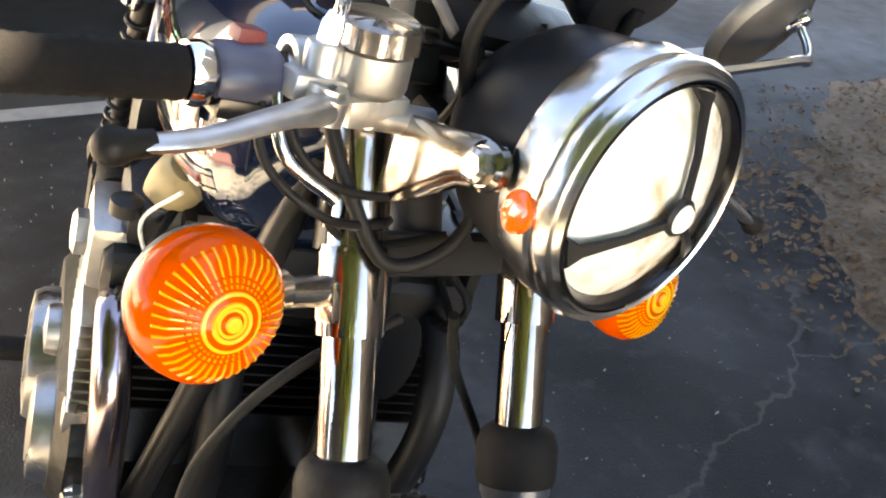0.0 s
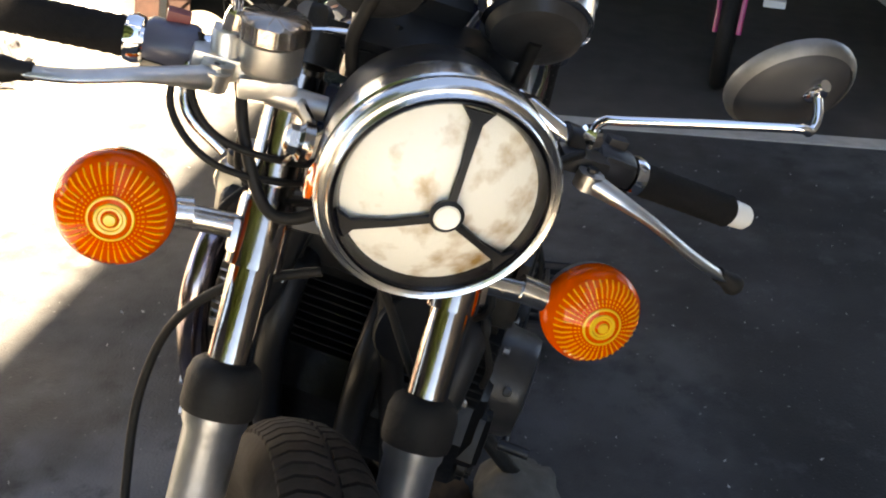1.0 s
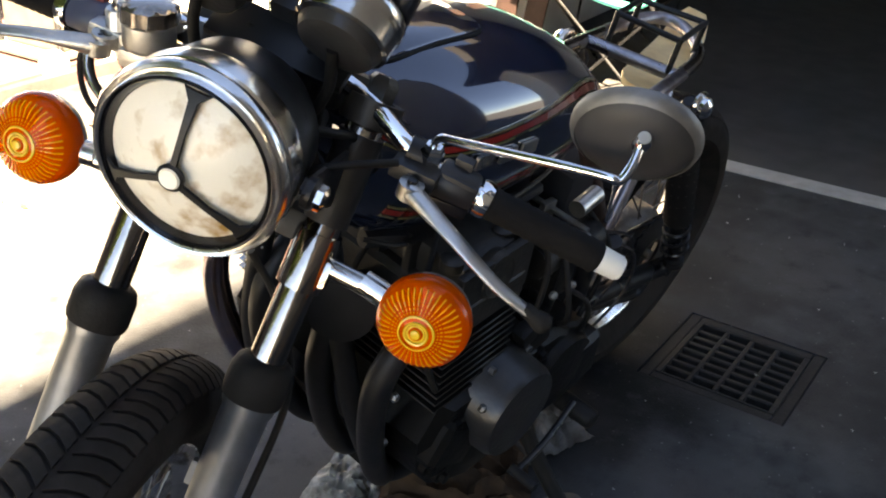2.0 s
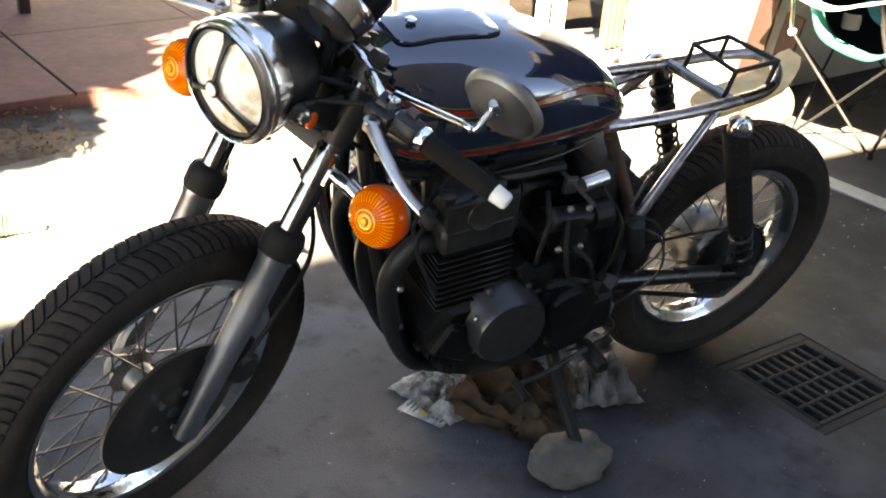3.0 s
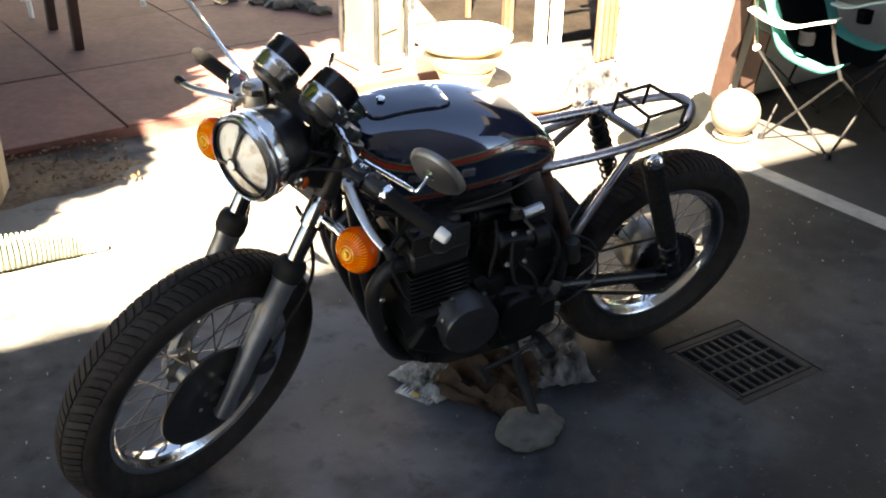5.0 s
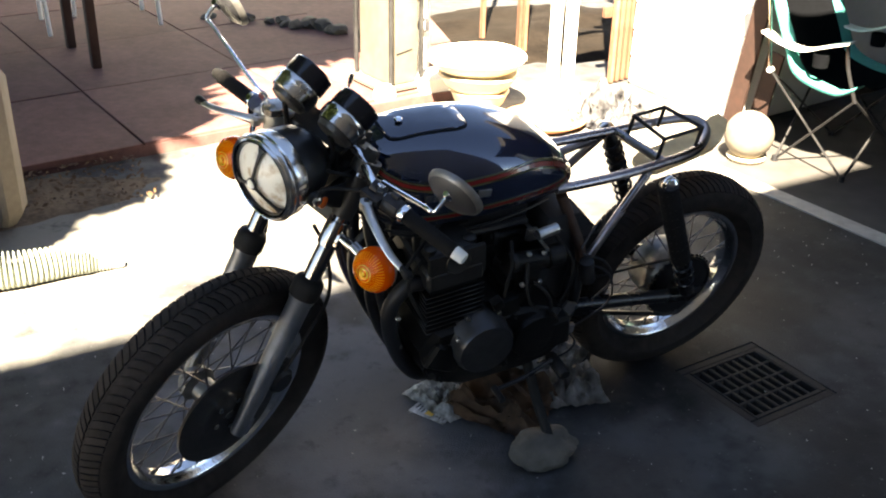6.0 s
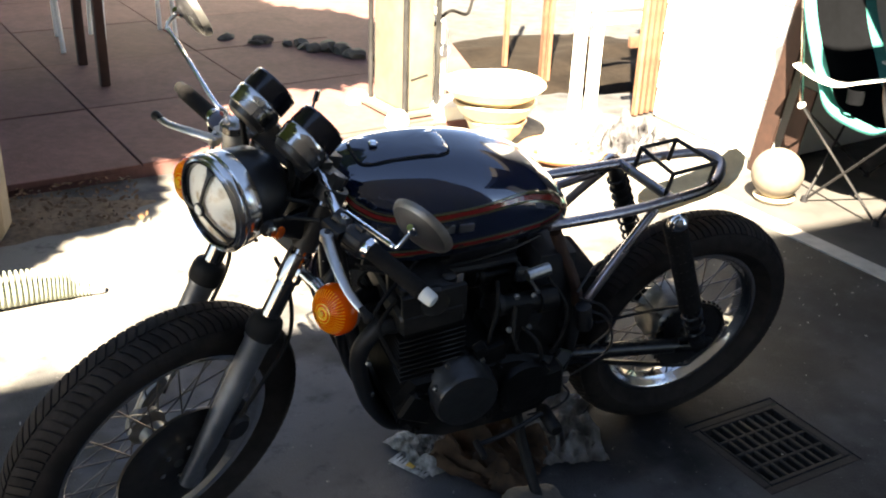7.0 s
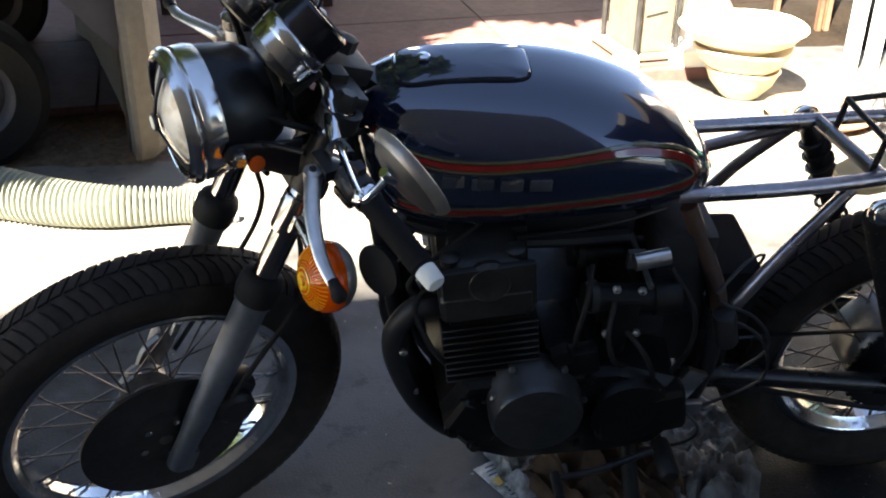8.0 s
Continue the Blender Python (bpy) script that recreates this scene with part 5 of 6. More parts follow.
for x, y, z in ((0.655, 0.185, 0.69), (0.615, 0.19, 0.69), (0.66, 0.192, 0.60), (0.61, 0.192, 0.60), (0.69, 0.175, 0.655), (0.985, 0.18, 0.56), (0.96, 0.165, 0.45), (0.56, 0.22, 0.49), (0.84, 0.232, 0.5), (0.525, 0.2, 0.38)):
    bm = B()
    lathe(bm, [(0, 0), (0.007, 0), (0.007, 0.006), (0.004, 0.009), (0, 0.009)], aim((x, y, z), (0.2, 1, 0.1)), 6)
    part("bolt_head", bm, "dull_alloy", bike, "small grey bolt head")
for y in (0.055, 0.165):
    bm = B()
    lathe(bm, [(0.0245, -0.006), (0.0275, -0.006), (0.0275, 0.006), (0.0245, 0.006), (0.0245, -0.006)], aim((0.685, y, 0.655), (1, 0, 0)), 20)
    part("hose_clamp", bm, "head_alloy", bike, "metal intake clamp")
bm = B()
tube(bm, [(0.60, -0.17, 0.69), (0.60, 0.185, 0.69)], 0.005, 10, n=1)
for y in (-0.11, 0.0, 0.11):
    box(bm, (0.03, 0.012, 0.035), Matrix.Translation((0.605, y, 0.685)), 0.003)
part("throttle_linkage", bm, "dull_alloy", bike, "grey throttle shaft between the carburettors")
bm = B()
box(bm, (0.055, 0.03, 0.05), pose(0.695, 0.2, 0.55, 0, 14, 0), 0.008)
box(bm, (0.03, 0.025, 0.03), pose(0.73, 0.205, 0.565, 0, 30, 0), 0.006)
part("starter_cover", bm, "engine", bike, "dark cast cover above the crankcase")
# footpeg, pedals, stand
for s in (1, -1):
    bm = B()
    tube(bm, [(0.52, 0.15 * s, 0.32), (0.52, 0.24 * s, 0.325)], 0.009, 10, n=1)
    lathe(bm, [(0, 0), (0.016, 0), (0.018, 0.01), (0.018, 0.075), (0.014, 0.08), (0, 0.08)], aim((0.52, 0.2 * s, 0.325), (0, s, 0.02)), 16)
    part("footpeg", bm, "rubber", bike, "black rubber footpeg")
bm = B()
tube(bm, [(0.55, 0.245, 0.36), (0.64, 0.26, 0.335), (0.72, 0.265, 0.32)], 0.006, 10)
tube(bm, [(0.72, 0.255, 0.32), (0.72, 0.305, 0.32)], 0.009, 10, n=1)
part("gear_lever", bm, "black_metal", bike, "steel gear lever")
bm = B()
tube(bm, [(0.565, 0.15, 0.30), (0.556, 0.22, 0.215), (0.545, 0.325, 0.125)], 0.0145, 12, n=5)
box(bm, (0.075, 0.035, 0.009), Matrix.Translation((0.54, 0.332, 0.118)) @ pose(0, 0, 0, -12, 0, 0), 0.003)
box(bm, (0.05, 0.03, 0.04), Matrix.Translation((0.565, 0.145, 0.3)), 0.006)
part("side_stand", bm, "rubber", bike, "black side stand with flat foot")
bm = B()
box(bm, (0.1, 0.27, 0.17), Matrix.Translation((0.525, -0.01, 0.655)), 0.02)
box(bm, (0.13, 0.22, 0.16), Matrix.Translation((0.525, 0.0, 0.52)), 0.02)
box(bm, (0.12, 0.1, 0.05), Matrix.Translation((0.6, 0.09, 0.56)), 0.02)
part("air_box", bm, "black_plastic", bike, "black air box behind the carburettors")
bm = B()
box(bm, (0.34, 0.14, 0.06), Matrix.Translation((0.77, 0, 0.725)), 0.02)
tube(bm, [(0.98, 0.07, 0.74), (0.86, 0.1, 0.725), (0.74, 0.1, 0.72), (0.62, 0.09, 0.72)], 0.012, 8)
part("wiring_loom", bm, "black_plastic", bike, "black wiring loom under the tank")
# electrics behind the engine
bm = B()
box(bm, (0.09, 0.17, 0.14), Matrix.Translation((0.405, 0.0, 0.555)), 0.012)
box(bm, (0.07, 0.15, 0.12), Matrix.Translation((0.425, 0.03, 0.43)), 0.02)
part("battery_box", bm, "foam", bike, "black battery tray")
bm = B()
lathe(bm, [(0, -0.035), (0.018, -0.035), (0.02, -0.03), (0.02, 0.03), (0.018, 0.035), (0, 0.035)], aim((0.445, 0.165, 0.575), (0.3, 0, 1)), 18)
part("starter_relay", bm, "black_metal", bike, "black cylindrical relay")
for pts in ([(0.46, 0.15, 0.62), (0.40, 0.17, 0.60), (0.36, 0.17, 0.53), (0.40, 0.16, 0.46)], [(0.455, 0.16, 0.60), (0.39, 0.185, 0.57), (0.355, 0.18, 0.47), (0.42, 0.17, 0.40), (0.47, 0.17, 0.38)], [(0.47, 0.15, 0.64), (0.42, 0.12, 0.68), (0.37, 0.08, 0.66), (0.38, 0.07, 0.6)], [(0.5, 0.2, 0.42), (0.46, 0.21, 0.37), (0.48, 0.2, 0.32), (0.55, 0.19, 0.3)]):
    bm = B()
    tube(bm, pts, 0.003, 6, n=6)
    part("loose_wire", bm, "black_plastic", bike, "loose dark wire")
bm = B()
box(bm, (0.04, 0.012, 0.07), Matrix.Translation((0.487, 0.172, 0.448)) @ pose(0, 0, 0, 0, -25, 0), 0.004)
box(bm, (0.05, 0.014, 0.03), Matrix.Translation((0.478, 0.18, 0.395)), 0.004)
part("peg_bracket", bm, "alloy", bike, "bare alloy footpeg bracket")
bm = B()
tube(bm, [(0.63, 0.17, 0.73), (0.575, 0.165, 0.738)], 0.014, 14, n=1)
part("intake_stub", bm, "alloy", bike, "short bright intake stub")


# ---- the ground and the buildings ----
def slab(name, pts, z0, z1, material, label="", category="", kind="structure", bev=0.0):
    bm = B()
    loft(bm, [[Vector((x, y, z0)) for x, y in pts], [Vector((x, y, z1)) for x, y in pts]])
    if bev:
        bmesh.ops.bevel(bm, geom=list(bm.edges), offset=bev, segments=1, affect="EDGES")
    return solid(name, bm, material, label, category, "", kind)


DRAIN = pose(-0.909, 0.223, 0, 0, 0, 6)
DW = 0.17
bm = B()
# one sheet with a pit left open for the drain
us = [-220, -60, -16, -6, -DW, DW, 6, 16, 60, 220]
grid = [[bm.verts.new(DRAIN @ Vector((u, v, 0))) for v in us] for u in us]
for i in range(len(us) - 1):
    for j in range(len(us) - 1):
        if not (us[i] == -DW and us[j] == -DW):
            bm.faces.new((grid[i][j], grid[i + 1][j], grid[i + 1][j + 1], grid[i][j + 1]))
k4 = [grid[us.index(a)][us.index(b)] for a, b in ((-DW, -DW), (DW, -DW), (DW, DW), (-DW, DW))]
low = [bm.verts.new(v.co - Vector((0, 0, 0.25))) for v in k4]
for a in range(4):
    bm.faces.new((k4[a], k4[(a + 1) % 4], low[(a + 1) % 4], low[a]))
bm.faces.new(low)
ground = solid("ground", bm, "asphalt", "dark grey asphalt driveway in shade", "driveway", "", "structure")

GD = Vector((-0.15, 1.0, 0)).normalized()
GN = Vector((GD.y, -GD.x, 0))
G0 = Vector((-1.965, -1.0, 0))


def gp(v, w=0.0):
    """A point of the garage's front line: v metres along it, w in front of it."""
    p = G0 + GD * v + GN * w
    return (p.x, p.y)


slab("threshold_strip", [gp(-0.75, 0.045), gp(3.6, 0.045), gp(3.6, -0.045), gp(-0.75, -0.045)], -0.02, 0.006, "concrete", "pale concrete strip at the garage door", "threshold")
slab("floor", [gp(-0.5, -0.045), gp(3.3, -0.045), gp(3.3, -6.5), gp(-0.5, -6.5)], -0.02, 0.004, "garage_floor", "dark bare garage floor", "floor")


def lap_wall(name, a, b, h, thick, label, boards=True):
    """A wall from a to b, clad with lapped boards on its left-hand side."""
    a, b = Vector((*a, 0)), Vector((*b, 0))
    d = (b - a).normalized()
    nrm = Vector((-d.y, d.x, 0))
    bm = B()
    loft(bm, [[a + Vector((0, 0, z)), b + Vector((0, 0, z)), b - nrm * thick + Vector((0, 0, z)), a - nrm * thick + Vector((0, 0, z))] for z in (0.0, h)])
    wall = solid(name, bm, "siding", label, "wall", "", "structure")
    if boards:
        b2 = B()
        L_ = (b - a).length
        loft(b2, [[Vector((x, 0.004, 0)), Vector((x, 0.012, 0.002)), Vector((x, 0.012, 0.008)), Vector((x, 0.006, 0.148)), Vector((x, 0.004, 0.148))] for x in (0, L_)])
        me = finish("siding_board", b2, "siding")
        mm = Matrix((d, nrm, Vector((0, 0, 1)))).transposed().to_4x4()
        for k in range(int(h / 0.15)):
            mm.translation = a + Vector((0, 0, 0.02 + 0.15 * k))
            part("siding_board", me, "", wall, "", mm.copy())
    return wall


lap_wall("wall_pillar", gp(2.88, -0.02), gp(2.36, -0.02), 2.4, 0.15, "white lap-sided garage pillar")
lap_wall("wall_corner", (-2.39, -1.56), (-2.33, -2.44), 2.4, 0.15, "sunlit white garage wall")
lap_wall("wall_side", gp(3.0, -6.5), gp(3.0, -0.18), 2.4, 0.12, "white garage side wall", False)
lap_wall("wall_inner", gp(-0.7, -0.62), gp(-0.7, -6.5), 2.4, 0.12, "garage side wall in the dark", False)
lap_wall("wall_back", gp(3.0, -6.5), gp(-0.7, -6.5), 2.4, 0.12, "dark garage back wall", False)
# Unseen eave out to w 0.62 added so shade falls on the garage mouth.
slab("ceiling", [gp(-1.5, -0.6), gp(-0.6, -0.6), gp(-0.6, 0.1), gp(0.9, 0.1), gp(0.9, 0.62), gp(3.1, 0.62), gp(3.1, -6.7), gp(-1.5, -6.7)], 2.4, 2.55, "soffit", "garage ceiling and roof deck with an added shading eave", "ceiling")
# unseen tall house block added behind the camera; its shade covers the drive
HS = 0.045
slab("wall_house", [(-2.2, 3.435 - 2.2 * HS), (4.9, 3.435 + 4.9 * HS), (4.9, 12), (-2.2, 12)], 0, 6.5, "plaster", "unseen tall house block added to shade the drive", "house")

# patio of red slabs with a raised edge
patio = slab("patio", [(1.6, -2.24), (-1.5, -2.60), (-3.0, -9.0), (4.0, -9.0), (3.2, -2.05)], -0.02, 0.05, "paver", "worn red patio edged in red", "patio")
rng = random.Random(4)
b2 = B()
box(b2, (0.893, 0.893, 0.03), ID, 0.003, 1)
flag = finish("paving_slab", b2, "paver")
for i in range(6):
    for j in range(7):
        p = Vector((0.385, -2.36, 0)) + Vector((0.152, -0.988, 0)) * (0.47 + 0.9 * j) + Vector((0.988, 0.152, 0)) * (0.46 + 0.9 * (i - 2))
        if -1.9 - 0.2 * j < p.x < 2.6 and p.y < -2.6 - 0.0 * i:
            part("paving_slab", flag, "", patio, "", Matrix.Translation((p.x, p.y, 0.048 + rng.uniform(-0.002, 0.002))) @ pose(0, 0, 0, 0, 0, 8.75))


def scatter(name, material, label, spots, category, size=(0.02, 0.05), seed=3):
    """Loose dry leaves and crumbs lying on the ground."""
    r = random.Random(seed)
    bm = B()
    for x0, y0, x1, y1, count, z in spots:
        for _ in range(count):
            c = Vector((r.uniform(x0, x1), r.uniform(y0, y1), z + r.uniform(0.003, 0.02)))
            l, w = r.uniform(*size), r.uniform(size[0] * 0.5, size[1] * 0.5)
            m = Matrix.Translation(c) @ Euler((r.uniform(-0.5, 0.5), r.uniform(-0.5, 0.5), r.uniform(0, 6.28))).to_matrix().to_4x4()
            v = [bm.verts.new(m @ Vector(q)) for q in ((-l, 0, 0), (-l * 0.3, w, 0.004), (l * 0.5, w * 0.8, 0.002), (l, 0, 0.008), (l * 0.5, -w * 0.8, 0.002), (-l * 0.3, -w, 0.004))]
            bm.faces.new(v)
    return solid(name, bm, material, label, category, "", "stuff")


def mound(name, material, cx, cy, rx, ry, h, seed, label, category):
    bm = B()
    n, rings = 110, 9
    prev = None
    for i in range(rings + 1):
        f = 1 - i / rings
        ring = []
        for k in range(n):
            a = 2 * math.pi * k / n
            rr = f * (1 + sum(w * noise.noise(Vector((math.cos(a) * q + seed, math.sin(a) * q, seed))) for w, q in ((0.18, 1.7), (0.1, 5.0), (0.06, 14.0))))
            p = Vector((cx + rx * rr * math.cos(a), cy + ry * rr * math.sin(a), 0))
            p.z = h * (1 - f ** 3) * (0.7 + 0.6 * noise.noise(p * 3 + Vector((seed, 0, 0)))) - 0.004 * (i == 0)
            ring.append(bm.verts.new(p))
        if prev:
            for k in range(n):
                bm.faces.new((prev[k], prev[(k + 1) % n], ring[(k + 1) % n], ring[k]))
        prev = ring
    bm.faces.new(prev)
    return solid(name, bm, material, label, category, "", "stuff")


mound("leaf_bed", "litter", 1.18, -2.06, 0.76, 0.26, 0.025, 1.0, "brown leaf litter along the patio edge", "leaf litter")
mound("leaf_bed", "litter", -0.25, 2.78, 1.95, 1.2, 0.012, 5.0, "brown leaf litter beside the garage", "leaf litter")
scatter("dry_leaves", "leaf", "scattered dry brown leaves", [(0.45, -2.32, 2.0, -1.85, 800, 0.02), (-2.0, 2.0, 0.6, 3.0, 1800, 0.008), (-1.6, 1.5, 0.5, 2.1, 1500, 0.004), (-0.95, 1.35, -0.0, 1.7, 220, 0.0), (-1.3, 1.3, 0.0, 2.0, 120, 0.0), (-2.0, -2.4, 0.0, -1.6, 60, 0.0)], "leaves", (0.006, 0.019))
scatter("grit", "dust_grey", "scattered pale grit on the asphalt", [(-2.0, -0.8, 1.3, 1.6, 150, -0.002), (-2.0, -0.9, -1.2, -0.2, 50, -0.002), (1.0, -0.6, 1.6, 0.4, 25, -0.002)], "grit", (0.002, 0.0055), 9)

# drain grate
drain = thing("drain_grate", DRAIN, "square cast iron drain grate set in the asphalt", "drain")
bm = B()
W = DW
for sx, sy, lx, ly in ((0, 1, 2 * W, 0.03), (0, -1, 2 * W, 0.03), (1, 0, 0.03, 2 * W - 0.06), (-1, 0, 0.03, 2 * W - 0.06)):
    box(bm, (lx, ly, 0.03), Matrix.Translation((sx * (W - 0.016), sy * (W - 0.016), -0.0165)), 0.004, 1)
part("grate_frame", bm, "iron", drain, "rusty iron frame")
SX, SY = 0.132, 0.125
b2 = B()
for sx, sy, lx, ly in ((0, 1, 2 * W - 0.062, W - 0.031 - SY), (0, -1, 2 * W - 0.062, W - 0.031 - SY)):
    box(b2, (lx, ly, 0.026), Matrix.Translation((0, sy * (SY + ly / 2), -0.013)), 0.002, 1)
for sx in (1, -1):
    lx = W - 0.031 - SX
    box(b2, (lx, 2 * SY, 0.026), Matrix.Translation((sx * (SX + lx / 2), 0, -0.013)), 0.002, 1)
part("grate_border", b2, "iron", drain, "plain iron border round the slots")
b2 = B()
box(b2, (2 * SX, 0.012, 0.024), ID, 0.003, 1)
bar = finish("grate_bar", b2, "iron")
b2 = B()
box(b2, (0.0135, 2 * SY, 0.024), ID, 0.003, 1)
bar2 = finish("grate_bar", b2, "iron")
for k in range(1, 4):
    part("grate_bar", bar, "", drain, "", Matrix.Translation((0, -SY + 2 * SY * k / 4, -0.0125)))
for k in range(1, 8):
    part("grate_bar", bar2, "", drain, "", Matrix.Translation((-SX + 2 * SX * k / 8, 0, -0.0135)))

# ---- things on the drive ----
def blob(bm, c, r, seed, sub=3, amp=0.25, freq=2.0, squash=(1, 1, 1)):
    made = bmesh.ops.create_icosphere(bm, subdivisions=sub, radius=1.0)["verts"]
    for v in made:
        d = v.co.normalized()
        k = 1 + amp * noise.noise(d * freq + Vector((seed, seed * 0.7, 0))) + amp * 0.4 * noise.noise(d * freq * 3 + Vector((0, seed, 0)))
        v.co = Vector(c) + Vector((d.x * r * k * squash[0], d.y * r * k * squash[1], d.z * r * k * squash[2]))
    return bm


bm = B()
blob(bm, (-0.125, 0.268, 0.03), 0.084, 3.0, 4, 0.22, 1.6, (1.1, 0.9, 0.5))
for v in bm.verts:
    v.co.z = max(v.co.z, 0.0)
solid("rock", bm, "stone", "pale flat rock under the side stand foot", "rock")


def crumpled(name, material, c, sx, sy, h, seed, label, rz=0.0, fold=1.0, along=(4.0, 4.0)):
    n = 26
    bm = B()
    g = []
    for i in range(n + 1):
        row = []
        for j in range(n + 1):
            u, v = i / n - 0.5, j / n - 0.5
            p = Vector((u * along[0] + seed, v * along[1], seed))
            z = abs(noise.noise(p)) * 1.0 + abs(noise.noise(p * 2.3)) * 0.5 + abs(noise.noise(p * 5)) * 0.2
            edge = min(1.0, 6 * (0.5 - abs(u)), 6 * (0.5 - abs(v)))
            wob = 0.12 * noise.noise(Vector((u * 3, v * 3, seed + 9)))
            row.append(bm.verts.new(Vector((u * sx * (1 + wob), v * sy * (1 - wob), 0.004 + h * z * (0.25 + 0.75 * max(0, edge)) * fold))))
        g.append(row)
    for i in range(n):
        for j in range(n):
            bm.faces.new((g[i][j], g[i + 1][j], g[i + 1][j + 1], g[i][j + 1]))
    ext = bmesh.ops.solidify(bm, geom=list(bm.faces), thickness=0.0015)
    lo = min(v.co.z for v in bm.verts)
    for v in bm.verts:
        v.co.z -= lo
    return solid(name, bm, material, label, "paper", "papers under the engine", "", Matrix.Translation(c) @ pose(0, 0, 0, 0, 0, rz), 25)


crumpled("crumpled_newspaper", "paper", (0.0, -0.09, 0.001), 0.15, 0.2, 0.05, 2.0, "crumpled newspaper sheet under the engine", 20)
crumpled("brown_paper", "brown_paper", (-0.15, 0.0, 0.001), 0.29, 0.29, 0.12, 5.0, "brown oil-soaked paper bag under the engine", 35, 1.0, (6.5, 1.6))
crumpled("crumpled_newspaper", "dirty_paper", (-0.37, 0.02, 0.001), 0.19, 0.2, 0.09, 8.0, "dirty oil-stained newspaper beside the rear wheel", -15, 1.0, (4.0, 2.5))
crumpled("crumpled_newspaper", "dirty_paper", (-0.40, -0.15, 0.001), 0.22, 0.2, 0.06, 11.0, "crumpled newspaper beside the rear wheel", 30)

# faint print on the flattest sheet, as rows of plain bars
b2 = B()
box(b2, (0.05, 0.003, 0.0008), ID)
bar3 = finish("print_bar", b2, "black_plastic")
sheet = thing("flyer", pose(0.052, -0.045, 0.001, 0, 0, 30), "small white printed flyer lying under the engine", "paper", "papers under the engine")
b2 = B()
box(b2, (0.085, 0.12, 0.0012), Matrix.Translation((0, 0, 0.0008)))
part("sheet", b2, "paper", sheet, "white sheet")
for k in range(9):
    part("print_bar", bar3, "", sheet, "", Matrix.Translation((0.004 * (k % 3 - 1), -0.048 + 0.012 * k, 0.0016)))
b2 = B()
box(b2, (0.06, 0.024, 0.0008), Matrix.Translation((0, 0.0, 0.0022)))
part("print_block", b2, "yellow", sheet, "yellow printed block")

# corrugated hose
def hose():
    t = thing("drain_hose", ID, "pale grey-green corrugated plastic hose lying on the ground", "hose")
    pts = smooth_path([(2.3, -1.75, 0.06), (1.8, -1.53, 0.055), (1.45, -1.42, 0.052), (1.25, -1.345, 0.05), (1.07, -1.315, 0.05), (0.88, -1.325, 0.045), (0.74, -1.315, 0.04)], 44)
    bm = B()
    n, seg = len(pts), 18
    rings = []
    for i, p in enumerate(pts):
        d = (pts[min(i + 1, n - 1)] - pts[max(0, i - 1)]).normalized()
        a = d.cross(Vector((0, 0, 1))).normalized()
        b = a.cross(d)
        r = (0.084, 0.084, 0.057, 0.057)[i % 4] * (1.0 - 0.42 * max(0.0, i / n - 0.3) / 0.7) * (1.0 if i < n - 24 else max(0.55, (n - i) / 24))
        rings.append([p + Vector((0, 0, r - p.z + 0.001)) + r * (math.cos(2 * math.pi * k / seg) * a + math.sin(2 * math.pi * k / seg) * b) for k in range(seg)])
    loft(bm, rings)
    part("hose_body", bm, "hose_white", t)
    bm = B()
    lathe(bm, [(0.01, 0), (0.018, 0), (0.02, 0.05), (0.016, 0.06), (0.01, 0.06), (0.01, 0)], aim((0.75, -1.316, 0.02), (-1, 0.05, 0)), 16)
    part("hose_cuff", bm, "grey_plastic", t, "grey hose end")


hose()

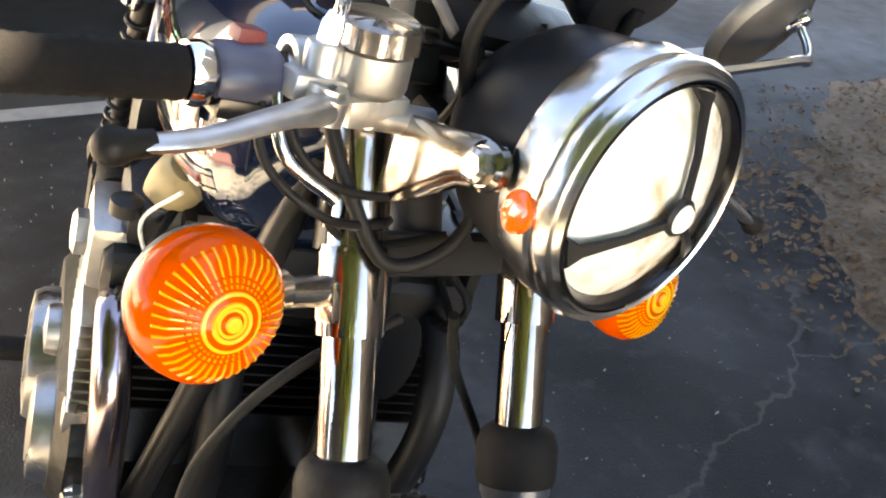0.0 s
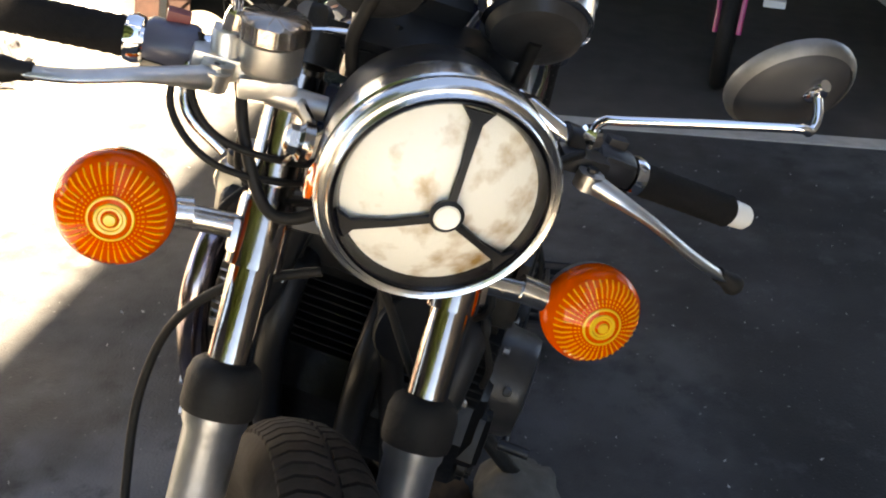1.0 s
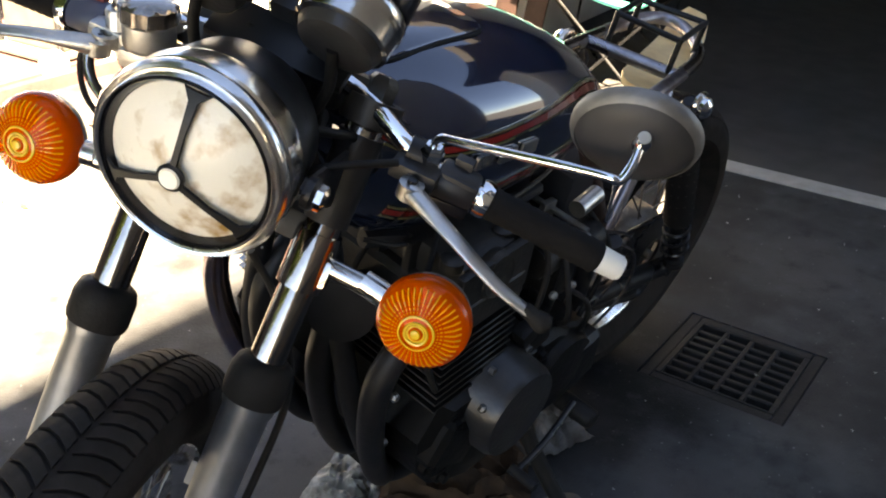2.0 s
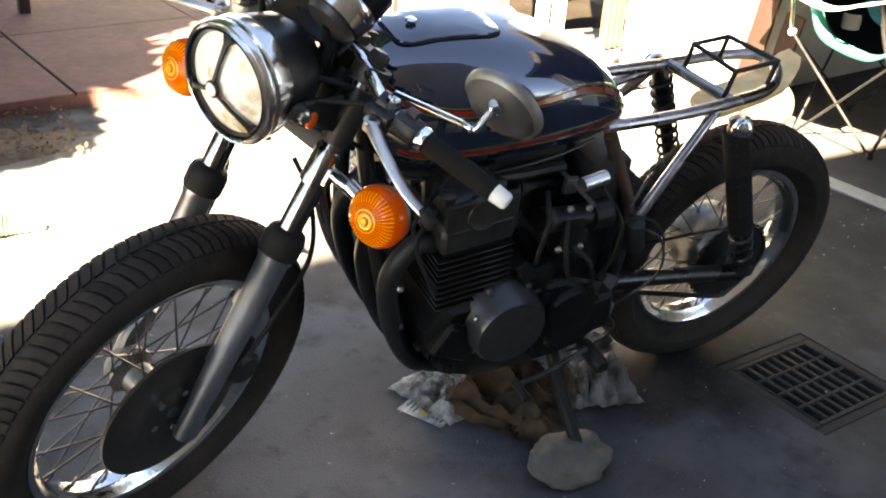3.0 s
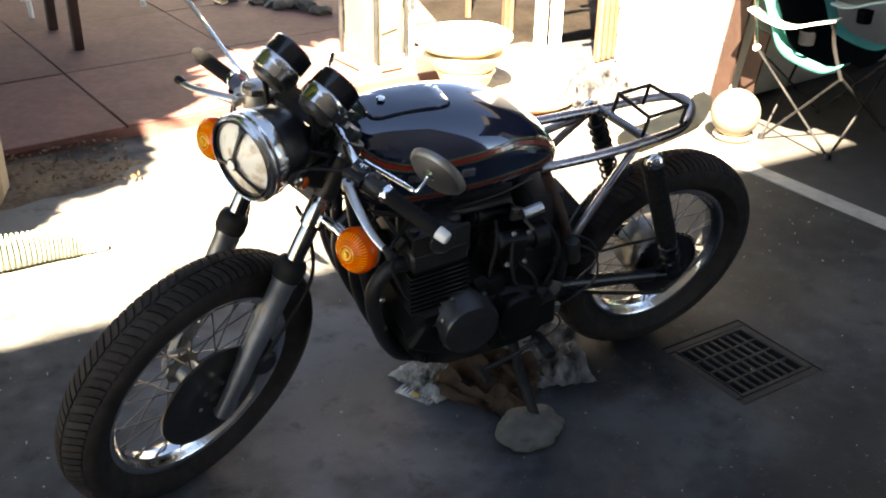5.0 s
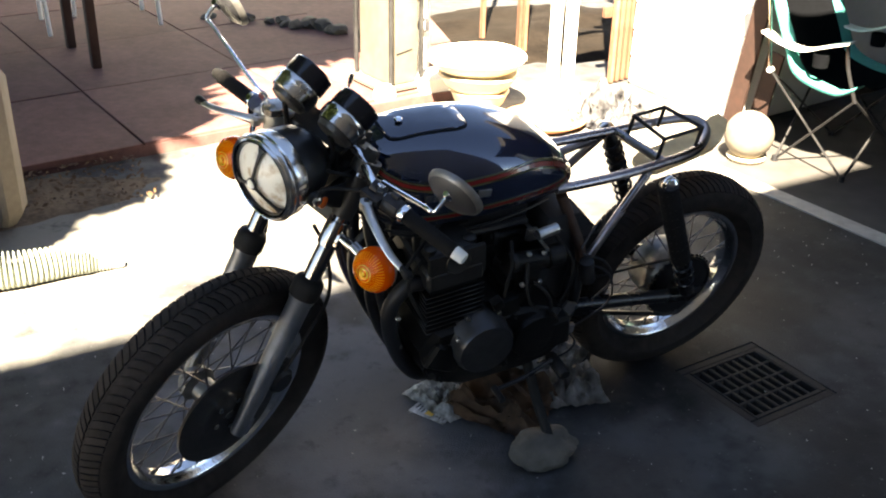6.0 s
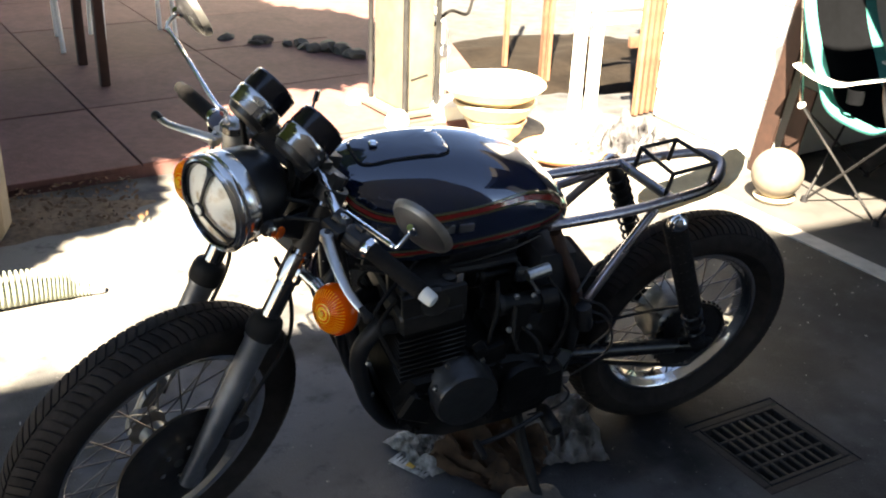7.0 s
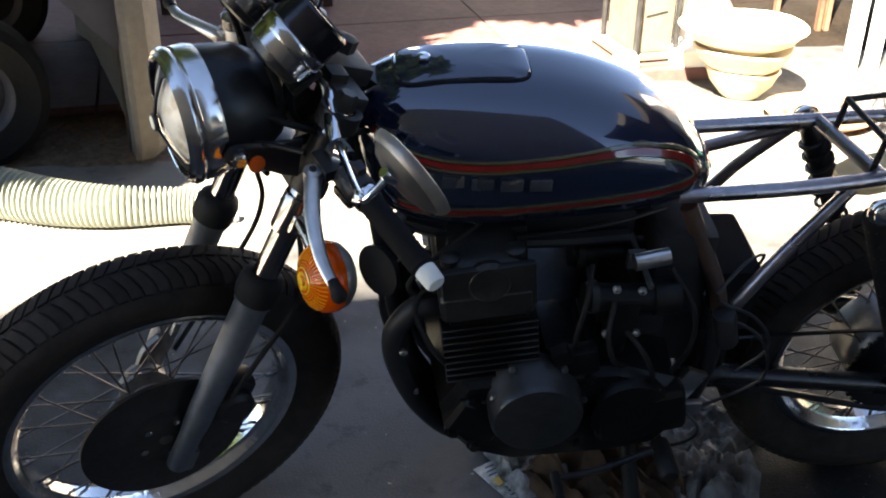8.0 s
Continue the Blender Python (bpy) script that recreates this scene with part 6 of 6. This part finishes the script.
# parked car
def car():
    CM = pose(0.965, -1.79, 0, 0, 0, 18)
    c = thing("parked_car", CM, "dark navy car with a beige bumper parked by the patio", "car")
    bm = B()
    prof = [(0.1, 0.42), (0.06, 0.62), (0.10, 0.95), (0.3, 1.05), (0.75, 1.55), (2.4, 1.6), (3.1, 1.08), (4.2, 0.95), (4.35, 0.6), (4.3, 0.3), (0.95, 0.28), (0.9, 0.5), (0.75, 0.66), (0.52, 0.72), (0.3, 0.66), (0.17, 0.5)]
    prof = [(x if x < 1 else 1 + (x - 1) * 0.68, z) for x, z in prof]
    secs = []
    for y, f in ((0.0, 1.0), (-0.1, 1.0), (-0.8, 1.01), (-1.5, 1.0), (-1.62, 1.0)):
        ins = 0.05 if y in (0.0, -1.62) else 0.0
        secs.append([Vector((x + ins * (1 if x < 2 else -1) * 0.4, y + (0.22 if z > 1.1 else 0) * (-1 if y > -0.8 else 1) * (1 if abs(y + 0.8) > 0.1 else 0), z)) for x, z in prof])
    loft(bm, secs)
    part("body", bm, "navy", c, "dark navy car body", None, 30)
    bm = B()
    secs = []
    for x, y, in ((0.11, 0.02), (0.09, 0.03), (0.05, 0.02), (0.0, -0.05), (-0.02, -0.2), (-0.02, -0.8), (-0.02, -1.4), (0.02, -1.56)):
        nx, ny = (0.0, 1.0) if x > 0.07 else (-0.7, 0.7) if x > 0.04 else (-0.9, 0.3) if y > -0.1 else (-1, 0)
        o = Vector((x, y, 0))
        q = Vector((nx, ny, 0))
        secs.append([o + q * d + Vector((0, 0, z)) for d, z in ((-0.1, 0.05), (0.0, 0.04), (0.03, 0.09), (0.03, 0.6), (0.0, 0.65), (-0.1, 0.65))])
    loft(bm, secs)
    part("bumper", bm, "beige", c, "scuffed beige bumper", None, 30)
    for x, y in ((0.60, -0.24), (2.6, -0.03), (0.48, -1.58), (2.6, -1.58)):
        bm = B()
        m = pose(x, y, 0.265, -90, 0, 0)
        lathe(bm, [(0.15, -0.08), (0.23, -0.09), (0.26, -0.07), (0.265, 0), (0.26, 0.07), (0.23, 0.09), (0.15, 0.08), (0.15, -0.08)], m, 48)
        w = part("wheel", bm, "rubber", c, "black car tyre on a grey rim")
        bm = B()
        lathe(bm, [(0, -0.06), (0.15, -0.075), (0.15, 0.075), (0.135, 0.065), (0.12, 0.03), (0.06, 0.05), (0.05, 0.06), (0, 0.06)], m, 40)
        part("wheel_rim", bm, "navy", w, "dark wheel rim")
    bm = B()
    box(bm, (0.17, 0.06, 0.24), pose(0.13, 0.02, 0.80), 0.012)
    part("tail_light", bm, "blue_plastic", c, "blue-tinted corner lamp")
    bm = B()
    box(bm, (0.3, 0.012, 0.03), pose(0.5, 0.012, 0.92), 0.004)
    part("trim_strip", bm, "white_plastic", c, "pale side trim")


car()

# ---- things by the garden fence ----
def bowl(name, c, r, h, label):
    bm = B()
    lathe(bm, [(0, 0.0), (r * 0.45, 0.0), (r * 0.55, 0.012), (r * 0.86, h * 0.55), (r * 0.98, h * 0.92), (r * 1.04, h), (r * 0.99, h + 0.008), (r * 0.92, h * 0.9), (r * 0.5, 0.03), (0, 0.025)], Matrix.Translation(c), 48)
    for v in bm.verts:
        v.co.z += 0.012 * noise.noise(Vector((v.co.x * 4, v.co.y * 4, c[2])))
    solid(name, bm, "cream", label, "planter", "stacked planters")


PX, PY = -1.31, -2.35
bowl("planter_bowl", (PX, PY, 0.001), 0.15, 0.12, "cream planter bowl standing on the drive")
bowl("planter_bowl", (PX + 0.01, PY, 0.098), 0.2, 0.115, "cream planter bowl stacked on another")
bowl("planter_bowl", (PX + 0.02, PY - 0.01, 0.198), 0.25, 0.1, "wide cream planter bowl on top of the stack")


def grill():
    m = pose(-1.02, -2.64, 0, 0, 0, 10)
    g = thing("grill_cart", m, "weathered pale metal barbecue cart on wheels", "barbecue")
    bm = B()
    box(bm, (0.17, 0.3, 0.75), Matrix.Translation((0.0, -0.16, 0.475)), 0.012)
    part("cabinet", bm, "cart_paint", g, "pale cream cabinet")
    bm = B()
    box(bm, (0.1, 0.004, 0.005), Matrix.Translation((0.0, -0.008, 0.27)) @ pose(0, 0, 0, 0, 10, 0))
    part("panel_slot", bm, "black_plastic", g, "dark slot")
    for x in (-0.095, 0.095):
        for y in (0.01, -0.33):
            bm = B()
            tube(bm, [(x, y, 0.0), (x, y, 0.95)], 0.013, 10, n=1)
            part("leg", bm, "cover_grey", g, "grey tubular leg")
    for y in (0.03, -0.37):
        bm = B()
        lathe(bm, [(0, -0.02), (0.045, -0.022), (0.06, -0.018), (0.065, 0), (0.06, 0.018), (0.045, 0.022), (0, 0.02)], pose(0.15, y, 0.07, 90, 0, 0), 28)
        part("wheel", bm, "white_plastic", g, "white plastic wheel")
    bm = B()
    box(bm, (0.26, 0.38, 0.025), Matrix.Translation((0.02, -0.17, 0.085)), 0.006)
    part("bottom_shelf", bm, "cart_paint", g)
    bm = B()
    tube(bm, [(-0.14, -0.1, 0.5), (-0.25, -0.12, 0.56), (-0.42, -0.2, 0.52), (-0.5, -0.3, 0.66), (-0.3, -0.3, 0.72)], 0.009, 8)
    part("gas_hose", bm, "rubber", g, "black gas hose")
    b = thing("gas_bottle", m @ Matrix.Translation((-0.27, -0.3, 0)), "white gas bottle beside the barbecue", "gas bottle")
    bm = B()
    lathe(bm, [(0, 0.001), (0.075, 0.001), (0.08, 0.02), (0.08, 0.42), (0.06, 0.48), (0.025, 0.5), (0.025, 0.54), (0, 0.54)], ID, 24)
    part("bottle_body", bm, "white_plastic", b)
    bm = B()
    lathe(bm, [(0, 0), (0.035, 0), (0.04, 0.015), (0.03, 0.05), (0, 0.055)], aim((0, 0.07, 0.33), (0, 1, 0.1)), 18)
    part("regulator", bm, "grey_plastic", b, "grey regulator knob")


grill()
bm = B()
box(bm, (0.26, 0.22, 0.12), pose(-1.22, -2.69, 0.061, 0, 0, 4), 0.015)
solid("foam_box", bm, "white_plastic", "small white box beside the planters", "box")


def fence():
    f = thing("slat_fence", pose(-2.2, -2.43, 0, 0, 0, 0), "brown slatted wooden fence", "fence")
    b2 = B()
    box(b2, (0.028, 0.03, 1.7), ID, 0.004, 1)
    sl = finish("slat", b2, "brown_wood")
    for k in range(6):
        part("slat", sl, "", f, "", Matrix.Translation((-0.02 - 0.045 * k, -0.05 - 0.012 * k, 0.86)))
    for x, y in ((0.15, -0.73), (0.19, -0.73), (0.28, -1.03)):
        part("slat", sl, "", f, "", Matrix.Translation((x, y, 0.86)))
    for z in (0.4, 1.4):
        bm = B()
        box(bm, (0.3, 0.03, 0.06), Matrix.Translation((-0.13, -0.11, z)), 0.004)
        part("rail", bm, "brown_wood", f)
    g = thing("white_gate", pose(-1.9, -2.58, 0), "white painted garden gate", "gate")
    b2 = B()
    box(b2, (0.055, 0.05, 1.6), ID, 0.005, 1)
    pk = finish("picket", b2, "white_wood")
    for x in (0.0, -0.1, -0.42):
        part("picket", pk, "", g, "", Matrix.Translation((x, 0, 0.8)))
    for z in (0.52, 0.6, 1.1):
        bm = B()
        box(bm, (0.42, 0.03, 0.05), Matrix.Translation((-0.21, 0, z)), 0.004)
        part("rail", bm, "white_wood", g)


fence()
# far fence and garden bed
bm = B()
box(bm, (8.0, 0.05, 1.9), pose(-2.0, -7.8, 0.95, 0, 0, 4), 0.0)
solid("wall_garden", bm, "white_wood", "pale garden wall behind the patio", "wall", "", "structure")
mound("garden_bed", "mulch", -2.45, -3.6, 1.1, 0.75, 0.1, 3.0, "dark mulched garden bed", "garden bed")
rngb = random.Random(8)
for k in range(16):
    f = 0.38 * k - 3.0
    size = rngb.uniform(0.045, 0.075)
    t = thing("edging_stone", pose(-1.0 - 0.16 * f + rngb.uniform(-0.06, 0.06), -4.02 + 0.15 * f + rngb.uniform(-0.1, 0.04), 0.05, 0, 0, rngb.uniform(-90, 90)), "rough stone of the bed's edging", "stone", "garden bed edging")
    b2 = B()
    blob(b2, (0, 0, size * 0.4), size, k * 1.7, 2, 0.45, 2.5, (1.2, 0.8, 0.6))
    for v in b2.verts:
        v.co.z = max(0, v.co.z)
    part("stone_body", b2, "stone", t)


def patio_chair(x, y, rz):
    t = thing("patio_chair", pose(x, y, 0.065, 0, 0, rz), "white metal patio chair in shade", "chair", "patio chairs")
    for sx in (-0.22, 0.22):
        for sy in (-0.22, 0.22):
            bm = B()
            tube(bm, [(sx, sy, 0), (sx * 0.92, sy * 0.92, 0.42 if sy > 0 else 0.85)], 0.014, 10, n=1)
            part("leg", bm, "white_plastic", t, "white tubular leg")
    bm = B()
    box(bm, (0.46, 0.46, 0.03), Matrix.Translation((0, 0, 0.42)), 0.01)
    part("seat", bm, "beige", t, "beige seat")
    bm = B()
    box(bm, (0.42, 0.025, 0.38), pose(0, -0.215, 0.66, 8, 0, 0), 0.01)
    part("backrest", bm, "beige", t, "beige backrest")


for x, y, rz in ((0.76, -4.66, 0), (0.10, -4.68, 4)):
    patio_chair(x, y, rz)
table = thing("patio_table", pose(0.43, -3.9, 0.065, 0, 0, 8), "dark wooden patio table in shade", "table")
for x, y in ((0, 0.24), (0, -0.24), (0.8, 0.24), (0.8, -0.24)):
    bm = B()
    box(bm, (0.05, 0.05, 0.69), Matrix.Translation((x, y, 0.345)), 0.005)
    part("leg", bm, "dark_plank", table, "dark wooden leg")
bm = B()
box(bm, (0.98, 0.66, 0.03), Matrix.Translation((0.4, 0, 0.705)), 0.006)
part("tabletop", bm, "dark_plank", table, "dark wooden tabletop")

# white globe by the garage
bm = B()
lathe(bm, [(0, 0.0), (0.06, 0.0), (0.082, 0.01), (0.09, 0.024), (0.087, 0.028), (0, 0.028)], Matrix.Translation((-2.14, -1.245, 0.0)), 32)
gl = thing("garden_globe", ID, "cream glass lamp globe in a cream dish", "lamp globe")
part("dish", bm, "cream", gl, "cream dish")
bm = B()
made = bmesh.ops.create_uvsphere(bm, u_segments=36, v_segments=20, radius=0.112)
for v in bm.verts:
    v.co += Vector((-2.14, -1.245, 0.127))
part("globe", bm, "beige", gl, "cream globe")
# leaning plank
bm = B()
box(bm, (0.02, 0.09, 1.5), pose(-2.32, -1.46, 0.745, 0, 0, 0) @ pose(0, 0, 0, -8, 0, 10), 0.003)
solid("leaning_plank", bm, "dark_plank", "brown plank leaning beside the garage door", "plank")
bm = B()
box(bm, (0.015, 0.09, 0.45), pose(-2.37, -1.43, 0.225, 0, 0, 0) @ pose(0, 0, 0, -9, 0, 10), 0.003)
solid("leaning_plank", bm, "dark_plank", "short brown board leaning beside the garage door", "plank")


def camp_chair():
    t = thing("camping_chair", pose(-2.55, -1.15, 0.004, 0, 0, 17), "teal and black folding camping chair", "chair")
    W = 0.27
    rods = []
    for s in (-W, W):
        rods += [((s, -0.115, 0.008), (s, 0.21, 0.37)), ((s, 0.22, 0.008), (s, -0.21, 0.415))]
    for y0, y1, z1 in ((0.22, 0.21, 0.37), (-0.115, -0.21, 0.415)):
        rods += [((-W, y0, 0.008), (W, y1, z1)), ((W, y0, 0.008), (-W, y1, z1))]
    for a, b in rods:
        bm = B()
        tube(bm, [a, b], 0.006, 8, n=1)
        part("leg", bm, "black_metal", t, "thin dark metal leg")
    for s in (-W, W):
        bm = B()
        tube(bm, [(s, -0.21, 0.40), (s, -0.26, 0.7), (s, -0.31, 0.97)], 0.0085, 8, n=3)
        part("post", bm, "worn_chrome", t, "grey metal back post")
        bm = B()
        tube(bm, [(s, 0.21, 0.36), (s, 0.15, 0.5), (s, 0.13, 0.6)], 0.0085, 8, n=3)
        part("post", bm, "black_metal", t, "dark metal front post")
        bm = B()
        arm = smooth_path([(s, -0.265, 0.58), (s, -0.16, 0.545), (s, -0.06, 0.536), (s, 0.05, 0.575), (s, 0.15, 0.61)], 5)
        loft(bm, [[p + Vector((a, 0, b)) for a, b in ((-0.035, 0), (0.035, 0), (0.035, 0.009), (-0.035, 0.009))] for p in arm])
        part("armrest", bm, "white_plastic", t, "pale curved armrest band")
        bm = B()
        lathe(bm, [(0.03, -0.06), (0.034, -0.058), (0.037, 0.0), (0.034, 0.001), (0.03, -0.05), (0.03, -0.06)], Matrix.Translation((s, 0.02, 0.54)), 20)
        part("cup_holder", bm, "dark_fabric", t, "black mesh cup holder")
        for y in (0.22, -0.115):
            bm = B()
            lathe(bm, [(0, 0), (0.016, 0), (0.014, 0.025), (0, 0.03)], Matrix.Translation((s, y, 0)), 12)
            part("foot", bm, "black_plastic", t, "black plastic foot")
        bm = B()
        lathe(bm, [(0, -0.012), (0.013, -0.012), (0.013, 0.012), (0, 0.014)], aim((s, -0.21, 0.415), (math.copysign(1, s), 0, 0)), 14)
        part("joint", bm, "white_plastic", t, "pale plastic joint")
    edge = smooth_path([(0, -0.305, 0.96), (0, -0.24, 0.74), (0, -0.15, 0.55), (0, -0.10, 0.45), (0, -0.02, 0.405), (0, 0.12, 0.385), (0, 0.205, 0.425)], 5)
    bm = B()
    rings = []
    for p in edge:
        top = [p + Vector((x, 0, -0.045 * (1 - (x / (W - 0.07)) ** 2))) for x in (-W + 0.07, -0.1, 0.0, 0.1, W - 0.07)]
        rings.append(top + [v - Vector((0, -0.004, 0.006)) for v in top[::-1]])
    loft(bm, rings)
    part("sling", bm, "dark_fabric", t, "black fabric seat and back")
    for s in (-1, 1):
        bm = B()
        loft(bm, [[p + Vector((s * (W + a), b * 0.5, b)) for a, b in ((-0.072, 0.002), (0.01, 0.012), (0.016, 0.0), (0.01, -0.012), (-0.072, -0.006))] for p in edge])
        part("edge_band", bm, "teal", t, "wide teal edge band")


camp_chair()


def child_bike():
    t = thing("child_bicycle", pose(-2.78, 0.655, 0.004, 0, 0, -5), "magenta child's bicycle standing in the garage", "bicycle")
    for x in (0.0, -0.62):
        bm = B()
        tube(bm, [(x + 0.19 * math.cos(a), 0, 0.2 + 0.19 * math.sin(a)) for a in [2 * math.pi * k / 40 for k in range(40)]], 0.031, 12, closed=True, n=1)
        w = part("wheel", bm, "rubber", t, "black bicycle tyre")
        bm = B()
        tube(bm, [(x + 0.168 * math.cos(a), 0, 0.2 + 0.168 * math.sin(a)) for a in [2 * math.pi * k / 40 for k in range(40)]], 0.010, 8, closed=True, n=1)
        for k in range(12):
            a = 2 * math.pi * k / 12
            tube(bm, [(x, 0.012 * (-1) ** k, 0.2), (x + 0.165 * math.cos(a), 0, 0.2 + 0.165 * math.sin(a))], 0.0015, 5, n=1)
        part("wheel_rim", bm, "clear", w, "pale rim and spokes")
    bm = B()
    for s in (-1, 1):
        tube(bm, [(0, 0.045 * s, 0.2), (-0.05, 0.045 * s, 0.43), (-0.07, 0.01 * s, 0.47)], 0.011, 10, n=4)
    part("fork", bm, "pink", t, "magenta fork")
    bm = B()
    for pts in ([(-0.06, 0, 0.45), (-0.09, 0, 0.58)], [(-0.08, 0, 0.5), (-0.35, 0, 0.28), (-0.62, 0, 0.2)], [(-0.35, 0, 0.28), (-0.45, 0, 0.55)]):
        tube(bm, pts, 0.016, 10, n=4)
    part("bicycle_frame", bm, "pink", t, "magenta frame")
    bm = B()
    tube(bm, [(-0.12, 0.24, 0.66), (-0.08, 0.12, 0.68), (-0.09, 0, 0.58), (-0.08, -0.12, 0.68), (-0.12, -0.24, 0.66)], 0.010, 10)
    part("handlebar", bm, "white_plastic", t, "white handlebar")
    bm = B()
    box(bm, (0.02, 0.08, 0.03), Matrix.Translation((0.02, -0.11, 0.46)), 0.004)
    part("reflector", bm, "yellow", t, "yellow reflector")
    bm = B()
    box(bm, (0.05, 0.07, 0.06), Matrix.Translation((-0.0, 0.13, 0.4)), 0.012)
    part("side_lamp", bm, "clear", t, "pale side lamp")
    bm = B()
    box(bm, (0.06, 0.09, 0.03), Matrix.Translation((-0.35, 0.16, 0.26)), 0.006)
    part("pedal", bm, "clear", t, "pale pedal")
    bm = B()
    box(bm, (0.2, 0.12, 0.05), Matrix.Translation((-0.47, 0, 0.58)), 0.02)
    part("saddle", bm, "black_plastic", t, "black saddle")


child_bike()

# saucer and crumpled plastic behind the rear wheel
bm = B()
lathe(bm, [(0, 0), (0.15, 0), (0.21, 0.035), (0.215, 0.04), (0.205, 0.04), (0.145, 0.01), (0, 0.01)], pose(-1.52, -2.04, 0.001), 36)
solid("plant_saucer", bm, "terracotta", "terracotta plant saucer on the drive", "saucer")
crumpled("plastic_sheet", "film", (-1.86, -2.02, 0.001), 0.42, 0.38, 0.2, 14.0, "crumpled clear plastic sheet on the drive", 25)


# unseen tree, added and shaped to shade the patio
def tree(x, y, h, r, seed, count=9000):
    t = thing("shade_tree", Matrix.Translation((x, y, 0)), "unseen leafy tree added to shade the patio", "tree")
    rg = random.Random(seed)
    bm = B()
    tube(bm, [(0, 0, -0.1), (0.05, 0.02, 1.5), (0.0, 0.05, h * 0.7)], (0.17, 0.1), 12, n=6)
    for k in range(7):
        a = k * 0.9 + rg.random()
        tube(bm, [(0, 0.03, h * 0.5 + 0.15 * k), (r * 0.4 * math.cos(a), r * 0.4 * math.sin(a), h * 0.75 + 0.1 * k), (r * 0.8 * math.cos(a), r * 0.8 * math.sin(a), h * 0.9)], (0.07, 0.02), 8, n=5)
    tube(bm, [(0, 0.05, h * 0.66), (-1.9, 0.5, h * 0.9), (-4.3, 1.2, h)], (0.09, 0.02), 8, n=6)
    # limbs added to shade the kerb corner and the parked car
    low = [(-2.43, 3.24, 0.42, 0.32), (-1.85, 3.5, 0.62, 0.42), (-2.15, 2.85, 0.7, 0.4)]
    for lx, ly, _, _ in low:
        tube(bm, [(0, 0.05, h * 0.7), (lx * 0.5, ly * 0.55, h * 0.9), (lx, ly, h)], (0.06, 0.012), 8, n=5)
    part("trunk", bm, "brown_wood", t, "brown trunk and limbs")
    bm = B()
    # ground points where holes in the crown let sun patches fall
    gaps = [(-0.28, -3.2), (-0.5, -3.33), (-0.15, -3.12)]

    def bare(p):
        """True where the sun comes through a gap in the crown."""
        gx, gy = x + p.x - p.z * SUN.x / SUN.z, y + p.y - p.z * SUN.y / SUN.z
        return any(math.hypot(gx - a, (gy - c) * 1.6) < 0.24 for a, c in gaps)

    for _ in range(count):
        d = Vector((rg.gauss(0, 1), rg.gauss(0, 1), rg.gauss(0, 1))).normalized() * (rg.random() ** 0.32)
        d *= 1 + 0.07 * noise.noise(d * 5.0)
        p = Vector((d.x * r, d.y * r, h + d.z * r * 0.45))
        if bare(p):
            continue
        m = Matrix.Translation(p) @ Euler((rg.uniform(-1, 1), rg.uniform(-1, 1), rg.uniform(0, 6.28))).to_matrix().to_4x4()
        l = rg.uniform(0.17, 0.28)
        bm.faces.new([bm.verts.new(m @ Vector(q)) for q in ((-l, 0, 0), (0, l * 0.5, 0.01), (l, 0, 0), (0, -l * 0.5, 0.01))])
    # a low limb added so that its shadow covers the patio
    for _ in range(9000):
        d = Vector((rg.gauss(0, 1), rg.gauss(0, 1), rg.gauss(0, 1))).normalized() * (rg.random() ** 0.32)
        d *= 1 + 0.12 * noise.noise(d * 4.0)
        p = Vector((-3.85 + d.x * 0.95, 0.95 + d.y * 1.05, h + d.z * 0.4))
        if bare(p):
            continue
        m = Matrix.Translation(p) @ Euler((rg.uniform(-1, 1), rg.uniform(-1, 1), rg.uniform(0, 6.28))).to_matrix().to_4x4()
        l = rg.uniform(0.12, 0.2)
        bm.faces.new([bm.verts.new(m @ Vector(q)) for q in ((-l, 0, 0), (0, l * 0.5, 0.01), (l, 0, 0), (0, -l * 0.5, 0.01))])
    for lx, ly, rx, ry in low:
        for _ in range(1500):
            d = Vector((rg.gauss(0, 1), rg.gauss(0, 1), rg.gauss(0, 1))).normalized() * (rg.random() ** 0.4)
            p = Vector((lx + d.x * rx, ly + d.y * ry, h + d.z * 0.15))
            m = Matrix.Translation(p) @ Euler((rg.uniform(-1, 1), rg.uniform(-1, 1), rg.uniform(0, 6.28))).to_matrix().to_4x4()
            l = rg.uniform(0.08, 0.13)
            bm.faces.new([bm.verts.new(m @ Vector(q)) for q in ((-l, 0, 0), (0, l * 0.5, 0.01), (l, 0, 0), (0, -l * 0.5, 0.01))])
    part("crown", bm, "green", t, "green leafy crown")


tree(4.78, -2.95, 3.6, 4.08, 2, 43000)
# Unseen pale slab added to bounce light onto the bike's front and headlight.
slab("pavement", [(3.4, -14), (9.5, -14), (9.5, 14), (3.4, 14)], -0.05, 0.005, "concrete", "unseen pale concrete slab added to bounce light", "pavement")
